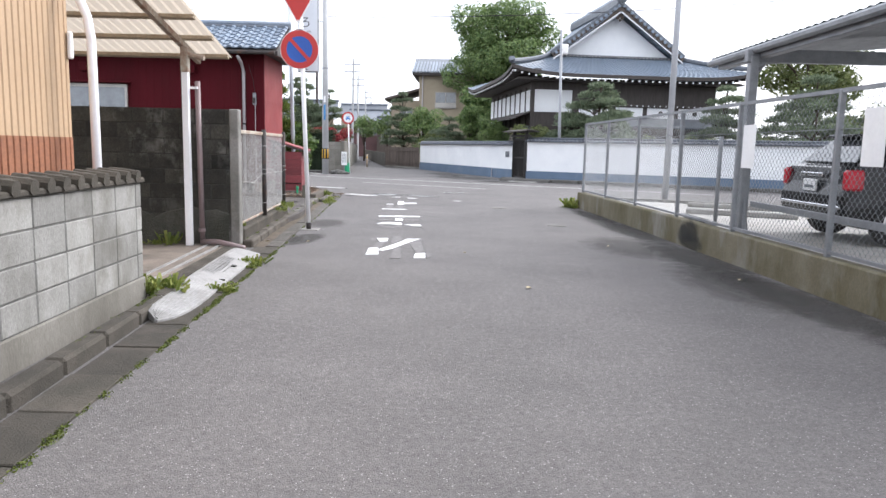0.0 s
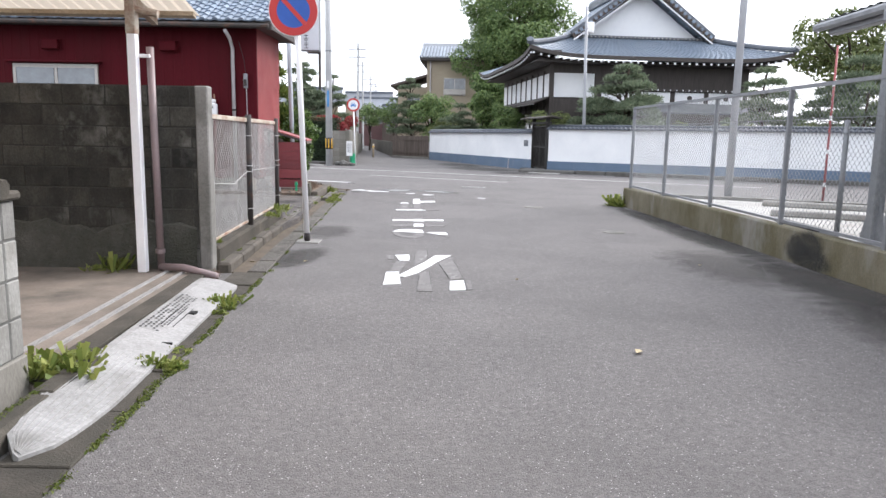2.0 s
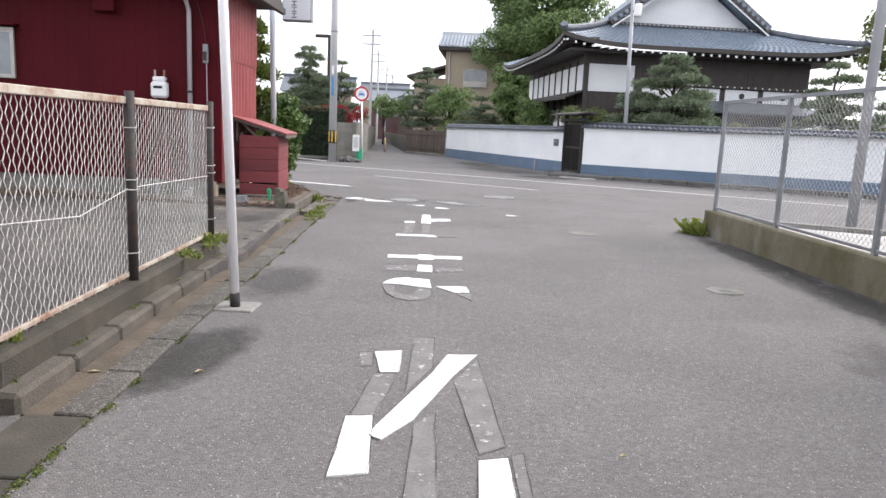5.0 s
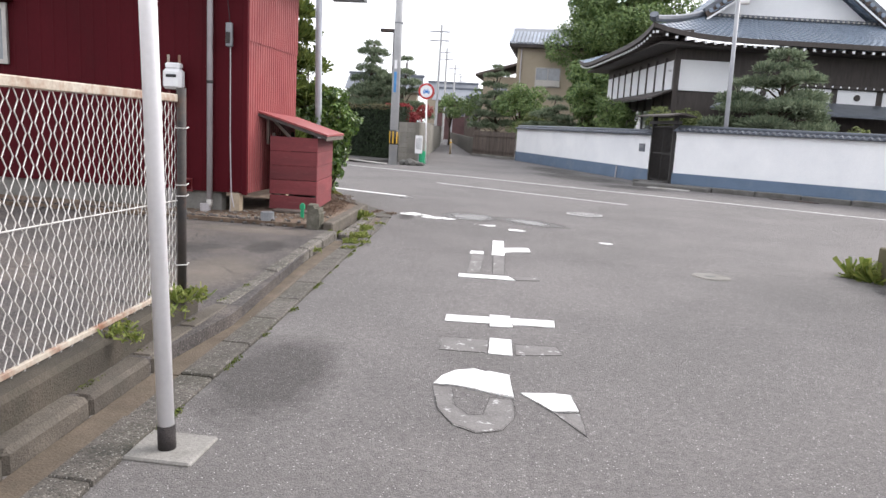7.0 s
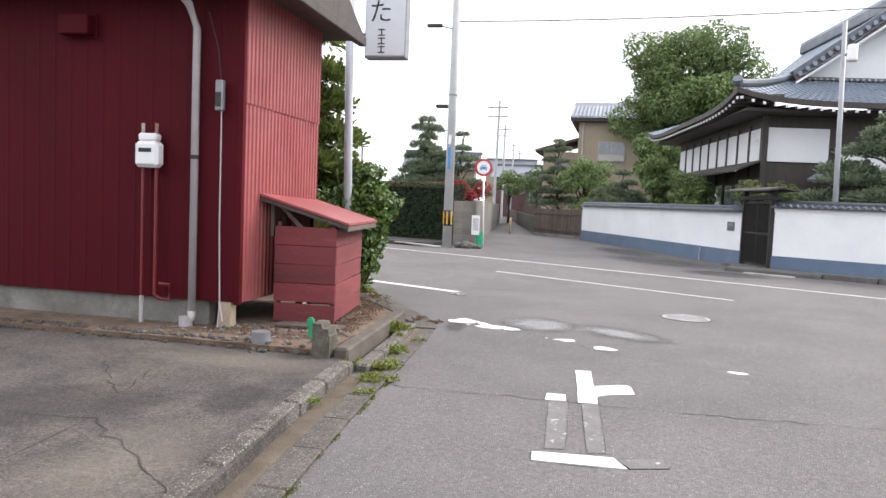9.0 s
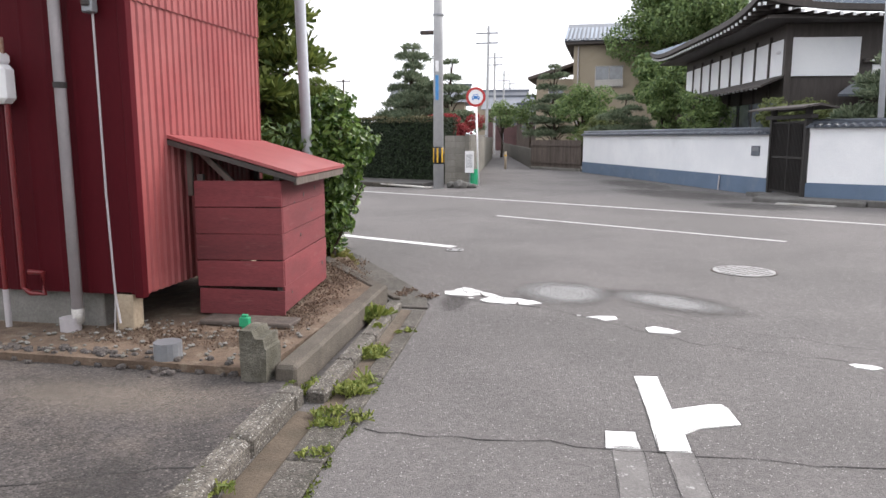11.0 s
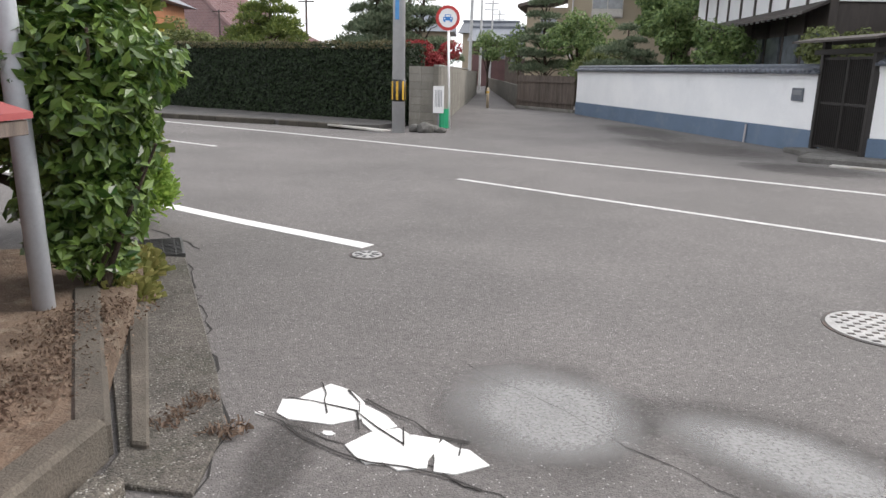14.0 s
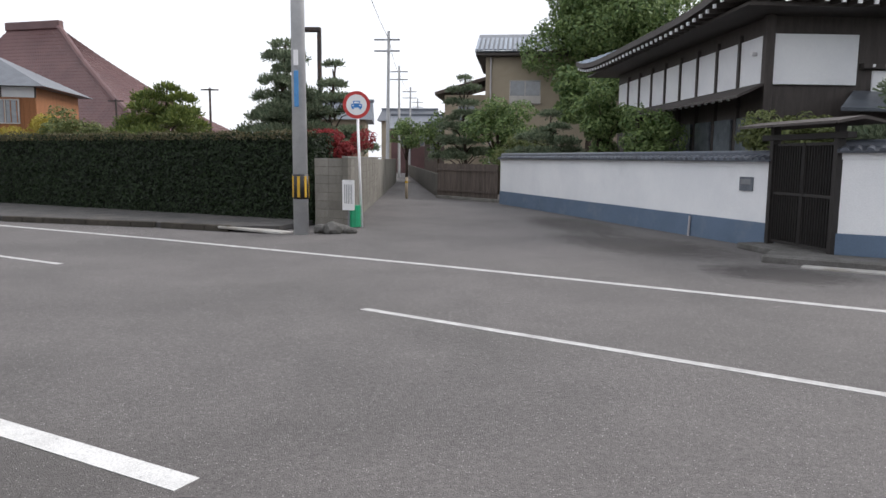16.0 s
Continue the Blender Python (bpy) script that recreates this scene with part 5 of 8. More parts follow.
stake = tagged(part("survey_stake", box(-3.665, -3.62, 17.80, 17.825, 0.14, 0.35, 0.006, box(-3.675, -3.61, 17.79, 17.835, 0.27, 0.33, 0.004)), M_GREEN), "small bright green plastic stake in the soil", "stake")
cup = tagged(part("drain_cup", tube([(-3.98, 17.45, 0.13), (-3.98, 17.45, 0.25)], 0.085, 16), M_GALV), "grey plastic drain cup in the soil", "drain cap")
board = tagged(part("board_on_ground", box(-4.2, -3.5, 18.2, 18.42, 0.15, 0.185, 0.008), M_GREYWOOD), "grey weathered board lying before the lean-to", "board")
rng = random.Random(4)
heap = thing("pebbles", "loose pebbles and dead leaf litter on bare soil", "pebbles", kind="stuff")
own = bmesh.new()
for i in range(220):
    x, yy = rng.uniform(-5.2, -3.35), rng.uniform(17.4, 18.3)
    s = rng.uniform(0.005, 0.018)
    add(own, box(-s, s, -s * 0.8, s * 0.8, 0, s, s * 0.4), pose(x, yy, 0.148, 0, 0, rng.uniform(0, 180)))
part("stones", own, M_CONCRETE, heap)

# ---- lit signboard on a steel pole ----
sp = thing("signboard_pole", "white vertical shop signboard on a pale steel pole", "signboard", pose(-4.65, 21.25, 0.0))
part("pole", tube([(0.31, -0.42, 0), (0.17, -0.42, 6.2)], 0.056, 14), M_STEELPOLE, sp, smooth=True)
panel = part("sign_box", box(0.40, 0.98, -0.30, -0.10, 3.42, 5.55, 0.01), M_GALV, sp)
part("sign_face", box(0.415, 0.965, -0.306, -0.30, 3.45, 5.52, 0.002), M_SIGN_DIM, panel)
for z in (3.75, 5.2):
    part("arm", tube([(0.20, -0.42, z), (0.3, -0.3, z), (0.42, -0.2, z)], 0.02, 8), M_GALV, sp)


def lettering(text, size, parent, m, material=M_TEXT):
    """Flat letters from the built-in font as a mesh part."""
    cu = bpy.data.curves.new("lettering", "FONT")
    cu.body, cu.size, cu.align_x, cu.align_y, cu.extrude = text, size, "CENTER", "CENTER", 0.001
    tmp = new("lettering_curve", cu)
    me = bpy.data.meshes.new_from_object(tmp.evaluated_get(bpy.context.evaluated_depsgraph_get()))
    bpy.data.objects.remove(tmp)
    bpy.data.curves.remove(cu)
    me.name = "lettering"
    ob = part("lettering", me, material, parent)
    ob.matrix_local = m
    return ob


for ch, z in (("ろ", 4.78), ("ば", 4.40), ("た", 4.02)):
    lettering(ch, 0.34, panel, pose(0.62, -0.308, z, 90, 0, 0))
for k in range(3):
    for a, b, c, d in ((-0.05, 0.05, 0.03, 0.045), (-0.008, 0.008, -0.04, 0.05), (-0.05, 0.05, -0.045, -0.03)):
        part("small_mark", box(0.64 + a, 0.64 + b, -0.309, -0.306, 3.76 - k * 0.115 + c, 3.76 - k * 0.115 + d), M_TEXT, panel)

# ---- no-parking and stop sign ----
M_BLACKRUST = mat("blackened_rust", (0.04, 0.033, 0.032), (0.022, 0.02, 0.02), 0.9, 9, 60, 0.5)
pole = thing("no_parking_sign", "round no-parking sign under a red triangle on a white pole", "road sign", pose(-2.165, 11.46, 0))
part("pole", tube([(0, 0, 0.0), (-0.15, 0, 4.2)], 0.035, 14), M_WHITEPAINT, pole, smooth=True)
part("pole_foot", tube([(0, 0, 0.0), (-0.003, 0, 0.12)], 0.038, 14), M_BLACKRUST, pole, "rusted dark pole foot", smooth=True)
part("pad", box(-0.15, 0.16, -0.12, 0.16, -0.02, 0.015, 0.008), M_CONCRETE, pole, "cracked concrete pad")


def flat_disc(r0, r1, y, material, parent, name, n=48, z=0.0):
    """Flat ring in the xz plane facing -y."""
    own = bmesh.new()
    if r0 <= 0:
        own.faces.new([own.verts.new((math.cos(k * math.tau / n) * r1, y, z + math.sin(k * math.tau / n) * r1)) for k in range(n)][::-1])
    else:
        a = [own.verts.new((math.cos(k * math.tau / n) * r0, y, z + math.sin(k * math.tau / n) * r0)) for k in range(n)]
        b = [own.verts.new((math.cos(k * math.tau / n) * r1, y, z + math.sin(k * math.tau / n) * r1)) for k in range(n)]
        for k in range(n):
            own.faces.new((a[k], a[(k + 1) % n], b[(k + 1) % n], b[k]))
    ext = bmesh.ops.extrude_face_region(own, geom=own.faces[:])
    bmesh.ops.translate(own, verts=[v for v in ext["geom"] if isinstance(v, bmesh.types.BMVert)], vec=(0, 0.003, 0))
    bmesh.ops.recalc_face_normals(own, faces=own.faces[:])
    return part(name, own, material, parent)


plate = flat_disc(0, 0.30, -0.05, M_SIGNWHITE, pole, "sign_plate")
plate.location = (-0.13, 0, 2.83)
plate.rotation_euler = (0, radians(2), radians(4))
flat_disc(0, 0.285, -0.054, M_SIGNBLUE, plate, "blue_field")
flat_disc(0.20, 0.290, -0.058, M_SIGNRED, plate, "red_ring")
add_bar = box(-0.21, 0.21, -0.0615, -0.0565, -0.026, 0.026)
part("red_bar", add_bar, M_SIGNRED, plate).rotation_euler = (0, radians(45), 0)


def triangle(s, y, zc):
    own = bmesh.new()
    f = own.faces.new([own.verts.new((x, y, z)) for x, z in ((0, zc - s * 0.577 * 2), (s, zc + s * 0.577), (-s, zc + s * 0.577))])
    ext = bmesh.ops.extrude_face_region(own, geom=[f])
    bmesh.ops.translate(own, verts=[v for v in ext["geom"] if isinstance(v, bmesh.types.BMVert)], vec=(0, 0.003, 0))
    bmesh.ops.recalc_face_normals(own, faces=own.faces[:])
    bmesh.ops.bevel(own, geom=[e for e in own.edges if abs(e.verts[0].co.y - e.verts[1].co.y) > 0.002], offset=0.03, segments=3, affect="EDGES")
    return own


tri = part("stop_triangle", triangle(0.40, -0.05, 0.0), M_SIGNWHITE, pole, "red inverted triangle with white border")
tri.location = (-0.15, 0, 3.66)
part("red_field", triangle(0.365, -0.055, 0.0), M_SIGNRED, tri)
for z in (2.75, 3.1, 3.6):
    part("clamp", box(-0.19, -0.07, -0.05, 0.04, z, z + 0.04, 0.005), M_GALV, pole)

# ---- car park on the other side ----
RK = [(3.22, 17.25), (3.46, 13.2), (3.58, 10.0), (3.67, 8.0), (3.77, 5.0), (3.95, 0.0), (4.05, -2.0)]
w = thing("kerb_3", "mossy stained low concrete wall under the car park fence", "kerb", kind="structure")
back = [(x + 0.17, y) for x, y in RK]
part("wall_body", prism(RK + back[::-1], -0.05, 0.385, bevel=0.015), M_MOSSY, w)
part("wall_body", prism([(3.41, 17.25), (3.5, 17.25), (12.5, 12.95), (12.4, 12.8), (3.46, 17.05)], -0.05, 0.3), M_CONCRETE, w)
tagged(part("car_park", prism([(3.44, 17.0), (12.3, 12.85), (20, 9.2), (20, -2), (4.2, -2), (3.9, 5), (3.7, 10)], -0.05, 0.24), M_CONCRETE_LIGHT), "pale concrete car park surface", "car park", kind="structure")
fence = thing("car_park_fence", "tall galvanised chain-link fence with paler top strip", "fence", pose(0, 0, 0))
FX = [(3.33, 17.15), (3.55, 13.2), (3.67, 10.0), (3.76, 8.0), (3.86, 5.0), (4.03, 0.2)]
posts = [17.12, 15.2, 13.2, 11.04, 9.06, 6.9, 4.9, 2.9, 0.9]


def fence_x(y):
    for (x1, y1), (x0, y0) in zip(FX, FX[1:]):
        if y0 <= y <= y1:
            return x0 + (x1 - x0) * (y - y0) / (y1 - y0)
    return FX[-1][0]


for y0 in posts:
    x0 = fence_x(y0)
    part("post", box(x0 - 0.026, x0 + 0.026, y0 - 0.026, y0 + 0.026, 0.36, 2.0, 0.004), M_GALV, fence)
for y1, y0 in zip(posts, posts[1:]):
    m, length = along((fence_x(y1), y1, 0), (fence_x(y0), y0, 0))
    for z, r in ((1.99, 0.02), (0.43, 0.016)):
        part("rail", box(0.0, length, -r, r, z - r, z + r), M_GALV, fence).matrix_local = m
    net = part("netting", chainlink(length, 0.44, 1.98, 0.040, 0.0024), M_WIRE_GREY, fence)
    net.matrix_local = m
    part("tension_wire", box(0, length, -0.004, 0.004, 1.62, 1.628), M_WIRE_GREY, fence).matrix_local = m


def pole_thing(name, label, x, y, z, r, h, material, lean=0.0, category="pole"):
    p = thing(name, label, category, pose(x, y, z))
    part("shaft", tube([(0, 0, 0), (lean, 0, h)], r, 14, None, r * 0.85), material, p, smooth=True)
    return p


tall = pole_thing("steel_pole", "tall pale galvanised steel pole in the car park", 5.18, 16.75, 0.2, 0.075, 7.5, M_GREYPOLE, 0.04)
part("foot", box(-0.14, 0.14, -0.14, 0.14, 0.0, 0.06, 0.01), M_CONCRETE, tall)
part("bracket", box(0.22, 0.36, -0.02, 0.02, 5.25, 5.29), M_RUSTDARK, tall)
rp = pole_thing("red_pole", "thin red and white pole in the car park", 6.73, 16.1, 0.24, 0.022, 2.9, M_RED_BRIGHT)
for k in range(4):
    part("white_band", tube([(0, 0, 0.3 + k * 0.62), (0, 0, 0.38 + k * 0.62)], 0.024, 12), M_SIGNWHITE, rp)
guard = thing("pipe_guard", "bent grey steel pipe guard at the car park edge", "barrier", pose(0, 0, 0))
part("hoop", tube([(4.05, 10.55, 0.2), (4.05, 10.55, 1.62)], 0.03, 10), M_GALV, guard, smooth=True)
part("hoop", tube([(4.05, 10.55, 0.32), (4.1, 12.2, 0.32)], 0.03, 10), M_GALV, guard, smooth=True)
part("sleeve", tube([(4.07, 10.9, 0.32), (4.1, 12.0, 0.32)], 0.042, 10), M_BLACK, guard, smooth=True)
for x0, y0, x1, y1 in ((5.2, 15.2, 6.9, 14.3), (4.6, 13.5, 6.3, 12.6), (7.4, 13.9, 9.0, 13.1)):
    m, length = along((x0, y0, 0.24), (x1, y1, 0))
    ws = thing("wheel_stop", "pale concrete wheel stop bar on the car park", "wheel stop", m, group="wheel stops")
    part("bar", box(0, length, -0.06, 0.06, 0, 0.10, 0.02), M_CONCRETE_LIGHT, ws)
for y0, z0 in ((8.72, 1.2), (6.3, 1.28)):
    sheet = thing("notice_sheet", "blank white notice sheet tied to the fence netting", "notice", pose(fence_x(y0) - 0.03, y0, z0, 0, 0, 93), group="notices")
    part("sheet", box(-0.16, 0.16, -0.002, 0.002, 0, 0.52), M_SIGNWHITE, sheet)
    for dx in (-0.15, 0.15):
        part("cord", tube([(dx, 0, 0.5), (dx, -0.02, 0.56)], 0.003, 5), M_WIRE, sheet)

# open shelter
shelter = thing("carport", "grey steel carport with sloping ribbed roof", "carport", pose(0, 0, 0))
for y0 in (10.38, 5.4):
    col = part("column", box(4.30, 4.42, y0 - 0.07, y0 + 0.07, 0.24, 2.75, 0.008), M_GALV, shelter)
    own = bmesh.new()
    for s in (-1, 1):
        f = [own.verts.new(p) for p in ((4.35, y0 + s * 0.07, 0.24), (4.35, y0 + s * 0.26, 0.24), (4.35, y0 + s * 0.07, 0.78))]
        g = [own.verts.new((4.37, v.co.y, v.co.z)) for v in f]
        own.faces.new(f), own.faces.new(g[::-1])
        for i in range(3):
            own.faces.new((f[i], f[(i + 1) % 3], g[(i + 1) % 3], g[i]))
    bmesh.ops.recalc_face_normals(own, faces=own.faces[:])
    part("gusset", own, M_GALV, col)
    part("base_plate", box(4.2, 4.52, y0 - 0.28, y0 + 0.28, 0.24, 0.26, 0.004), M_GALV, col)
    part("haunch", tube([(4.36, y0, 2.35), (4.40, y0, 2.55), (4.52, y0, 2.68), (4.8, y0, 2.72)], 0.055, 8), M_GALV, shelter)
    part("beam", box(4.25, 9.6, y0 - 0.06, y0 + 0.06, 2.66, 2.84, 0.008), M_GALV, shelter)
    part("column", tube([(8.9, y0 + 2.4, 0.24), (8.9, y0 + 2.4, 3.2)], 0.15, 14), M_GALV, shelter, smooth=True)
part("edge_beam", box(4.42, 4.56, 2.0, 11.9, 2.72, 2.86, 0.01), M_GALV, shelter)
own = bmesh.new()
n = 110
for i in range(n):
    ya, yb = 2.0 + i * 10.1 / n, 2.0 + (i + 1) * 10.1 / n
    da, db = (0.02 if i % 2 else 0.0), (0.0 if i % 2 else 0.02)
    v = [own.verts.new(p) for p in ((4.36, ya, 2.90 + da), (4.36, yb, 2.90 + db), (9.8, yb, 3.35 + db), (9.8, ya, 3.35 + da))]
    own.faces.new(v)
bmesh.ops.remove_doubles(own, verts=own.verts[:], dist=0.0005)
part("roof_sheet", own, M_GALV, shelter, "ribbed grey metal roof")
part("gutter", tube([(4.36, 2.0, 2.85), (4.36, 12.1, 2.83)], 0.055, 8), M_GALV, shelter)
part("low_rail", box(4.44, 4.50, 5.4, 10.3, 0.62, 0.70, 0.006), M_GALV, shelter)


# ---- parked car ----
def parked_car():
    car = thing("parked_car", "black hatchback with red tail lamps parked under the carport", "car", pose(5.0, 9.75, 0.24, 0, 0, 0))
    paint = mat("black_car_paint", (0.006, 0.0065, 0.009), (0.005, 0.0055, 0.008), 0.12, 1, 5, 0.0, spec=0.3)
    glassy = mat("dark_car_glass", (0.03, 0.035, 0.04), (0.025, 0.03, 0.035), 0.04, 1, 5, 0.0, spec=1.0)
    rubber = mat("tyre_rubber", (0.02, 0.02, 0.02), (0.015, 0.015, 0.015), 0.85, 5, 50, 0.1)
    lamp = mat("red_lamp", (0.55, 0.01, 0.03), (0.45, 0.01, 0.025), 0.12, 3, 30, 0.0, spec=0.8)
    chrome = mat("chrome", (0.7, 0.7, 0.72), (0.6, 0.6, 0.62), 0.15, 3, 30, 0.0, metal=1.0)
    prof = [(0.06, 0.28), (0.0, 0.45), (0.0, 0.62), (0.07, 0.78), (0.10, 0.98), (0.22, 1.02), (0.62, 1.36), (0.95, 1.43), (1.9, 1.42), (2.35, 1.34), (3.0, 0.98), (3.75, 0.86), (4.05, 0.66), (4.08, 0.42), (4.0, 0.24), (0.3, 0.22)]
    own = bmesh.new()
    rows = []
    for yy, k in ((-0.84, 0.0), (-0.80, 1.0), (-0.4, 1.015), (0.4, 1.015), (0.80, 1.0), (0.84, 0.0)):
        row = []
        for x, z in prof:
            inset = 0.20 * max(0, z - 0.95) / 0.5
            yv = yy * (1 - inset)
            zz = z if k else min(z, 1.36)
            xx = x + (0.04 if not k and x < 1 else -0.04 if not k else 0)
            row.append(own.verts.new((xx, yv, zz)))
        rows.append(row)
    n = len(prof)
    for a, b in zip(rows, rows[1:]):
        for i in range(n):
            own.faces.new((a[i], a[(i + 1) % n], b[(i + 1) % n], b[i]))
    own.faces.new(rows[0]), own.faces.new(rows[-1][::-1])
    bmesh.ops.recalc_face_normals(own, faces=own.faces[:])
    body = part("body", own, paint, car)
    own = bmesh.new()
    own.faces.new([own.verts.new(p) for p in ((0.235, -0.66, 1.045), (0.60, -0.58, 1.352), (0.60, 0.58, 1.352), (0.235, 0.66, 1.045))])
    ext = bmesh.ops.extrude_face_region(own, geom=own.faces[:])
    bmesh.ops.translate(own, verts=[v for v in ext["geom"] if isinstance(v, bmesh.types.BMVert)], vec=(-0.012, 0, 0.012))
    bmesh.ops.recalc_face_normals(own, faces=own.faces[:])
    part("rear_window", own, glassy, car)
    for s in (-1, 1):
        own = prism([(0.75, 0.0), (0.85, 0.30), (1.85, 0.32), (2.2, 0.26), (2.6, 0.0)], 0, 0.01)
        own.transform(Matrix.Translation((0, s * 0.823, 1.02)) @ pose(0, 0, 0, 90 + s * 10, 0, 0))
        part("side_window", own, glassy, car)
        tl = part("tail_lamp", box(0.02, 0.26, s * 0.80 - 0.06, s * 0.80 + 0.055, 0.70, 0.96, 0.03), lamp, car, "wraparound red tail lamp")
        for x in (0.72, 3.28):
            wheel = part("wheel", tube([(x, s * 0.70, 0.30), (x, s * 0.855, 0.30)], 0.30, 24), rubber, car)
            part("rim", tube([(x, s * 0.80, 0.30), (x, s * 0.862, 0.30)], 0.19, 20), chrome, wheel)
    part("number_plate", box(-0.012, 0.02, -0.165, 0.165, 0.66, 0.82, 0.004), M_SIGNWHITE, car, "white number plate")
    part("plate_mark", box(-0.015, -0.011, -0.12, 0.12, 0.70, 0.74), M_TILE_RIDGE, car)
    part("plate_garnish", box(0.0, 0.09, -0.30, 0.30, 0.86, 0.91, 0.01), chrome, car, "chrome strip above the plate")
    part("bumper_strip", box(-0.015, 0.05, -0.80, 0.80, 0.46, 0.50, 0.01), chrome, car)
    part("rear_spoiler", box(0.50, 0.80, -0.60, 0.60, 1.38, 1.43, 0.015), paint, car)


parked_car()

# ---- large tiled house behind the white wall ----
# frame: x along the front, y to the back, origin at the front corner of the body
TA = 6.6
tm = pose(4.35, 37.2, 0, 0, 0, TA)
temple = thing("temple_house", "grand traditional house with sweeping blue-grey tiled hip-and-gable roof", "house", tm)
BW, BD = 9.9, 12.0          # body
OV = 1.35                   # overhang
RC = BW / 2                 # ridge line
ZE, ZG, ZR = 5.05, 6.35, 9.0


def lerp(a, b, f):
    return a + (b - a) * f


def side_z(f):
    """Concave profile from eave (0) to ridge (1)."""
    return ZE + (ZR - ZE) * (0.55 * f + 0.45 * f * f)


def corner_lift(u):
    """Upward sweep of the eave towards the corners; u runs 0 to 1 along the eave."""
    e = abs(2 * u - 1)
    return 0.38 * e ** 5


def roof_sheet(name, surface, across, courses, parent, per=4):
    """Tiled surface: surface(u, v) gives a point; waves across, steps up the slope."""
    verts, faces = [], []
    nu = across * per
    for j in range(courses):
        for v, lift in ((j / courses, 0.035), ((j + 1) / courses, 0.0)):
            for i in range(nu + 1):
                p = Vector(surface(i / nu, v))
                w = (0.0, 0.012, 0.045, 0.042)[i % per] if per == 4 else 0.0
                verts.append((p.x, p.y, p.z + w + lift))
    row = nu + 1
    for j in range(courses):
        a = 2 * j * row
        for i in range(nu):
            faces.append((a + i, a + i + 1, a + row + i + 1, a + row + i))
            if j + 1 < courses:
                b = a + row
                faces.append((b + i, b + i + 1, b + row + i + 1, b + row + i))
    ob = part(name, mesh_of(name, verts, faces, M_TILE), None, parent, "blue-grey glazed pantiles laid in courses")
    return tagged(ob, kind="stuff")


X0, X1, Y0, Y1 = -OV, BW + OV, -OV, BD + OV
GY = 2.05                    # gable wall set back
HF = 0.46                    # where the hip meets the gable, as part of the half width
half = (X1 - X0) / 2
gx0, gx1 = X0 + half * HF, X1 - half * HF
roof = part("roof", box(X0 + 0.4, X1 - 0.4, Y0 + 0.4, Y1 - 0.4, ZE - 0.22, ZE - 0.16), M_DARKWOOD, temple)


def front(u, v):
    x = lerp(lerp(X0, X1, u), lerp(gx0, gx1, u), v)
    y = lerp(Y0, GY, v)
    z = lerp(ZE, ZG, 0.72 * v + 0.28 * v * v) + corner_lift(u) * (1 - v)
    return x, y, z


def left_low(u, v):
    x = lerp(X0, gx0, v)
    y = lerp(lerp(Y0, Y1, u), lerp(GY, Y1 - 3.4, u), v)
    z = lerp(ZE, ZG, 0.72 * v + 0.28 * v * v) + corner_lift(u) * (1 - v)
    return x, y, z


def left_high(u, v):
    x = lerp(gx0, RC, v)
    y = lerp(GY - 0.75, Y1 - 3.0, u)
    z = lerp(ZG, ZR, 0.8 * v + 0.2 * v * v)
    return x, y, z


def mirrored(f):
    def g(u, v):
        x, y, z = f(1 - u, v)
        return X0 + X1 - x, y, z
    return g


roof_sheet("tile_slope", front, 46, 13, roof)
roof_sheet("tile_slope", lambda u, v: left_low(1 - u, v), 52, 13, roof)
roof_sheet("tile_slope", lambda u, v: left_high(1 - u, v), 40, 14, roof)
roof_sheet("tile_slope", mirrored(lambda u, v: left_low(1 - u, v)), 52, 13, roof)
roof_sheet("tile_slope", mirrored(lambda u, v: left_high(1 - u, v)), 40, 14, roof)
# white gable with its dark barge boards and carved pendant
own = bmesh.new()
vv = [own.verts.new(p) for p in ((gx0 + 0.25, GY + 0.02, ZG), (gx1 - 0.25, GY + 0.02, ZG), (RC, GY + 0.02, ZR - 0.35))]
own.faces.new(vv)
part("gable", own, M_PLASTER, temple, "white plaster gable triangle")
def sloped_bar(p, q, r, h):
    """A squared bar between two points."""
    p, q = Vector(p), Vector(q)
    d = q - p
    L = d.length
    own = box(0, L, -r, r, -h, h, min(r, h) * 0.2)
    own.transform(Matrix.Translation(p) @ d.to_track_quat("X", "Z").to_matrix().to_4x4())
    return own


for s in (-1, 1):
    xe = RC + s * (half * (1 - HF) + 0.15)
    part("barge_board", sloped_bar((RC, GY - 0.62, ZR - 0.16), (xe, GY - 0.62, ZG - 0.08), 0.05, 0.16), M_GREYWOOD, temple)
    part("barge_trim", sloped_bar((RC, GY - 0.68, ZR - 0.34), (xe, GY - 0.68, ZG - 0.22), 0.03, 0.035), M_PLASTER, temple)
    part("verge_ridge", sloped_bar((RC, GY - 0.55, ZR + 0.14), (xe + s * 0.1, GY - 0.55, ZG + 0.12), 0.13, 0.09), M_TILE_RIDGE, roof)
    n = 15
    for k in range(n):
        f = (k + 0.5) / n
        x, z = lerp(RC, xe, f), lerp(ZR + 0.05, ZG + 0.03, f)
        part("verge_tile", tube([(x, GY - 0.74, z), (x, GY - 0.2, z)], 0.085, 8), M_TILE, roof)
    # hip ridges down to the upswept corners
    pts = []
    for k in range(9):
        f = k / 8
        x, y, z = front(0.0 if s < 0 else 1.0, 1 - f)
        pts.append((x, y, z + 0.14 + 0.05 * f))
    part("hip_ridge", tube(pts, 0.13, 8), M_TILE_RIDGE, roof)
    part("hip_end_tile", tube([pts[-1], (pts[-1][0] + s * 0.05, pts[-1][1] - 0.12, pts[-1][2] + 0.12)], 0.16, 8), M_TILE_RIDGE, roof)
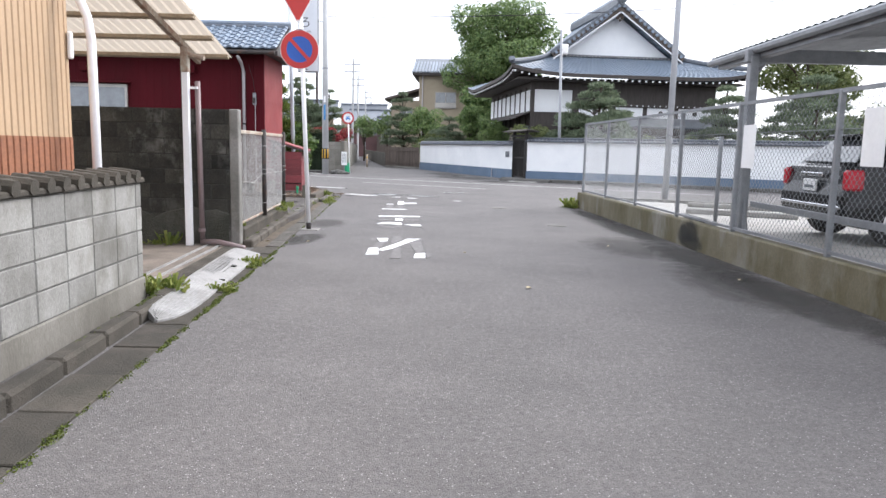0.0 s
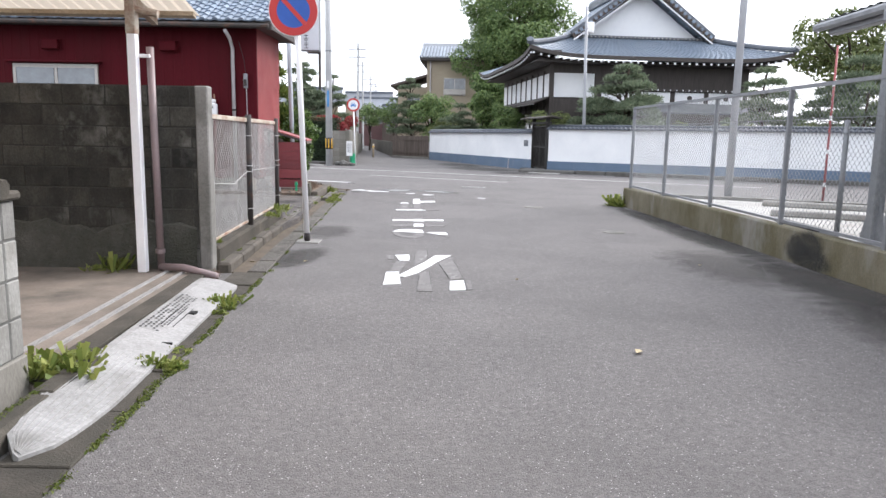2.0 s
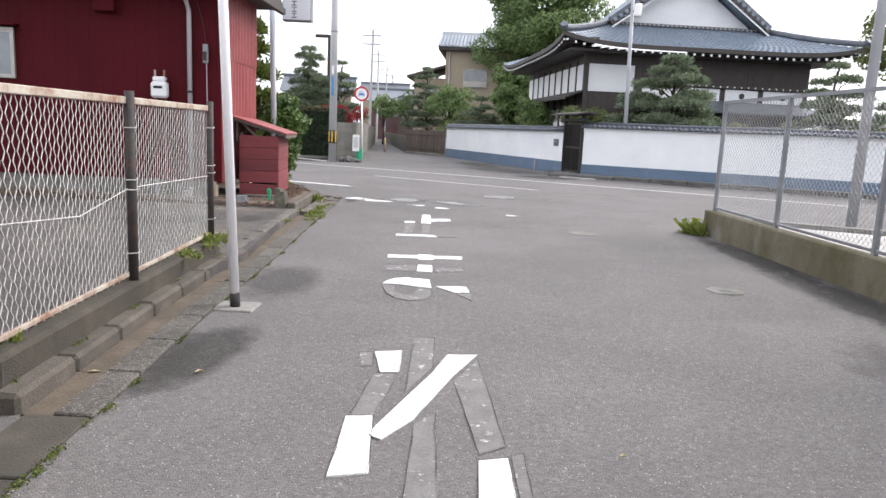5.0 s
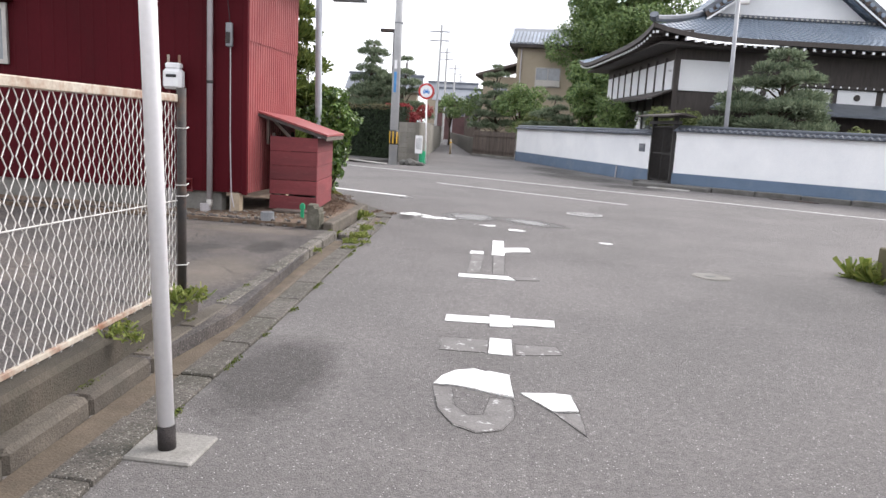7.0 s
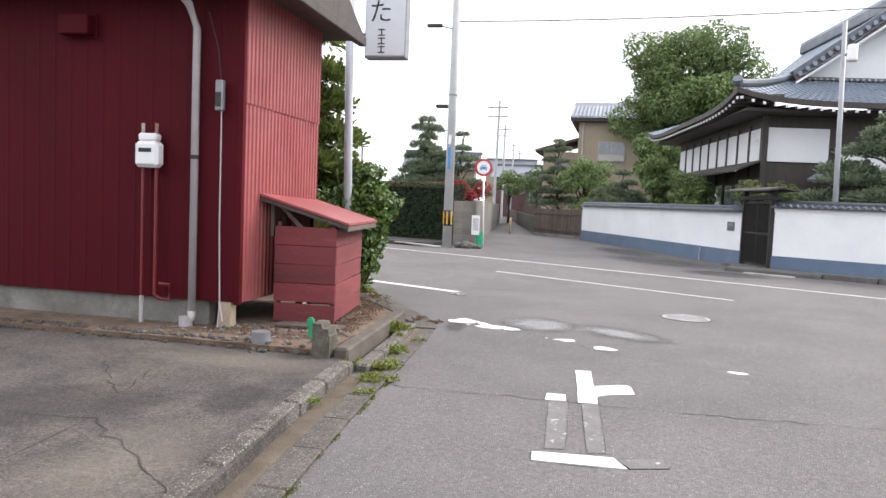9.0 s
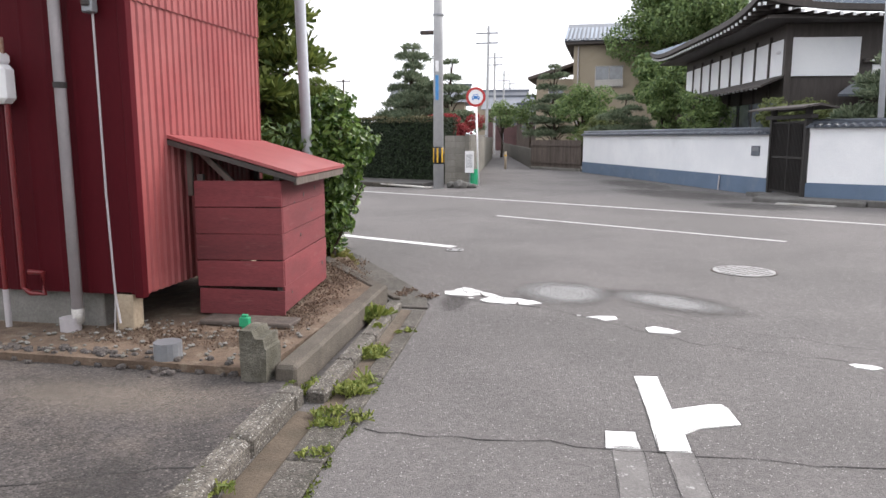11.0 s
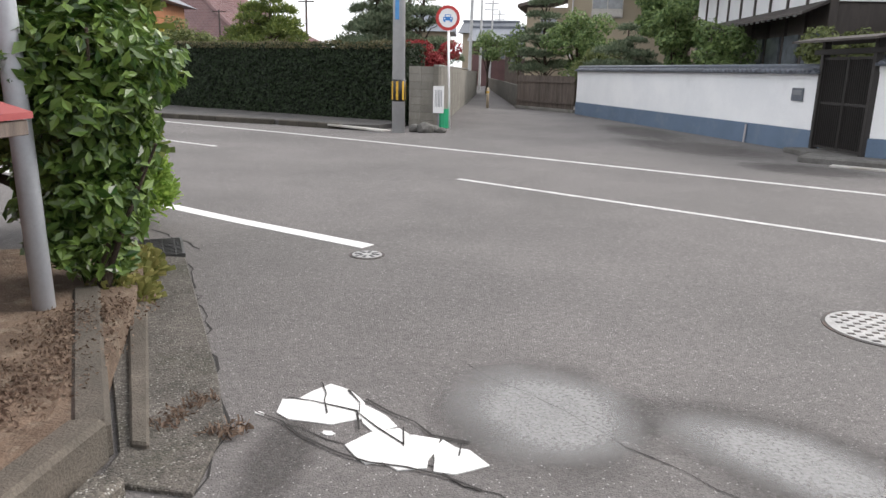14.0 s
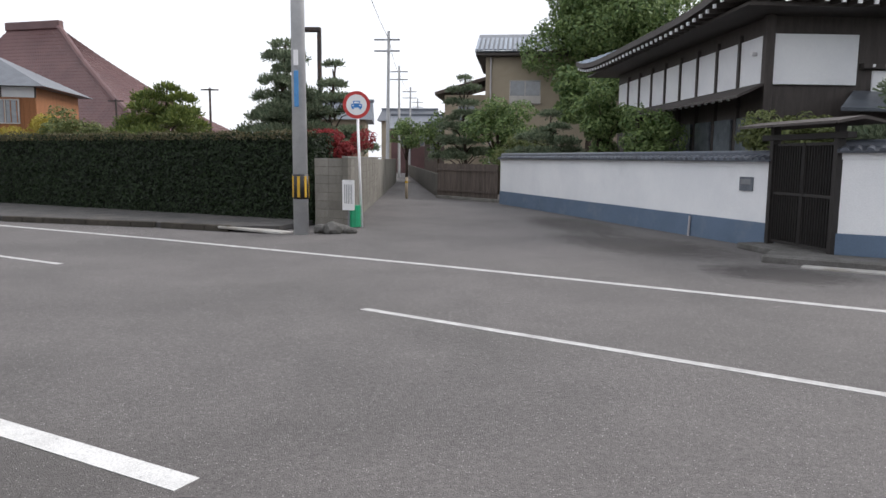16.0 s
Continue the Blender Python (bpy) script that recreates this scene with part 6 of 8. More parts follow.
part("main_ridge", box(RC - 0.17, RC + 0.17, GY - 0.6, Y1 - 3.0, ZR, ZR + 0.42, 0.04), M_TILE_RIDGE, roof)
part("ridge_cap", tube([(RC, GY - 0.62, ZR + 0.46), (RC, Y1 - 3.0, ZR + 0.46)], 0.13, 10), M_TILE, roof)
own = disc(0, 0, 0, 0.3, 0.18, 10)
box(-0.12, 0.12, -0.42, 0.2, 0.0, 0.18, 0.04, own)
tube([(0, 0.25, 0.1), (0, 0.55, 0.1)], 0.09, 8, own)
own.transform(pose(RC, GY - 0.62, ZR + 0.38, 90, 0, 0))
part("ridge_ornament", own, M_TILE_RIDGE, roof, "dark end tile crowning the ridge")
own = bmesh.new()
for x, z, r in ((0, -0.55, 0.16), (-0.26, -0.48, 0.12), (0.26, -0.48, 0.12), (-0.5, -0.6, 0.10), (0.5, -0.6, 0.10), (-0.13, -0.72, 0.09), (0.13, -0.72, 0.09), (0, -0.85, 0.07), (-0.7, -0.72, 0.07), (0.7, -0.72, 0.07)):
    add(own, disc(0, 0, 0, r, 0.06, 10), pose(RC + x, GY - 0.5, ZR + z + 0.1, 90, 0, 0))
part("gable_pendant", own, M_GREYWOOD, temple, "carved wooden gable pendant")
part("gable_sill", box(gx0, gx1, GY - 0.25, GY + 0.05, ZG - 0.02, ZG + 0.1, 0.02), M_TILE_RIDGE, roof)
for k in range(34):
    x = lerp(gx0 + 0.05, gx1 - 0.05, k / 33)
    part("sill_tile_end", tube([(x, GY - 0.30, ZG + 0.02), (x, GY - 0.2, ZG + 0.04)], 0.045, 6), M_CONCRETE_LIGHT, roof)


# white-tipped rafters under the eaves
def eave(points_fn, count, inward, lift_fn):
    for k in range(count):
        u = (k + 0.5) / count
        x, y, z = points_fn(u, 0)
        z += -0.20
        dx, dy = inward
        part("rafter", box(-0.045, 0.045, 0.10, 1.5, -0.05, 0.05), M_DARKWOOD, eaves).matrix_local = pose(x, y, z, 0 if not dx else 0, 0, 0 if dy else -90) @ pose(0, 0, 0, 4, 0, 0)
        part("rafter_tip", box(-0.042, 0.042, 0.05, 0.10, -0.042, 0.042), M_PLASTER, eaves).matrix_local = pose(x, y, z, 0, 0, 0 if dy else -90) @ pose(0, 0, 0, 4, 0, 0)


eaves = part("eaves", box(X0 + 0.5, X1 - 0.5, Y0 + 0.5, Y1 - 0.5, ZE - 0.16, ZE - 0.10), M_DARKWOOD, temple, "dark boarded eaves with white-tipped rafters")
eave(front, 36, (0, 1), corner_lift)
eave(left_low, 38, (1, 0), corner_lift)
def eave_strip(f, d0, d1, material, name):
    """A board that follows the swept eave, d0 to d1 below the tiles."""
    own = bmesh.new()
    cols = []
    for i in range(25):
        x, y, z = f(i / 24, 0.0)
        x2, y2, z2 = f(i / 24, 0.06)
        cols.append([own.verts.new((x, y, z - d0)), own.verts.new((x, y, z - d1)), own.verts.new((x2, y2, z - d1)), own.verts.new((x2, y2, z - d0))])
    for a, b in zip(cols, cols[1:]):
        for k in range(4):
            own.faces.new((a[k], b[k], b[(k + 1) % 4], a[(k + 1) % 4]))
    bmesh.ops.recalc_face_normals(own, faces=own.faces[:])
    part(name, own, material, eaves)


eave_strip(front, -0.07, 0.10, M_DARKWOOD, "fascia")
eave_strip(left_low, -0.07, 0.10, M_DARKWOOD, "fascia")
def soffit(f):
    own = bmesh.new()
    rows = [[own.verts.new((f(i / 24, v)[0], f(i / 24, v)[1], f(i / 24, v * 0.45)[2] - 0.10)) for i in range(25)] for v in (0.03, 0.5)]
    for i in range(24):
        own.faces.new((rows[0][i], rows[0][i + 1], rows[1][i + 1], rows[1][i]))
    part("soffit", own, M_DARKWOOD, eaves)


soffit(front)
soffit(left_low)

# body: dark timber with white panels
part("body", box(0.06, BW - 0.06, 0.06, BD - 0.06, 0, ZE - 0.1), M_DARKWOOD, temple, "dark boarded house body")
for k in range(9):
    y0 = 0.12 + k * 1.30
    part("white_panel", box(0.02, 0.08, y0 + 0.05, y0 + 1.25, 3.32, 4.42, 0.004), M_PLASTER, temple)
    part("stud", box(-0.03, 0.10, y0 - 0.05, y0 + 0.05, 0.0, 4.6, 0.006), M_DARKWOOD, temple)
part("white_panel", box(0.12, 2.1, -0.02, 0.06, 3.30, 4.42, 0.004), M_PLASTER, temple)
part("corner_post", box(-0.06, 0.14, -0.06, 0.14, 0.0, 4.9, 0.01), M_DARKWOOD, temple)
for a, b in ((2.5, 4.2), (4.45, 5.9), (6.15, 7.6), (7.85, 9.6)):
    part("white_panel", box(a, b, 0.02, 0.08, 3.12, 3.64, 0.004), M_PLASTER, temple)
    part("crest", tube([((a + b) / 2, -0.01, 3.38), ((a + b) / 2, 0.03, 3.38)], 0.12, 14), M_DARKWOOD, temple)
part("beam", box(2.2, BW, -0.12, 0.1, 3.67, 3.79, 0.01), M_DARKWOOD, temple)
for k in range(24):
    part("beam_stud", box(2.4 + k * 0.31, 2.46 + k * 0.31, -0.135, -0.115, 3.70, 3.76), M_PLASTER, temple)
# pent roofs at half height
for side in ("west",):
    own = bmesh.new()
    a = [own.verts.new(p) for p in ((-0.95, -0.7, 2.93), (-0.95, BD - 1, 2.98), (0.05, BD - 1, 3.30), (0.05, 0.05, 3.30))]
    b = [own.verts.new((v.co.x, v.co.y, v.co.z + 0.06)) for v in a]
    own.faces.new(a), own.faces.new(b[::-1])
    for i in range(4):
        own.faces.new((a[i], b[i], b[(i + 1) % 4], a[(i + 1) % 4]))
    bmesh.ops.recalc_face_normals(own, faces=own.faces[:])
    part("pent_roof", own, M_DARKWOOD, temple, "dark pent roof along the side")
for k in range(26):
    part("pent_tip", box(-0.86, -0.80, 0.0 + k * 0.42, 0.06 + k * 0.42, 2.92, 2.98), M_PLASTER, temple)
own = bmesh.new()
a = [own.verts.new(p) for p in ((0.9, -1.5, 2.62), (9.8, -1.5, 2.55), (9.8, 0.05, 3.05), (2.1, 0.05, 3.12))]
b = [own.verts.new((v.co.x, v.co.y, v.co.z + 0.07)) for v in a]
own.faces.new(a[::-1]), own.faces.new(b)
for i in range(4):
    own.faces.new((a[i], a[(i + 1) % 4], b[(i + 1) % 4], b[i]))
part("pent_roof", own, M_TILE_RIDGE, temple, "low tiled pent roof over the porch")
cam_box = part("wall_lamp", box(-0.12, 0.0, 0.5, 0.62, 4.0, 4.08, 0.01), M_SIGNWHITE, temple)
for k in range(4):
    part("glass_door", box(-0.01, 0.05, 0.4 + k * 1.3, 1.4 + k * 1.3, 0.4, 2.6), M_GLASS, temple)

# ---- gate in the wall ----
m, length = along(G1, G2)
gate = thing("lattice_gate", "closed dark lattice gate under a small board roof", "gate", m)
for x in (-0.02, length - 0.06):
    part("gate_post", box(x, x + 0.10, -0.06, 0.08, 0, 2.2, 0.008), M_GATE, gate)
part("threshold", box(-0.15, length + 0.2, -0.5, 0.3, 0.0, 0.10, 0.01), M_STONE, gate)
for k in range(2):
    x0 = 0.08 + k * (length - 0.16) / 2
    leaf = part("gate_leaf", box(x0, x0 + 0.045, -0.02, 0.02, 0.14, 1.86, 0, box(x0 + 0.78, x0 + 0.825, -0.02, 0.02, 0.14, 1.86)), M_GATE, gate)
    for z in (0.14, 0.98, 1.82):
        part("rail", box(x0 + 0.05, x0 + 0.775, -0.015, 0.015, z, z + 0.05), M_GATE, leaf)
    for j in range(11):
        part("bar", box(x0 + 0.07 + j * 0.066, x0 + 0.09 + j * 0.066, -0.008, 0.012, 0.18, 1.82), M_GATE, leaf)
    for j in range(2):
        part("back_panel", box(x0 + 0.06, x0 + 0.76, 0.02, 0.03, 0.18 + j * 0.84, 0.98 + j * 0.84), M_BLACK, leaf)
part("lintel", box(-0.25, length + 0.25, -0.07, 0.09, 1.92, 2.02, 0.008), M_GATE, gate)
own = bmesh.new()
prof = [(-0.42, 2.13), (0.0, 2.20), (0.42, 2.13), (0.42, 2.17), (0.0, 2.25), (-0.42, 2.17)]
a = [own.verts.new((-0.5, y, z)) for y, z in prof]
b = [own.verts.new((length + 0.5, y, z)) for y, z in prof]
own.faces.new(a), own.faces.new(b[::-1])
for i in range(6):
    own.faces.new((a[i], b[i], b[(i + 1) % 6], a[(i + 1) % 6]))
bmesh.ops.recalc_face_normals(own, faces=own.faces[:])
part("gate_roof", own, M_DARKWOOD, gate, "thin dark board roof")
lb = thing("letter_box", "grey steel letter box set into the white wall", "letter box", LW1[0] @ pose(0.46, 0.0, 1.03))
part("case", box(-0.02, 0.33, 0.0, 0.03, -0.02, 0.24, 0.004), M_TILE_RIDGE, lb)
part("flap", box(0.02, 0.29, 0.03, 0.04, 0.10, 0.20, 0.004), M_GALV, lb)
drain = thing("wall_drain", "short pale pipe standing at the wall plinth", "pipe", LW1[0] @ pose(2.2, 0.05, 0))
part("pipe", tube([(0, 0.02, 0.0), (0, 0.0, 0.42)], 0.022, 8), M_PIPE_PALE, drain)
# stepped kerb before the gate and along the wall
w = thing("kerb_4", "dark mossy stone kerb before the white wall", "kerb", LW2[0], kind="structure")
part("stone_step", box(-0.9, 1.4, -0.75, -0.02, -0.05, 0.12, 0.03), M_STONE, w)
for k in range(14):
    part("kerb_stone", box(1.42 + k * 1.2, 2.6 + k * 1.2, -0.55, -0.35, -0.05, 0.14 + 0.01 * (k % 2), 0.02), M_STONE, w)
part("verge", box(1.42, 18, -0.35, -0.02, -0.05, 0.10), M_CONCRETE, w)
part("drain_cover", box(-0.3, 0.9, -1.12, -0.86, -0.02, 0.03, 0.01), M_CONCRETE_LIGHT, w)
for k in range(2):
    part("drain_cover", box(3.1 + k * 0.62, 3.7 + k * 0.62, -0.95, -0.6, -0.02, 0.025, 0.008), M_RUSTDARK, w, "dark iron drain cover")
lp = thing("lamp_pole", "pale steel pole with round white lamp behind the wall", "street lamp", pose(4.95, 31.25, 0))
part("pole", tube([(0, 0, 0), (-0.14, 0, 6.4)], 0.07, 12, None, 0.055), M_GREYPOLE, lp, smooth=True)
part("lamp_arm", tube([(-0.12, 0, 5.55), (-0.02, -0.15, 5.6)], 0.03, 8), M_GALV, lp)
own = tube([(0.02, -0.2, 5.38), (0.02, -0.2, 5.45), (0.02, -0.2, 5.7), (0.02, -0.2, 5.78)], 0.12, 14)
part("lamp_head", own, M_SIGNWHITE, lp, "white rounded lamp head", smooth=True)

# ---- far side of the crossing ----
tagged(part("pavement", prism([(-6.3, 34.95), (-7.4, 34.75), (-9.2, 35.35), (-13.5, 36.3), (-22, 39.9), (-21, 44.5), (-16.5, 41.5), (-5.9, 36.6)], -0.05, 0.11), M_ASPHALT_LOT), "raised asphalt pavement before the hedge", "pavement", kind="structure")
w = thing("kerb_5", "worn concrete kerb stones along the far pavement", "kerb", kind="structure")
pts = [(-7.3, 34.66), (-9.2, 35.26), (-13.5, 36.2), (-22, 39.8)]
for (x0, y0), (x1, y1) in zip(pts, pts[1:]):
    m, length = along((x0, y0, 0), (x1, y1, 0))
    for k in range(int(length / 0.6)):
        part("kerb_stone", box(k * 0.6, k * 0.6 + 0.59, -0.14, 0.02, -0.05, 0.13, 0.015), M_GUTTER, w).matrix_local = m
rp = thing("kerb_ramp", "flat tan steel ramp plate at the kerb", "ramp", pose(-6.75, 34.68, 0.02, -3, 3, -14))
part("plate", box(-0.75, 0.75, -0.22, 0.3, 0.0, 0.05, 0.01), M_CONCRETE_LIGHT, rp)


def utility_pole(x, y, h, r, label, band=True):
    u = thing("utility_pole", label, "utility pole", pose(x, y, 0))
    part("shaft", tube([(0, 0, -0.1), (-0.02, 0, h)], r, 20, None, r * 0.72), M_POLE, u, smooth=True)
    return u


M_PLATEBLUE = mat("faded_blue_plate", (0.07, 0.27, 0.55), (0.06, 0.22, 0.47), 0.5, 4, 40, 0.0)
up = utility_pole(-5.68, 34.42, 10.5, 0.155, "concrete utility pole with yellow and black hazard band")
bandp = part("hazard_band", tube([(0, 0, 0.72), (0, 0, 1.22)], 0.162, 20), M_BLACK, up, "black and yellow warning band", smooth=True)
for k in range(7):
    a = k * math.tau / 7
    part("yellow_stripe", box(-0.026, 0.026, -0.168, -0.155, 0.76, 1.18), M_YELLOW, bandp).matrix_local = pose(0, 0, 0, 0, 0, math.degrees(a))
for z0, z1, mm in ((2.55, 3.25, M_PLATEBLUE), (3.35, 3.65, M_SIGNWHITE)):
    part("number_plate", box(-0.06, 0.03, -0.168, -0.145, z0, z1, 0.004), mm, up)
part("lamp_arm", tube([(0, 0, 7.0), (-0.5, -0.4, 7.05)], 0.02, 8), M_GALV, up)
part("lamp", box(-0.85, -0.35, -0.5, -0.36, 6.98, 7.08, 0.02), M_RUSTDARK, up)
part("strap", tube([(0, 0, 4.9), (0, 0, 4.95)], 0.156, 16), M_GALV, up)
rocks = thing("stones", "mossy garden stones heaped at the utility pole", "stones", pose(-5.2, 34.75, 0))
rng = random.Random(8)
for x, yy, s in ((-0.15, 0.0, 0.17), (0.12, -0.1, 0.22), (0.34, 0.05, 0.15), (0.5, -0.02, 0.12), (0.15, 0.2, 0.18)):
    own = bmesh.new()
    bmesh.ops.create_icosphere(own, subdivisions=2, radius=s)
    for v in own.verts:
        v.co *= 1 + 0.25 * noise.noise(v.co * 6 + Vector((x * 9, yy, s)))
        v.co.z = max(v.co.z * 0.7 + s * 0.4, 0)
    own.transform(pose(x, yy, 0))
    part("stone", own, M_STONE, rocks)
fs = thing("no_vehicles_sign", "round red-rimmed sign with blue car symbol on a white pole", "road sign", pose(-4.74, 36.1, 0, 0, 0, 7))
part("pole", tube([(0, 0, 0), (-0.09, 0, 2.75)], 0.03, 12), M_WHITEPAINT, fs, smooth=True)
plate = flat_disc(0, 0.30, -0.05, M_SIGNRED, fs, "sign_plate")
plate.location = (-0.10, 0, 2.72)
flat_disc(0, 0.225, -0.055, M_SIGNWHITE, plate, "white_field")
own = box(-0.12, 0.12, -0.062, -0.056, -0.06, 0.02, 0)
box(-0.075, 0.075, -0.062, -0.056, 0.02, 0.085, 0, own)
box(-0.105, -0.06, -0.062, -0.056, -0.095, -0.06, 0, own)
box(0.06, 0.105, -0.062, -0.056, -0.095, -0.06, 0, own)
part("car_symbol", own, M_SIGNCAR, plate)
own = box(-0.055, 0.055, -0.066, -0.062, 0.03, 0.068)
box(-0.095, -0.06, -0.066, -0.062, -0.03, -0.005, 0, own)
box(0.06, 0.095, -0.066, -0.062, -0.03, -0.005, 0, own)
part("car_symbol_windows", own, M_SIGNWHITE, plate)
wr = tagged(part("green_wrap", tube([(-4.92, 36.0, 0.02), (-4.92, 36.0, 0.5)], 0.17, 14), M_GREEN), "green plastic cone base by the sign pole", "cone base")
nb = thing("notice_board", "white notice panel standing by the block wall", "notice", pose(-4.98, 35.8, 0.35, 0, 0, -5))
part("panel", box(-0.14, 0.14, -0.012, 0.0, 0.05, 0.72, 0.004), M_SIGNWHITE, nb)
for k in range(5):
    part("text_bar", box(-0.09 + k * 0.04, -0.075 + k * 0.04, -0.016, -0.012, 0.2, 0.62), M_GALV, nb)
part("leg", box(-0.02, 0.02, 0.0, 0.03, -0.35, 0.6), M_GALV, nb)

# block wall at the alley corner
m, length = along((-5.85, 36.25, 0), (-5.0, 35.85, 0))
w = thing("wall_5", "grey concrete block garden wall at the alley corner", "wall", m, kind="structure")
block_wall(w, length, 0.0, 8, 0.12, M_BLOCK_OLD, height=0.193, mortar=M_MORTAR_OLD)
m, length = along((-5.0, 35.85, 0), (-6.75, 53.2, 0))
w = thing("wall_6", "grey concrete block wall running along the alley", "wall", m, kind="structure")
block_wall(w, min(length, 11.2), 0.0, 8, 0.12, M_BLOCK_OLD, height=0.193, mortar=M_MORTAR_OLD)
part("wall_rest", box(11.2, length + 14, 0.0, 0.12, 0, 1.5), M_BLOCK_OLD, w)
part("wall_cap", box(0, length, -0.01, 0.13, 1.545, 1.59, 0.008), M_CONCRETE, w)
# wooden fence and grey wall on the other side
m, length = along((-1.62, 46.0, 0), (-4.0, 48.6, 0))
wf = thing("board_fence", "weathered brown vertical board fence beside the alley", "fence", m)
for k in range(int(length / 0.125)):
    part("board", box(k * 0.125, k * 0.125 + 0.118, -0.012 * (k % 2), 0.02, 0.12, 1.35 + 0.01 * (k % 3), 0.003), M_GREYWOOD, wf)
for z in (0.3, 1.1):
    part("rail", box(0, length, 0.021, 0.06, z, z + 0.07), M_GREYWOOD, wf)
part("kick_board", box(-0.05, length, -0.03, 0.08, 0, 0.12, 0.01), M_CONCRETE, wf)
m, length = along((-4.0, 48.6, 0), (-9.6, 86.0, 0))
w = thing("wall_7", "grey rendered wall along the alley", "wall", m, kind="structure")
part("wall_body", box(0, length, -0.12, 0.0, 0, 0.95, 0.02), M_GUTTER, w)
bol = thing("bollard", "tan reflective bollard at the alley mouth", "bollard", pose(-5.15, 47.9, 0))
part("post", tube([(0, 0, 0), (0, 0, 0.82)], 0.055, 12), M_TIMBER, bol, smooth=True)
part("band", tube([(0, 0, 0.6), (0, 0, 0.68)], 0.058, 12), M_YELLOW, bol)


# ---- houses in the distance ----
def window(parent, x, z, w2, h, y=-0.02):
    wn_ = part("window", box(x - w2 / 2, x + w2 / 2, y, y + 0.03, z, z + h), M_GLASS, parent)
    fr = bmesh.new()
    for a, b, c, d in ((-w2 / 2 - 0.05, w2 / 2 + 0.05, -0.05, 0.0), (-w2 / 2 - 0.05, w2 / 2 + 0.05, h, h + 0.05), (-w2 / 2 - 0.05, -w2 / 2, 0, h), (w2 / 2, w2 / 2 + 0.05, 0, h), (-0.025, 0.025, 0, h)):
        box(x + a, x + b, y - 0.04, y + 0.02, z + c, z + d, 0, fr)
    part("frame", fr, M_ALU, wn_)
    return wn_


def hip_roof(parent, x0, x1, y0, y1, z0, h, material, gable=False, name="roof"):
    own = bmesh.new()
    d = 0.0 if gable else min(y1 - y0, x1 - x0) / 2
    ym = (y0 + y1) / 2
    v = [own.verts.new(p) for p in ((x0, y0, z0), (x1, y0, z0), (x1, y1, z0), (x0, y1, z0), (x0 + d, ym, z0 + h), (x1 - d, ym, z0 + h))]
    own.faces.new((v[0], v[1], v[5], v[4])), own.faces.new((v[2], v[3], v[4], v[5]))
    own.faces.new((v[1], v[2], v[5])), own.faces.new((v[3], v[0], v[4]))
    own.faces.new((v[3], v[2], v[1], v[0]))
    r = part(name, own, material, parent)
    part("ridge", box(x0 + d - 0.1, x1 - d + 0.1, ym - 0.12, ym + 0.12, z0 + h - 0.05, z0 + h + 0.2, 0.03), M_TILE_RIDGE, r)
    return r


bh = thing("beige_house", "two-storey beige rendered house with grey tiled roof", "house", pose(-2.35, 63.0, 0, 0, 0, -2))
part("wall", box(0, 9, 0, 8, 0, 7.5), M_BEIGE, bh)
part("cornice", box(-0.55, 9.5, -0.55, 8.5, 7.42, 7.62, 0.03), M_DARKWOOD, bh)
r = part("roof", box(-0.6, 9.6, -0.6, 8.6, 7.62, 7.70, 0.02), M_TILE_RIDGE, bh)
for k in range(38):
    part("roof_tile", sloped_bar((-0.5 + k * 0.27, -0.65, 7.74), (-0.5 + k * 0.27, 2.6, 8.9), 0.075, 0.03), M_TILE, r)
own = bmesh.new()
vv = [own.verts.new(p) for p in ((-0.6, -0.65, 7.70), (9.7, -0.65, 7.70), (9.7, 4.0, 9.35), (-0.6, 4.0, 9.35))]
own.faces.new(vv)
part("roof_deck", own, M_TILE_RIDGE, r)
wd = window(bh, 2.3, 4.75, 1.7, 1.3)
part("balcony_rail", box(1.4, 3.2, -0.25, -0.2, 4.75, 5.2, 0.01), M_ALU, wd)
part("downpipe", tube([(0.3, -0.08, 0), (0.3, -0.08, 7.4)], 0.05, 8), M_PIPE_PALE, bh)
annex = thing("beige_annex", "lower beige house wing with shallow roof", "house", pose(-5.0, 67.0, 0, 0, 0, -2))
part("wall", box(0, 4, 0, 6, 0, 5.6), M_BEIGE, annex)
own = bmesh.new()
vv = [own.verts.new(p) for p in ((-0.6, -0.4, 5.55), (4, -0.4, 6.9), (4, 6, 6.9), (-0.6, 6, 5.55), (-0.6, -0.4, 5.75), (4, -0.4, 7.1), (4, 6, 7.1), (-0.6, 6, 5.75))]
for f in ((0, 1, 5, 4), (1, 2, 6, 5), (2, 3, 7, 6), (3, 0, 4, 7), (4, 5, 6, 7), (3, 2, 1, 0)):
    own.faces.new([vv[i] for i in f])
part("roof", own, M_GREYWOOD, annex)
window(annex, 1.4, 4.0, 1.0, 0.9)

big = thing("farmhouse_roof", "broad old house under a steep brown-red tiled hip roof", "house", pose(-45.4, 68.0, 0.4, 0, 0, -12))
part("wall", box(0.6, 22.0, 0.6, 11, 0, 2.7), M_GREYWOOD, big)
def big_roof(u, v):
    return lerp(lerp(0, 23.0, u), lerp(6.8, 11.2, u), v), lerp(0, 5.8, v), 2.5 + 7.8 * (0.72 * v + 0.28 * v * v)


def big_side(u, v):
    return lerp(23.0, 11.2, v), lerp(lerp(0, 11.6, u), 5.8, v), 2.5 + 7.8 * (0.72 * v + 0.28 * v * v)


def brown_sheet(name, f, a, c):
    ob = roof_sheet(name, f, a, c, big)
    ob.data.materials.clear()
    ob.data.materials.append(M_ROOFRED)
    tagged(ob, "brown-red pantile slope")


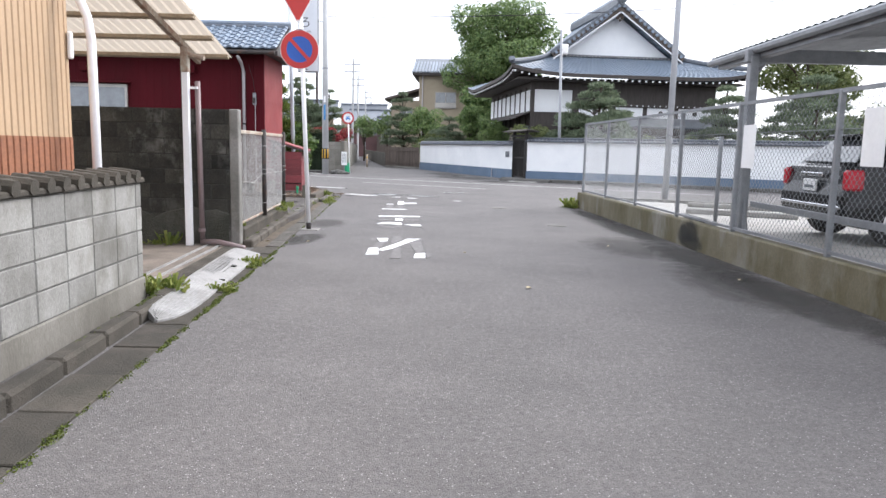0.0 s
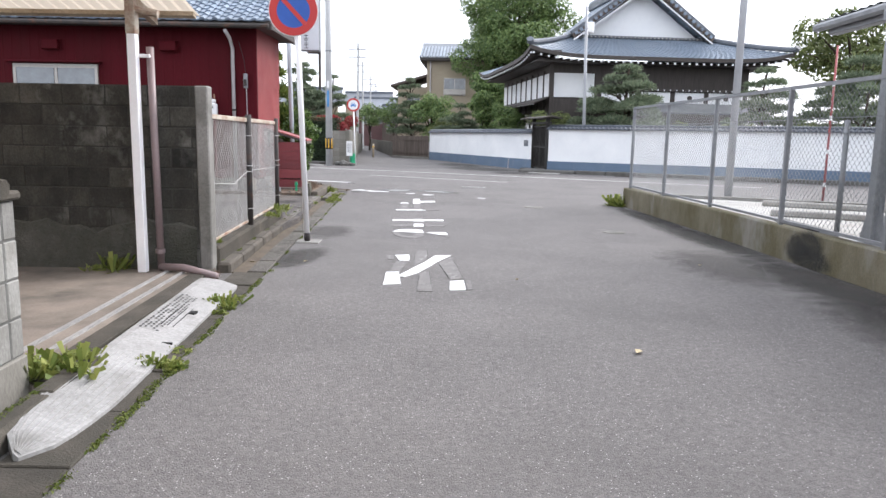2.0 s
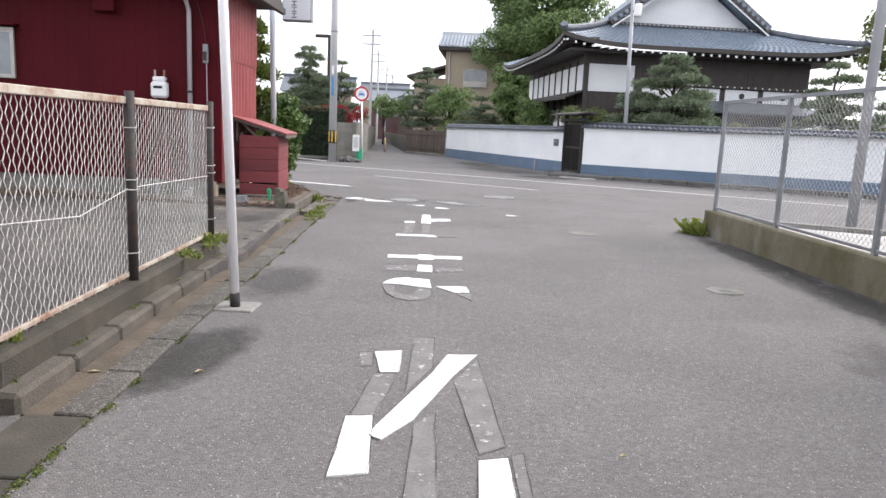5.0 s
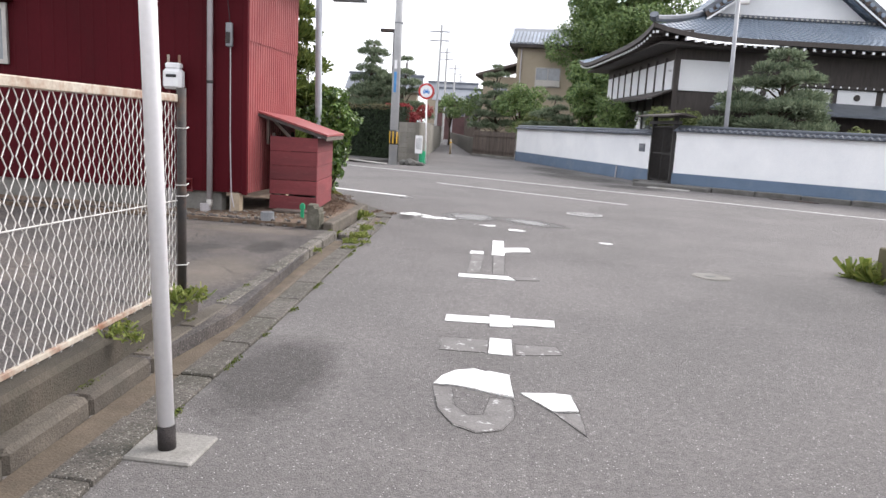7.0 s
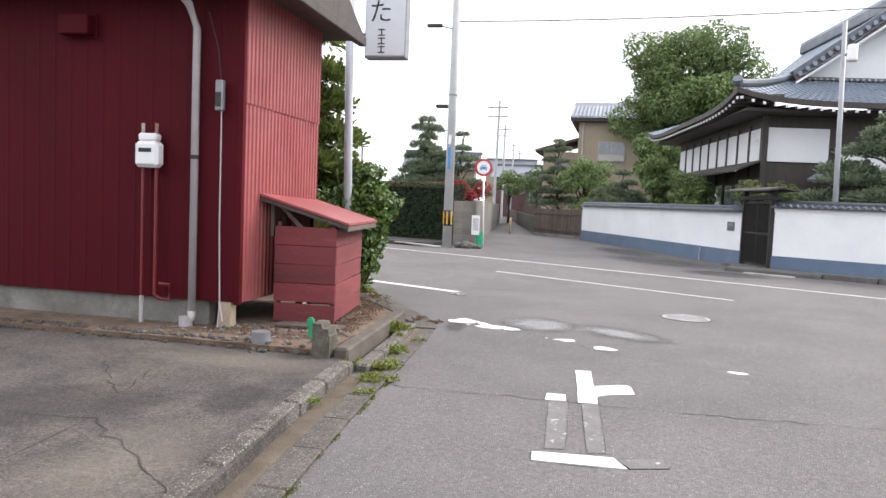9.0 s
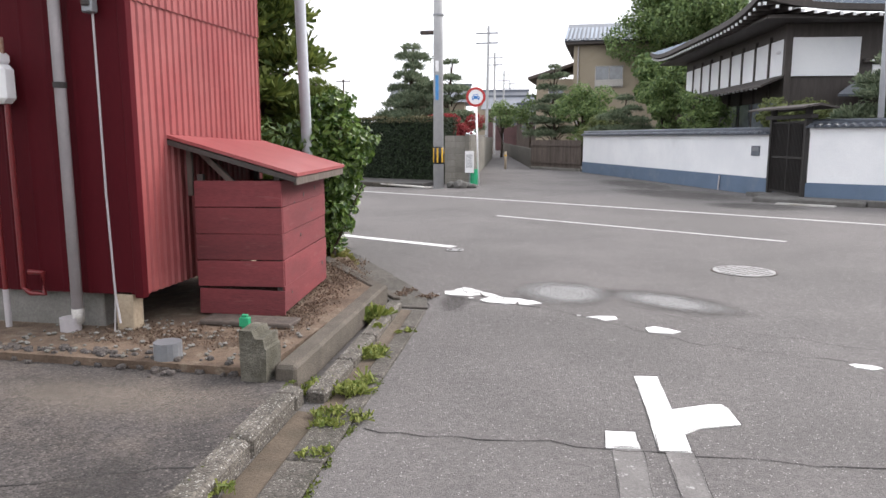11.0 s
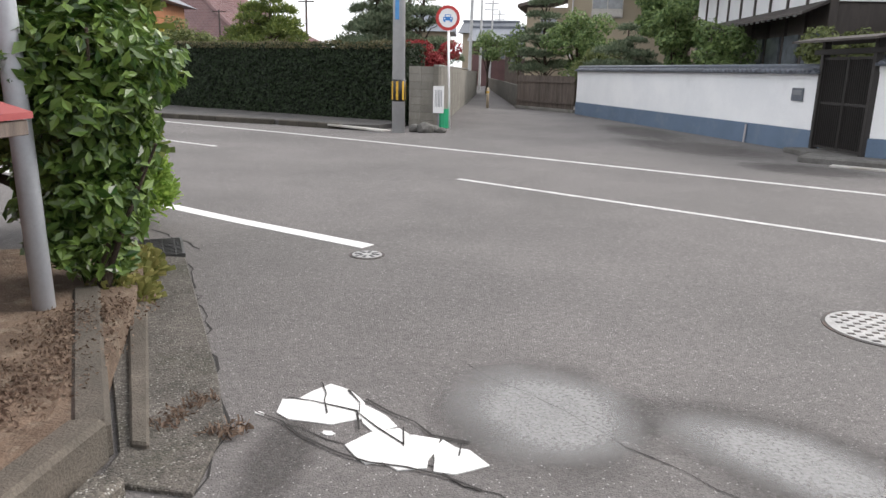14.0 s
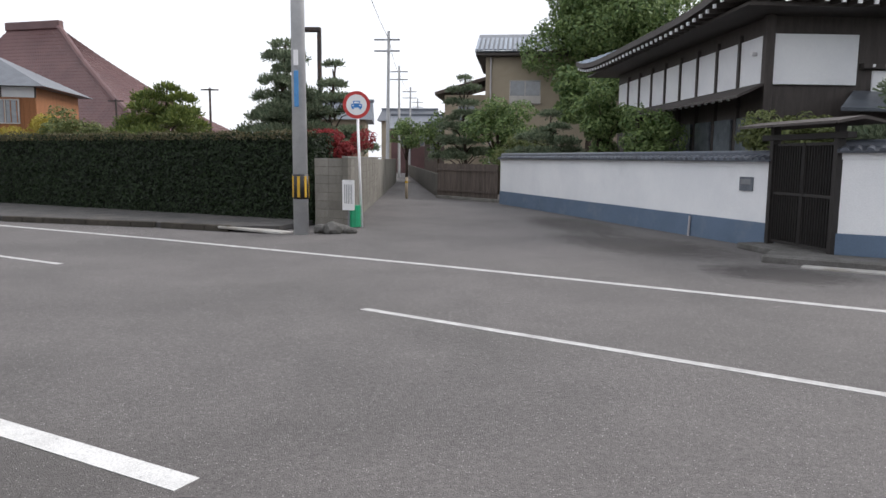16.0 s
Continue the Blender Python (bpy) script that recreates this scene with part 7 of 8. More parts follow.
brown_sheet("roof", big_roof, 55, 34)
brown_sheet("roof", big_side, 36, 34)
part("ridge", box(6.6, 11.5, 5.55, 6.05, 10.15, 10.75, 0.06), M_ROOFRED, big)
for f in (big_roof(1, 0),):
    part("hip", tube([(23.0, 0, 2.65), big_roof(1, 0.35)[:2] + (big_roof(1, 0.35)[2] + 0.15,), big_roof(1, 0.7)[:2] + (big_roof(1, 0.7)[2] + 0.15,), (11.2, 5.8, 10.4)], 0.2, 8), M_ROOFRED, big)
br = thing("wood_clad_house", "two-storey house clad in orange-brown vertical boards", "house", pose(-32.5, 49.5, 0, 0, 0, 14))
part("wall", box(0, 10.2, 0, 6, 0, 4.6), M_WOODSIDING, br)
for k in range(40):
    part("batten", box(k * 0.26, k * 0.26 + 0.04, -0.03, 0.0, 0, 4.12), M_WOODSIDING, br)
part("white_band", box(0, 10.2, -0.01, 0.0, 4.14, 4.6), M_PLASTER, br)
for k in range(8):
    part("stud", box(k * 1.45, k * 1.45 + 0.08, -0.03, -0.01, 4.14, 4.6), M_DARKWOOD, br)
window(br, 8.9, 3.0, 1.1, 1.0)
roof_b = hip_roof(br, -0.6, 10.8, -0.7, 6.7, 4.6, 1.9, M_TILE_RIDGE)

for x, y, w2, d, h, a, wall, roofm, label in (
        (-12.6, 96, 5, 8, 4.6, 0, M_ROOFRED, M_TILE_RIDGE, "small distant house with red-brown walls and tiled roof"),
        (-15.5, 108, 6, 8, 6.0, 0, M_BEIGE, M_TILE_DARK, "distant two-storey beige house with dark roof"),
        (-17.5, 74, 6, 7, 4.4, 8, M_BEIGE, M_TILE_DARK, "distant low beige-walled house with dark roof"),
        (-7.6, 118, 5, 8, 5.6, 0, M_BEIGE, M_TILE_RIDGE, "distant beige house with grey roof"),
        (-8.5, 90, 3.5, 6, 3.4, -6, M_GREYWOOD, M_TILE_DARK, "distant low weathered wooden outbuilding"),
        (-13.8, 134, 8, 8, 6.4, 0, M_BEIGE, M_TILE_DARK, "distant beige house closing the alley view"),
        ):
    hs = thing("distant_house", label, "house", pose(x, y, 0, 0, 0, a), group="distant houses")
    part("wall", box(0, w2, 0, d, 0, h), wall, hs)
    hip_roof(hs, -0.5, w2 + 0.5, -0.6, d + 0.6, h, 1.6, roofm, True)
    for k in range(2):
        window(hs, w2 * (0.3 + 0.4 * k), h * 0.62, 0.9, 0.9)

for x, y, h, r, lean in ((-7.7, 60, 8.4, 0.11, 0.1), (-9.4, 78, 8.8, 0.12, 0.0), (-10.2, 92, 8.5, 0.12, 0.1), (-11.5, 112, 9.0, 0.13, 0.0)):
    u = thing("utility_pole", "slim grey utility pole with crossarms far along the alley", "utility pole", pose(x, y, 0), group="alley poles")
    part("shaft", tube([(0, 0, 0), (lean, 0, h)], r, 10, None, r * 0.7), M_POLE, u)
    for z in (h - 0.5, h - 1.1):
        part("crossarm", box(-0.7, 0.7, -0.04, 0.04, z, z + 0.08), M_GALV, u)
sl = thing("street_lamp", "dark street lamp post behind the hedge", "street lamp", pose(-8.3, 47.0, 0))
part("post", box(-0.07, 0.07, -0.07, 0.07, 0, 6.3, 0.01), M_RUSTDARK, sl)
part("head", box(-0.75, 0.05, -0.12, 0.12, 6.15, 6.32, 0.03), M_RUSTDARK, sl)
for x, y, h in ((-14.5, 52, 4.6), (-21.0, 56, 4.4)):
    g = thing("garden_lamp", "thin lamp post with double arm beyond the hedge", "street lamp", pose(x, y, 0), group="garden lamps")
    part("post", tube([(0, 0, 0), (0, 0, h)], 0.05, 8), M_RUSTDARK, g)
    part("arm", box(-0.4, 0.4, -0.03, 0.03, h - 0.12, h - 0.06), M_RUSTDARK, g)
lpole = thing("utility_pole", "weathered wooden pole by the hedge end", "utility pole", pose(-17.15, 39.8, 0))
part("shaft", tube([(0, 0, 0), (0, 0, 8)], 0.13, 12), M_GREYWOOD, lpole)


def cable(points, r=0.012):
    c = thing("overhead_cable", "thin dark overhead cable", "cable", group="cables")
    (a, b, sag) = points
    a, b = Vector(a), Vector(b)
    pts = [a.lerp(b, f / 14) - Vector((0, 0, sag * 4 * (f / 14) * (1 - f / 14))) for f in range(15)]
    part("wire", tube(pts, r, 5), M_BLACK, c)


cable(((-5.7, 34.4, 7.25), (26, 40, 10.6), 0.5), 0.02)
cable(((-7.6, 60, 8.0), (-5.7, 34.4, 9.0), 0.5))
cable(((-5.7, 34.4, 9.3), (-17.15, 39.8, 7.8), 0.3))
cable(((-7.6, 60, 8.0), (-9.4, 78, 8.2), 0.3))
cable(((-9.4, 78, 8.3), (-10.2, 92, 8.0), 0.3))
cable(((5.4, 16.75, 7.4), (26, 25, 8.5), 0.4))
car2 = thing("distant_car", "small red car far along the alley", "car", pose(-11.0, 104, 0, 0, 0, 95))
part("body", prism([(-1.6, -0.7), (1.6, -0.7), (1.6, 0.7), (-1.6, 0.7)], 0.25, 0.85, bevel=0.15), M_SIGNRED, car2)
part("cabin", prism([(-1.3, -0.62), (0.7, -0.62), (0.7, 0.62), (-1.3, 0.62)], 0.85, 1.5, bevel=0.2), M_GLASS, car2)
for x in (-1.0, 1.0):
    for s in (-1, 1):
        part("wheel", tube([(x, s * 0.6, 0.28), (x, s * 0.72, 0.28)], 0.28, 14), M_BLACK, car2)

# ---- trees, hedges and weeds ----
def limb(parent, pts, r, r1, name="limb"):
    part(name, tube(pts, r, 8, None, r1), M_BARK, parent, smooth=True)


def broad_tree(name, label, x, y, h, r, blobs, count, size, leaf, seed, trunk_top=0.5):
    """Trunk, forking limbs to each mass of leaves, and the leaves."""
    t = thing(name, label, "tree", pose(x, y, 0))
    top = (0.05 * h * 0.1, 0, h * trunk_top)
    limb(t, [(0, 0, -0.05), (0.03, 0.02, h * trunk_top * 0.5), top], r, r * 0.6, "trunk")
    for b in blobs:
        c = Vector(b[:3])
        mid = Vector(top).lerp(c, 0.5) + Vector((0, 0, 0.1 * h * 0.3))
        limb(t, [Vector(top) - Vector((0, 0, h * 0.08)), mid, c], r * 0.4, r * 0.1)
    part("crown", leaves("crown", blobs, count, size, leaf, seed), None, t)
    return t


def scatter_blobs(seed, n, cx, cy, cz, rx, ry, rz, s0, s1):
    """Uneven leaf masses filling an ellipsoid."""
    rng = random.Random(seed)
    out = []
    while len(out) < n:
        u = Vector((rng.uniform(-1, 1), rng.uniform(-1, 1), rng.uniform(-1, 1)))
        if 0.25 < u.length < 1:
            s = rng.uniform(s0, s1)
            out.append((cx + u.x * rx, cy + u.y * ry, cz + u.z * rz, s, s, s * rng.uniform(0.55, 0.85)))
    return out


def cloud_pine(name, label, x, y, h, pads, count, size, leaf, seed, r=0.1, lean=0.2):
    """Garden pine: bent trunk with flat needle pads on long limbs."""
    t = thing(name, label, "tree", pose(x, y, 0))
    trunk = [(0, 0, -0.05), (lean * 0.5, 0.05, h * 0.3), (-lean * 0.3, -0.05, h * 0.6), (lean * 0.2, 0, h * 0.97)]
    limb(t, trunk, r, r * 0.35, "trunk")
    for px, py, pz, *_ in pads:
        f = min(0.95, max(0.1, (pz - 0.12 * h) / h))
        limb(t, [(lean * 0.1, 0, f * h), (px * 0.55, py * 0.55, pz - 0.15), (px, py, pz - 0.08)], r * 0.35, r * 0.12)
    part("crown", needles("crown", pads, count, size, leaf, seed), None, t)
    return t


def pads_of(seed, tiers, spread, z0, z1, size, flat=0.32):
    """Pads in tiers, widest below."""
    rng = random.Random(seed)
    out = []
    for i in range(tiers):
        f = i / max(1, tiers - 1)
        z, R = lerp(z0, z1, f), spread * (1 - 0.75 * f)
        k = max(1, int(round(4 * (1 - f) + 1)))
        a0 = rng.uniform(0, 6)
        for j in range(k):
            a = a0 + j * math.tau / k + rng.uniform(-0.4, 0.4)
            d = R * rng.uniform(0.55, 1.0) if k > 1 else 0.05
            s = size * rng.uniform(0.75, 1.2) * (1 - 0.35 * f)
            out.append((math.cos(a) * d, math.sin(a) * d, z + rng.uniform(-0.12, 0.12), s, s, s * flat))
    return out


# behind the temple-like house
broad_tree("camphor_tree", "great dark green spreading broadleaf tree behind the houses", 4.2, 61, 13.0, 0.45, scatter_blobs(3, 46, 0.2, 0, 9.6, 4.3, 2.6, 3.5, 1.1, 1.9), 60000, 0.2, L_BROAD, 3, 0.55)
broad_tree("camphor_tree", "dark green broadleaf tree beside the beige house", 2.9, 57.0, 6.4, 0.2, scatter_blobs(4, 18, 0, 0, 4.7, 1.5, 1.2, 1.6, 0.6, 0.95), 9000, 0.24, L_BROAD, 4, 0.6)
# garden behind the white wall
cloud_pine("garden_pine", "clipped garden pine with layered grey-green pads", 7.0, 33.2, 4.5, pads_of(11, 6, 1.75, 2.0, 4.3, 0.72), 9000, 0.15, L_PINE, 11, 0.12)
cloud_pine("garden_pine", "small clipped garden pine with sparse pads", 12.6, 33.0, 4.4, pads_of(12, 5, 1.3, 2.2, 4.2, 0.55), 5000, 0.15, L_PINE, 12, 0.09, 0.5)
cloud_pine("garden_pine", "low clipped garden pine beside the house", 15.5, 30.5, 3.4, pads_of(13, 4, 1.7, 1.8, 3.3, 0.6), 5000, 0.15, L_PINE, 13)
broad_tree("garden_shrub", "bushy bright green garden tree over the white wall", 1.55, 43.0, 4.0, 0.09, scatter_blobs(21, 14, 0, 0, 2.75, 0.75, 0.7, 1.25, 0.38, 0.65), 6500, 0.12, L_BROAD, 21, 0.45)
broad_tree("garden_shrub", "leafy green shrub behind the white wall", 2.6, 41.0, 3.2, 0.07, scatter_blobs(22, 12, 0, 0, 2.1, 0.9, 0.8, 0.7, 0.35, 0.6), 5000, 0.11, L_BROAD, 22, 0.4)
broad_tree("garden_shrub", "fine-leaved maple shrub beside the gate", 4.3, 35.3, 2.9, 0.05, scatter_blobs(23, 12, 0, 0, 2.15, 0.85, 0.5, 0.5, 0.28, 0.45), 4500, 0.09, L_OLIVE, 23, 0.5)
cloud_pine("garden_pine", "spreading pine pads over the wall end", 0.2, 46.5, 3.2, pads_of(24, 4, 1.1, 1.8, 3.0, 0.5), 4500, 0.14, L_PINE, 24, 0.07)
broad_tree("garden_shrub", "dark green bushes before the beige house", -1.6, 52.0, 4.6, 0.1, scatter_blobs(25, 18, 0, 0, 2.9, 1.4, 1.0, 1.6, 0.5, 0.85), 8000, 0.14, L_BROAD, 25, 0.4)
cloud_pine("garden_pine", "tall pine by the alley before the beige house", -3.2, 54.0, 5.4, pads_of(26, 7, 1.2, 1.7, 5.2, 0.55), 6500, 0.16, L_PINE, 26, 0.1)
broad_tree("garden_shrub", "olive green clipped shrub above the boards", -0.6, 49.0, 2.8, 0.06, scatter_blobs(27, 10, 0, 0, 1.9, 1.0, 0.7, 0.55, 0.35, 0.55), 3500, 0.11, L_OLIVE, 27, 0.4)
for x, y, sd in ((5.8, 33.6, 28), (8.8, 32.0, 29), (11.2, 31.2, 30), (14.0, 31.5, 31)):
    broad_tree("garden_shrub", "low rounded green shrub behind the white wall", x, y, 2.4, 0.05, scatter_blobs(sd, 7, 0, 0, 1.65, 0.8, 0.5, 0.35, 0.3, 0.45), 2200, 0.10, L_OLIVE, sd, 0.4)
# trees right of the house
broad_tree("oak_tree", "autumn-tinged green tree beyond the car park", 18.9, 38.0, 8.6, 0.25, scatter_blobs(41, 16, 0, 0, 6.0, 2.6, 2.0, 2.1, 0.8, 1.3), 8000, 0.22, L_OLIVE, 41, 0.5)
broad_tree("oak_tree", "olive green tree beyond the car park", 25.0, 34.5, 7.0, 0.22, scatter_blobs(42, 14, 0, 0, 4.8, 2.4, 1.8, 2.0, 0.8, 1.2), 6500, 0.22, L_OLIVE, 42, 0.5)
cloud_pine("garden_pine", "broad layered pine beyond the car park", 17.4, 34.5, 5.0, pads_of(43, 6, 2.5, 1.8, 4.7, 0.95), 9000, 0.17, L_PINE, 43)
cloud_pine("garden_pine", "layered pine behind the white wall", 21.0, 31.5, 5.0, pads_of(44, 6, 2.4, 1.8, 4.7, 0.95), 8000, 0.17, L_PINEBRIGHT, 44)
broad_tree("maple_tree", "red-tinged maple beyond the car park", 24.5, 27.0, 5.0, 0.12, scatter_blobs(45, 9, 0, 0, 3.6, 1.6, 1.2, 0.8, 0.5, 0.8), 3500, 0.16, L_RED, 45, 0.5)
broad_tree("oak_tree", "green tree with yellowing leaves beyond the car park", 27.5, 30.0, 6.5, 0.2, scatter_blobs(46, 12, 0, 0, 4.2, 2.2, 1.8, 1.8, 0.8, 1.1), 5000, 0.22, L_BROAD, 46, 0.5)

broad_tree("garden_shrub", "olive clipped trees behind the white wall", 19.2, 33.0, 3.8, 0.08, scatter_blobs(47, 14, 0, 0, 2.4, 2.2, 0.9, 0.9, 0.5, 0.8), 5000, 0.15, L_OLIVE, 47, 0.4)
broad_tree("garden_shrub", "green clipped trees behind the white wall", 24.0, 29.8, 4.2, 0.08, scatter_blobs(48, 14, 0, 0, 2.6, 2.2, 0.9, 1.1, 0.5, 0.8), 5000, 0.15, L_BROAD, 48, 0.4)

# beside and behind the red house
cloud_pine("black_pine", "tall shaggy pine with bright tufted needles behind the red house", -5.6, 22.35, 4.7, pads_of(51, 8, 0.8, 0.8, 4.5, 0.42, 0.65), 9000, 0.17, L_PINEBRIGHT, 51, 0.13, 0.3)
broad_tree("garden_shrub", "dark bushy shrub behind the red house", -6.0, 21.7, 2.0, 0.05, scatter_blobs(52, 9, 0, 0, 1.2, 0.6, 0.6, 0.8, 0.35, 0.5), 4000, 0.09, L_BROAD, 52, 0.3)
cam_bush = thing("camellia_bush", "dense glossy camellia bush at the road corner", "bush", pose(-4.29, 21.27, 0))
limb(cam_bush, [(0, 0, 0), (0.03, 0, 0.8), (0, 0, 1.5)], 0.05, 0.02, "trunk")
for k in range(7):
    a = k * 0.9
    limb(cam_bush, [(0, 0, 0.15 + 0.05 * k), (math.cos(a) * 0.2, math.sin(a) * 0.2, 0.6 + 0.08 * k), (math.cos(a) * 0.4, math.sin(a) * 0.4, 1.0 + 0.1 * k)], 0.02, 0.008)
part("crown", leaves("crown", scatter_blobs(53, 40, 0.0, 0, 1.38, 0.345, 0.345, 0.58, 0.15, 0.28) + scatter_blobs(55, 24, -0.10, 0, 0.66, 0.26, 0.28, 0.40, 0.14, 0.24), 15000, 0.088, L_CAMELLIA, 53, 0.45, 0.5), None, cam_bush)
cf = thing("small_conifer", "small feathery bright green conifer at the kerb", "bush", pose(-5.46, 23.38, 0))
limb(cf, [(0, 0, 0), (0, 0, 0.9)], 0.03, 0.01, "trunk")
part("crown", needles("crown", [(0, 0, 0.26, 0.31, 0.31, 0.24), (0.03, 0.02, 0.45, 0.26, 0.26, 0.24), (0, 0, 0.6, 0.15, 0.15, 0.18)], 6000, 0.075, L_CONIFER, 54), None, cf)


# ---- clipped hedge ----
def hedge(x0, y0, x1, y1, h, d, count, seed):
    m, length = along((x0, y0, 0.05), (x1, y1, 0))
    hg = thing("hedge", "long clipped dark green hedge with browning top", "hedge", m)
    # Near-black solid block stands for the shade deep among the leaves.
    part("twig_core", box(0.12, length - 0.12, 0.14, d - 0.14, 0, h - 0.12), M_HEDGESHADE, hg)
    rng = np.random.default_rng(seed)

    def sheet(n, place, nrm, leaf, size, nm):
        c = place(rng.random(n), rng.random(n), rng.normal(size=n) * 0.035)
        v = np.tile(np.array(nrm, float), (n, 1)) + rng.normal(size=(n, 3)) * 0.55
        v /= np.linalg.norm(v, axis=1)[:, None]
        t = rng.normal(size=(n, 3))
        t -= v * (t * v).sum(1)[:, None]
        t /= np.linalg.norm(t, axis=1)[:, None]
        s = np.cross(v, t)
        L = size * (0.6 + 0.8 * rng.random(n))[:, None]
        q = np.stack([c - t * L / 2, c + s * L * 0.3 + v * L * 0.1, c + t * L / 2, c - s * L * 0.3 + v * L * 0.1], 1).reshape(-1, 3)
        return tagged(part(nm, mesh_of(nm, q, np.arange(n * 4).reshape(-1, 4), leaf), None, hg), kind="stuff")

    wave = lambda a: 0.05 * np.sin(a * 3.1) + 0.03 * np.sin(a * 7.7)
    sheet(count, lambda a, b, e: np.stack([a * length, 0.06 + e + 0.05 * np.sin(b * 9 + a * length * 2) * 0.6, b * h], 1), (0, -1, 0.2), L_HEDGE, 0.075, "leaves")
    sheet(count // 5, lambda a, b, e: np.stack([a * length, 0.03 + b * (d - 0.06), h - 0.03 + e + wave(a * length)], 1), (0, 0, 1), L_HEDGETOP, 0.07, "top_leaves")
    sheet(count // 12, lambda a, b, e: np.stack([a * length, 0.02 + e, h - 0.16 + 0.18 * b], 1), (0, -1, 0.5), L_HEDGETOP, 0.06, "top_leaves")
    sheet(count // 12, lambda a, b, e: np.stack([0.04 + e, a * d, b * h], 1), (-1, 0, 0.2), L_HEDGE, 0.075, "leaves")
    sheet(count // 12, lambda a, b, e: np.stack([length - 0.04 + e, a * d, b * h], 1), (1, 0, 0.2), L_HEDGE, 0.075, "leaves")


M_HEDGESHADE = mat("hedge_shade", (0.008, 0.014, 0.006), (0.005, 0.009, 0.004), 0.95, 8, 40, 0.5)
hedge(-18.6, 41.7, -5.95, 36.35, 2.08, 0.9, 26000, 61)

# ---- garden behind the hedge and block wall ----
cloud_pine("garden_pine", "tall dark layered pine behind the hedge", -8.6, 43.5, 5.3, pads_of(62, 9, 1.25, 1.9, 5.1, 0.6, 0.45), 9500, 0.15, L_PINE, 62, 0.1)
cloud_pine("garden_pine", "open layered pine with separate pads behind the wall", -6.9, 43.0, 4.6, pads_of(63, 6, 1.05, 1.9, 4.4, 0.5), 5500, 0.14, L_PINE, 63, 0.08, 0.4)
broad_tree("maple_tree", "deep red autumn maple over the block wall", -6.25, 41.2, 2.7, 0.06, scatter_blobs(64, 13, 0, 0, 1.95, 1.25, 0.6, 0.38, 0.3, 0.42), 6500, 0.085, L_RED, 64, 0.5)
cloud_pine("garden_pine", "rounded bright green pine beyond the hedge", -14.2, 47.0, 4.3, pads_of(65, 5, 1.7, 2.2, 4.1, 0.8, 0.5), 7500, 0.16, L_PINEBRIGHT, 65)
broad_tree("garden_shrub", "olive rounded tree beyond the hedge", -19.2, 49.0, 3.4, 0.09, scatter_blobs(66, 10, 0, 0, 2.6, 1.1, 0.9, 0.7, 0.45, 0.7), 3500, 0.13, L_OLIVE, 66, 0.5)
broad_tree("garden_shrub", "yellow autumn shrub beyond the hedge", -21.3, 49.5, 3.8, 0.08, scatter_blobs(67, 9, 0, 0, 2.6, 0.8, 0.7, 1.0, 0.4, 0.6), 3200, 0.12, L_YELLOW, 67, 0.4)
broad_tree("garden_shrub", "dark trees along the alley", -7.6, 68, 4.2, 0.1, scatter_blobs(68, 9, 0, 0, 2.9, 1.0, 1.4, 1.0, 0.5, 0.8), 2500, 0.16, L_BROAD, 68, 0.4)
broad_tree("garden_shrub", "dark green trees on the alley side", -5.8, 72, 5.0, 0.1, scatter_blobs(69, 10, 0, 0, 3.2, 1.1, 1.8, 1.3, 0.5, 0.9), 3000, 0.17, L_BROAD, 69, 0.4)


# ---- weeds, moss and litter ----
def weed(x, y, z, r, h, count, seed, leaf=L_WEED, size=0.06, label="fresh green weeds growing out of the gutter joint"):
    wd_ = thing("weed", label, "weed", pose(x, y, z), group="weeds")
    rg = random.Random(seed)
    lobes = [(rg.uniform(-1, 1) * r, rg.uniform(-1, 1) * r, h * rg.uniform(0.1, 0.35), r * rg.uniform(0.3, 0.6), r * rg.uniform(0.3, 0.6), h * rg.uniform(0.15, 0.4)) for _ in range(5)]
    part("leaves", leaves("weed_leaves", lobes, count, size * 0.62, leaf, seed, 0.1, 0.4, -0.3), None, wd_)
    tagged(part("tuft", needles("tuft", [(a, b, 0.0, c, d, 0.01) for a, b, _, c, d, _ in lobes], count // 6, h * 0.55, leaf, seed + 1), None, wd_), kind="stuff")
    return wd_


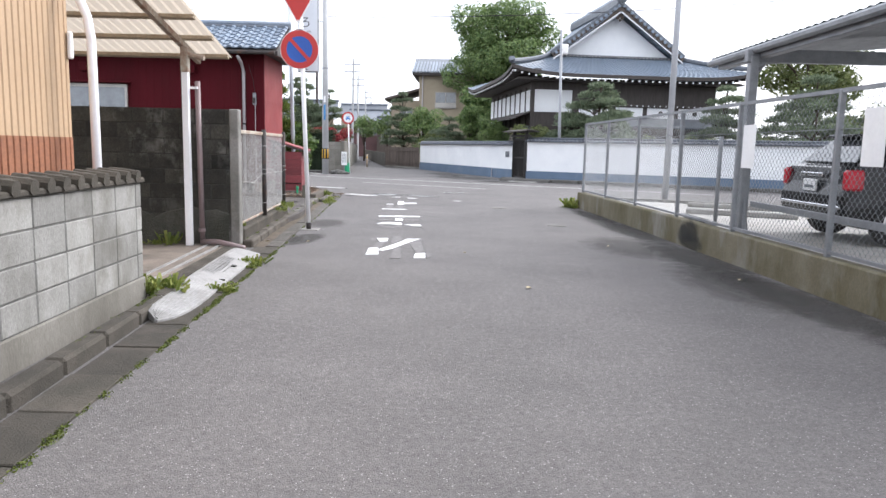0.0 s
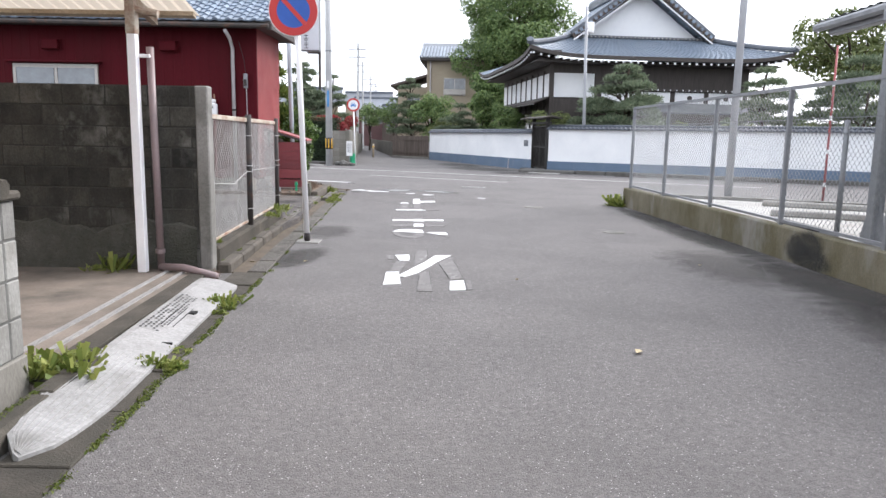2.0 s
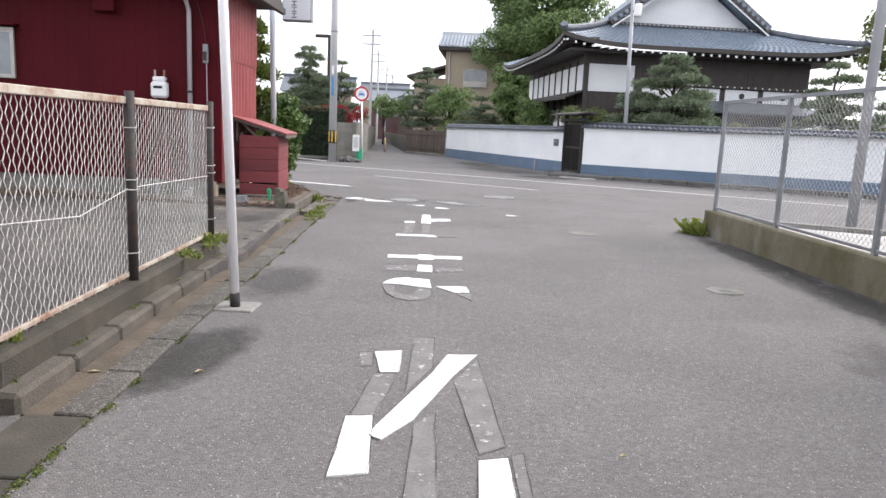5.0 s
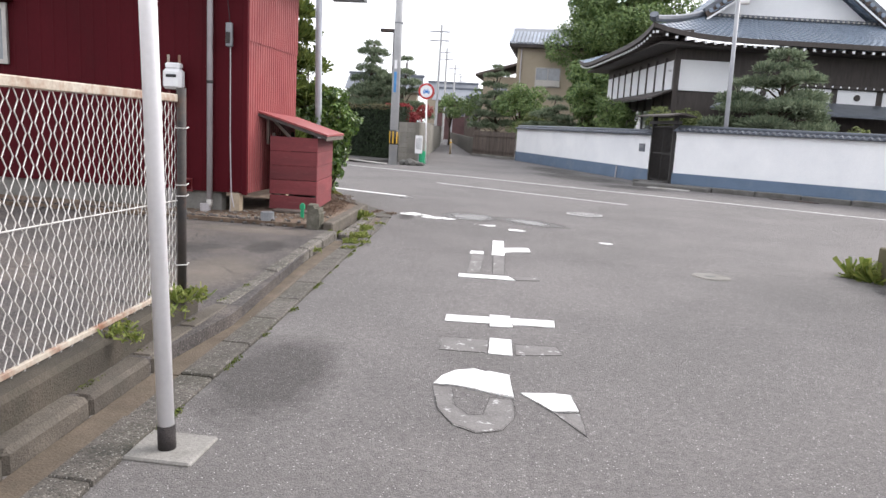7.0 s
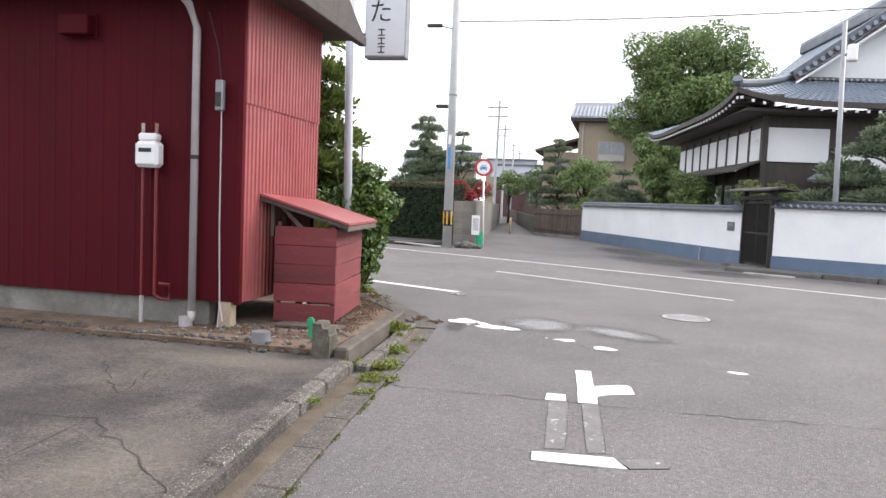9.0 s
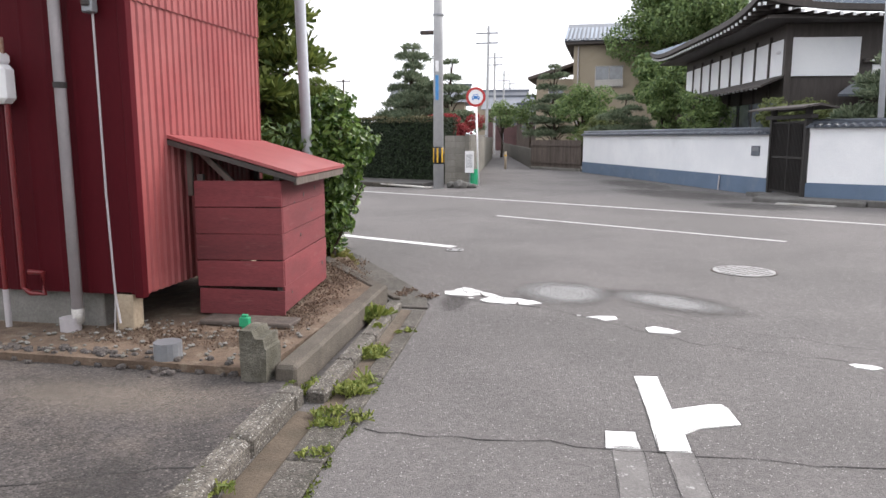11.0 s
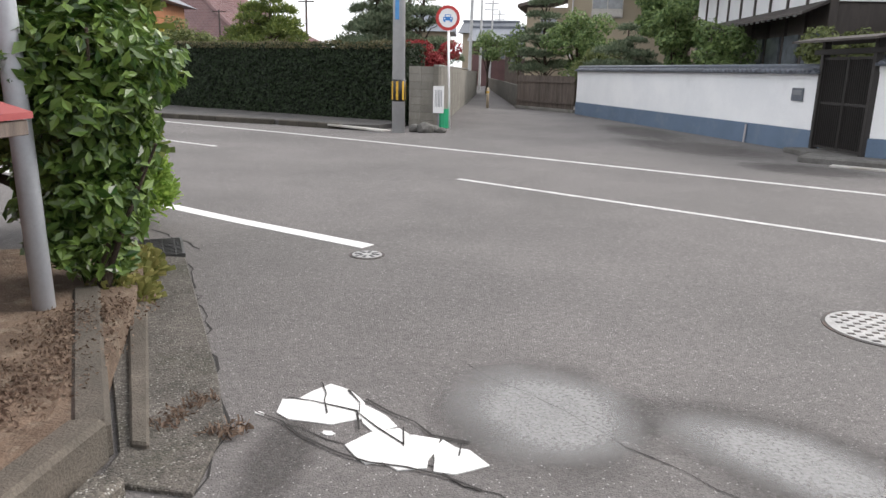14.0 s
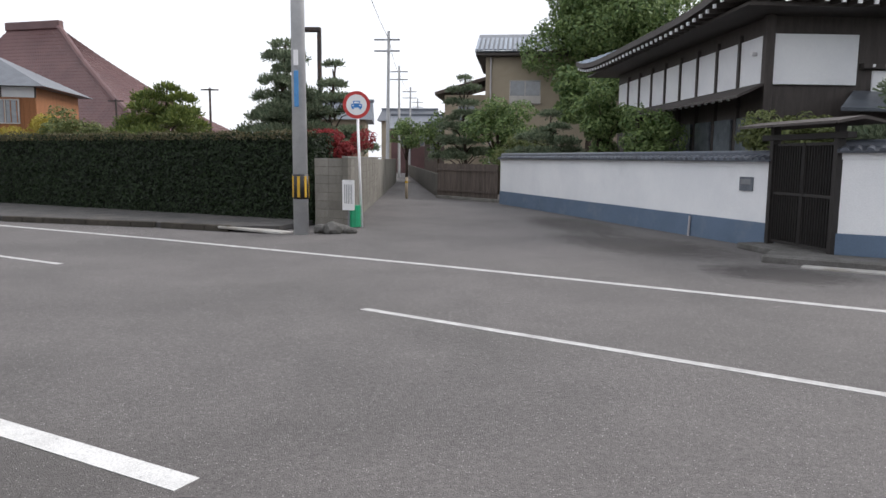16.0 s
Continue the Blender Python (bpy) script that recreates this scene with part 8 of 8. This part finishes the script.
for k, (x, y, z, r, h, c) in enumerate([(-2.47, 6.08, 0.05, 0.17, 0.22, 420), (-2.36, 6.3, 0.04, 0.11, 0.15, 220), (-2.02, 6.35, 0.0, 0.12, 0.13, 260), (-2.04, 6.7, 0.0, 0.07, 0.06, 90), (-2.16, 7.95, 0.0, 0.12, 0.14, 280), (-2.12, 7.7, 0.0, 0.06, 0.06, 80),
                                        (-2.75, 9.6, 0.24, 0.06, 0.10, 70), (-2.78, 12.2, 0.24, 0.10, 0.10, 120), (-2.86, 13.0, 0.24, 0.10, 0.16, 160), (-2.80, 12.7, 0.24, 0.06, 0.08, 70),
                                        (-2.98, 18.2, 0.02, 0.16, 0.09, 520), (-2.90, 17.5, 0.02, 0.19, 0.10, 620), (-3.10, 19.0, 0.04, 0.11, 0.2, 260), (-2.72, 16.95, 0.02, 0.13, 0.07, 300), (-2.82, 18.75, 0.02, 0.05, 0.04, 80), (-2.70, 16.6, 0.02, 0.06, 0.05, 70), (-3.02, 18.7, 0.04, 0.06, 0.1, 90), (-2.95, 16.1, 0.05, 0.06, 0.06, 60),
                                        (-3.55, 9.08, 0.05, 0.10, 0.26, 110), (-3.75, 9.1, 0.05, 0.08, 0.12, 50),
                                        (3.14, 17.2, 0.0, 0.15, 0.36, 340), (3.02, 17.3, 0.0, 0.10, 0.08, 120), (3.28, 17.38, 0.0, 0.1, 0.24, 160),
                                        (-4.35, 21.45, 0.02, 0.12, 0.12, 200), (-4.5, 21.75, 0.02, 0.12, 0.14, 180), (-4.72, 22.1, 0.02, 0.1, 0.1, 100)]):
    weed(x, y, z, r, h, c, 100 + k)
for k, (x, y, r) in enumerate(((-4.40, 21.6, 0.14), (-4.52, 21.85, 0.16), (-4.25, 21.35, 0.12), (-4.62, 22.05, 0.12))):
    gr = thing("grass_tuft", "yellow-green grass at the foot of the camellia", "grass", pose(x, y, 0.02), group="grass tufts", kind="stuff")
    part("blades", needles("grass_blades", [(0, 0, 0.0, r * 0.8, r * 0.8, 0.02)], 420, 0.12, L_GRASSDRY, 180 + k), None, gr)
weed(-3.0, 20.1, 0.015, 0.16, 0.05, 240, 140, L_DRY, 0.05, "rusty brown dead weeds at the gutter corner")
weed(-2.55, 9.05, 0.02, 0.2, 0.06, 120, 141, L_DRY, 0.06, "dry brown weeds beside the drain hose")
moss = thing("moss", "bright moss strips along the gutter joints", "moss", kind="stuff")
rng = np.random.default_rng(77)
mb = []
for k in range(150):
    y = rng.uniform(-0.5, 7.2) if k < 95 else rng.uniform(7.2, 19.3)
    off = 0.0 if rng.random() < 0.62 else 0.45
    if off and 5.8 < y < 9.0:
        off = 0.0
    mb.append((at_y(EDGE, y) - 0.01 - off + rng.normal() * 0.008, y, 0.008 + (0.09 if off else 0), 0.02 + 0.02 * rng.random(), 0.05 + 0.09 * rng.random(), 0.012))
part("moss_tufts", leaves("moss_tufts", mb, 9000, 0.016, L_MOSS, 78, 0.1, 0.6), None, moss)
lit = thing("leaf_litter", "scattered dead leaves and wood chips on the soil bed", "leaf litter", kind="stuff")
part("litter", leaves("litter", [(-3.6, 18.6, 0.155, 0.25, 1.0, 0.012), (-3.75, 19.9, 0.155, 0.3, 0.7, 0.012), (-4.0, 20.7, 0.155, 0.3, 0.5, 0.012), (-4.2, 17.9, 0.155, 0.8, 0.3, 0.01)], 5200, 0.024, L_DRY, 79, 0.05, 0.5), None, lit)
for x, y, s in ((0.87, 6.88, 0.055), (3.25, 7.6, 0.04), (0.3, 9.2, 0.02), (2.4, 10.2, 0.02), (-2.45, 9.9, 0.04), (-1.9, 10.0, 0.03)):
    lf = thing("fallen_leaf", "pale curled fallen leaf on the asphalt", "leaf", pose(x, y, 0.012, 8, 5, x * 70), group="fallen leaves")
    part("blade", mesh_of("blade", [(-s, 0, 0), (0, s * 0.5, 0.01), (s, 0, 0.004), (0, -s * 0.5, 0.01), (0, 0, -0.004)], [(0, 4, 1), (4, 2, 1), (0, 3, 4), (4, 3, 2)], mat("pale_leaf", (0.5, 0.42, 0.28), (0.4, 0.33, 0.2), 0.8)), None, lf)
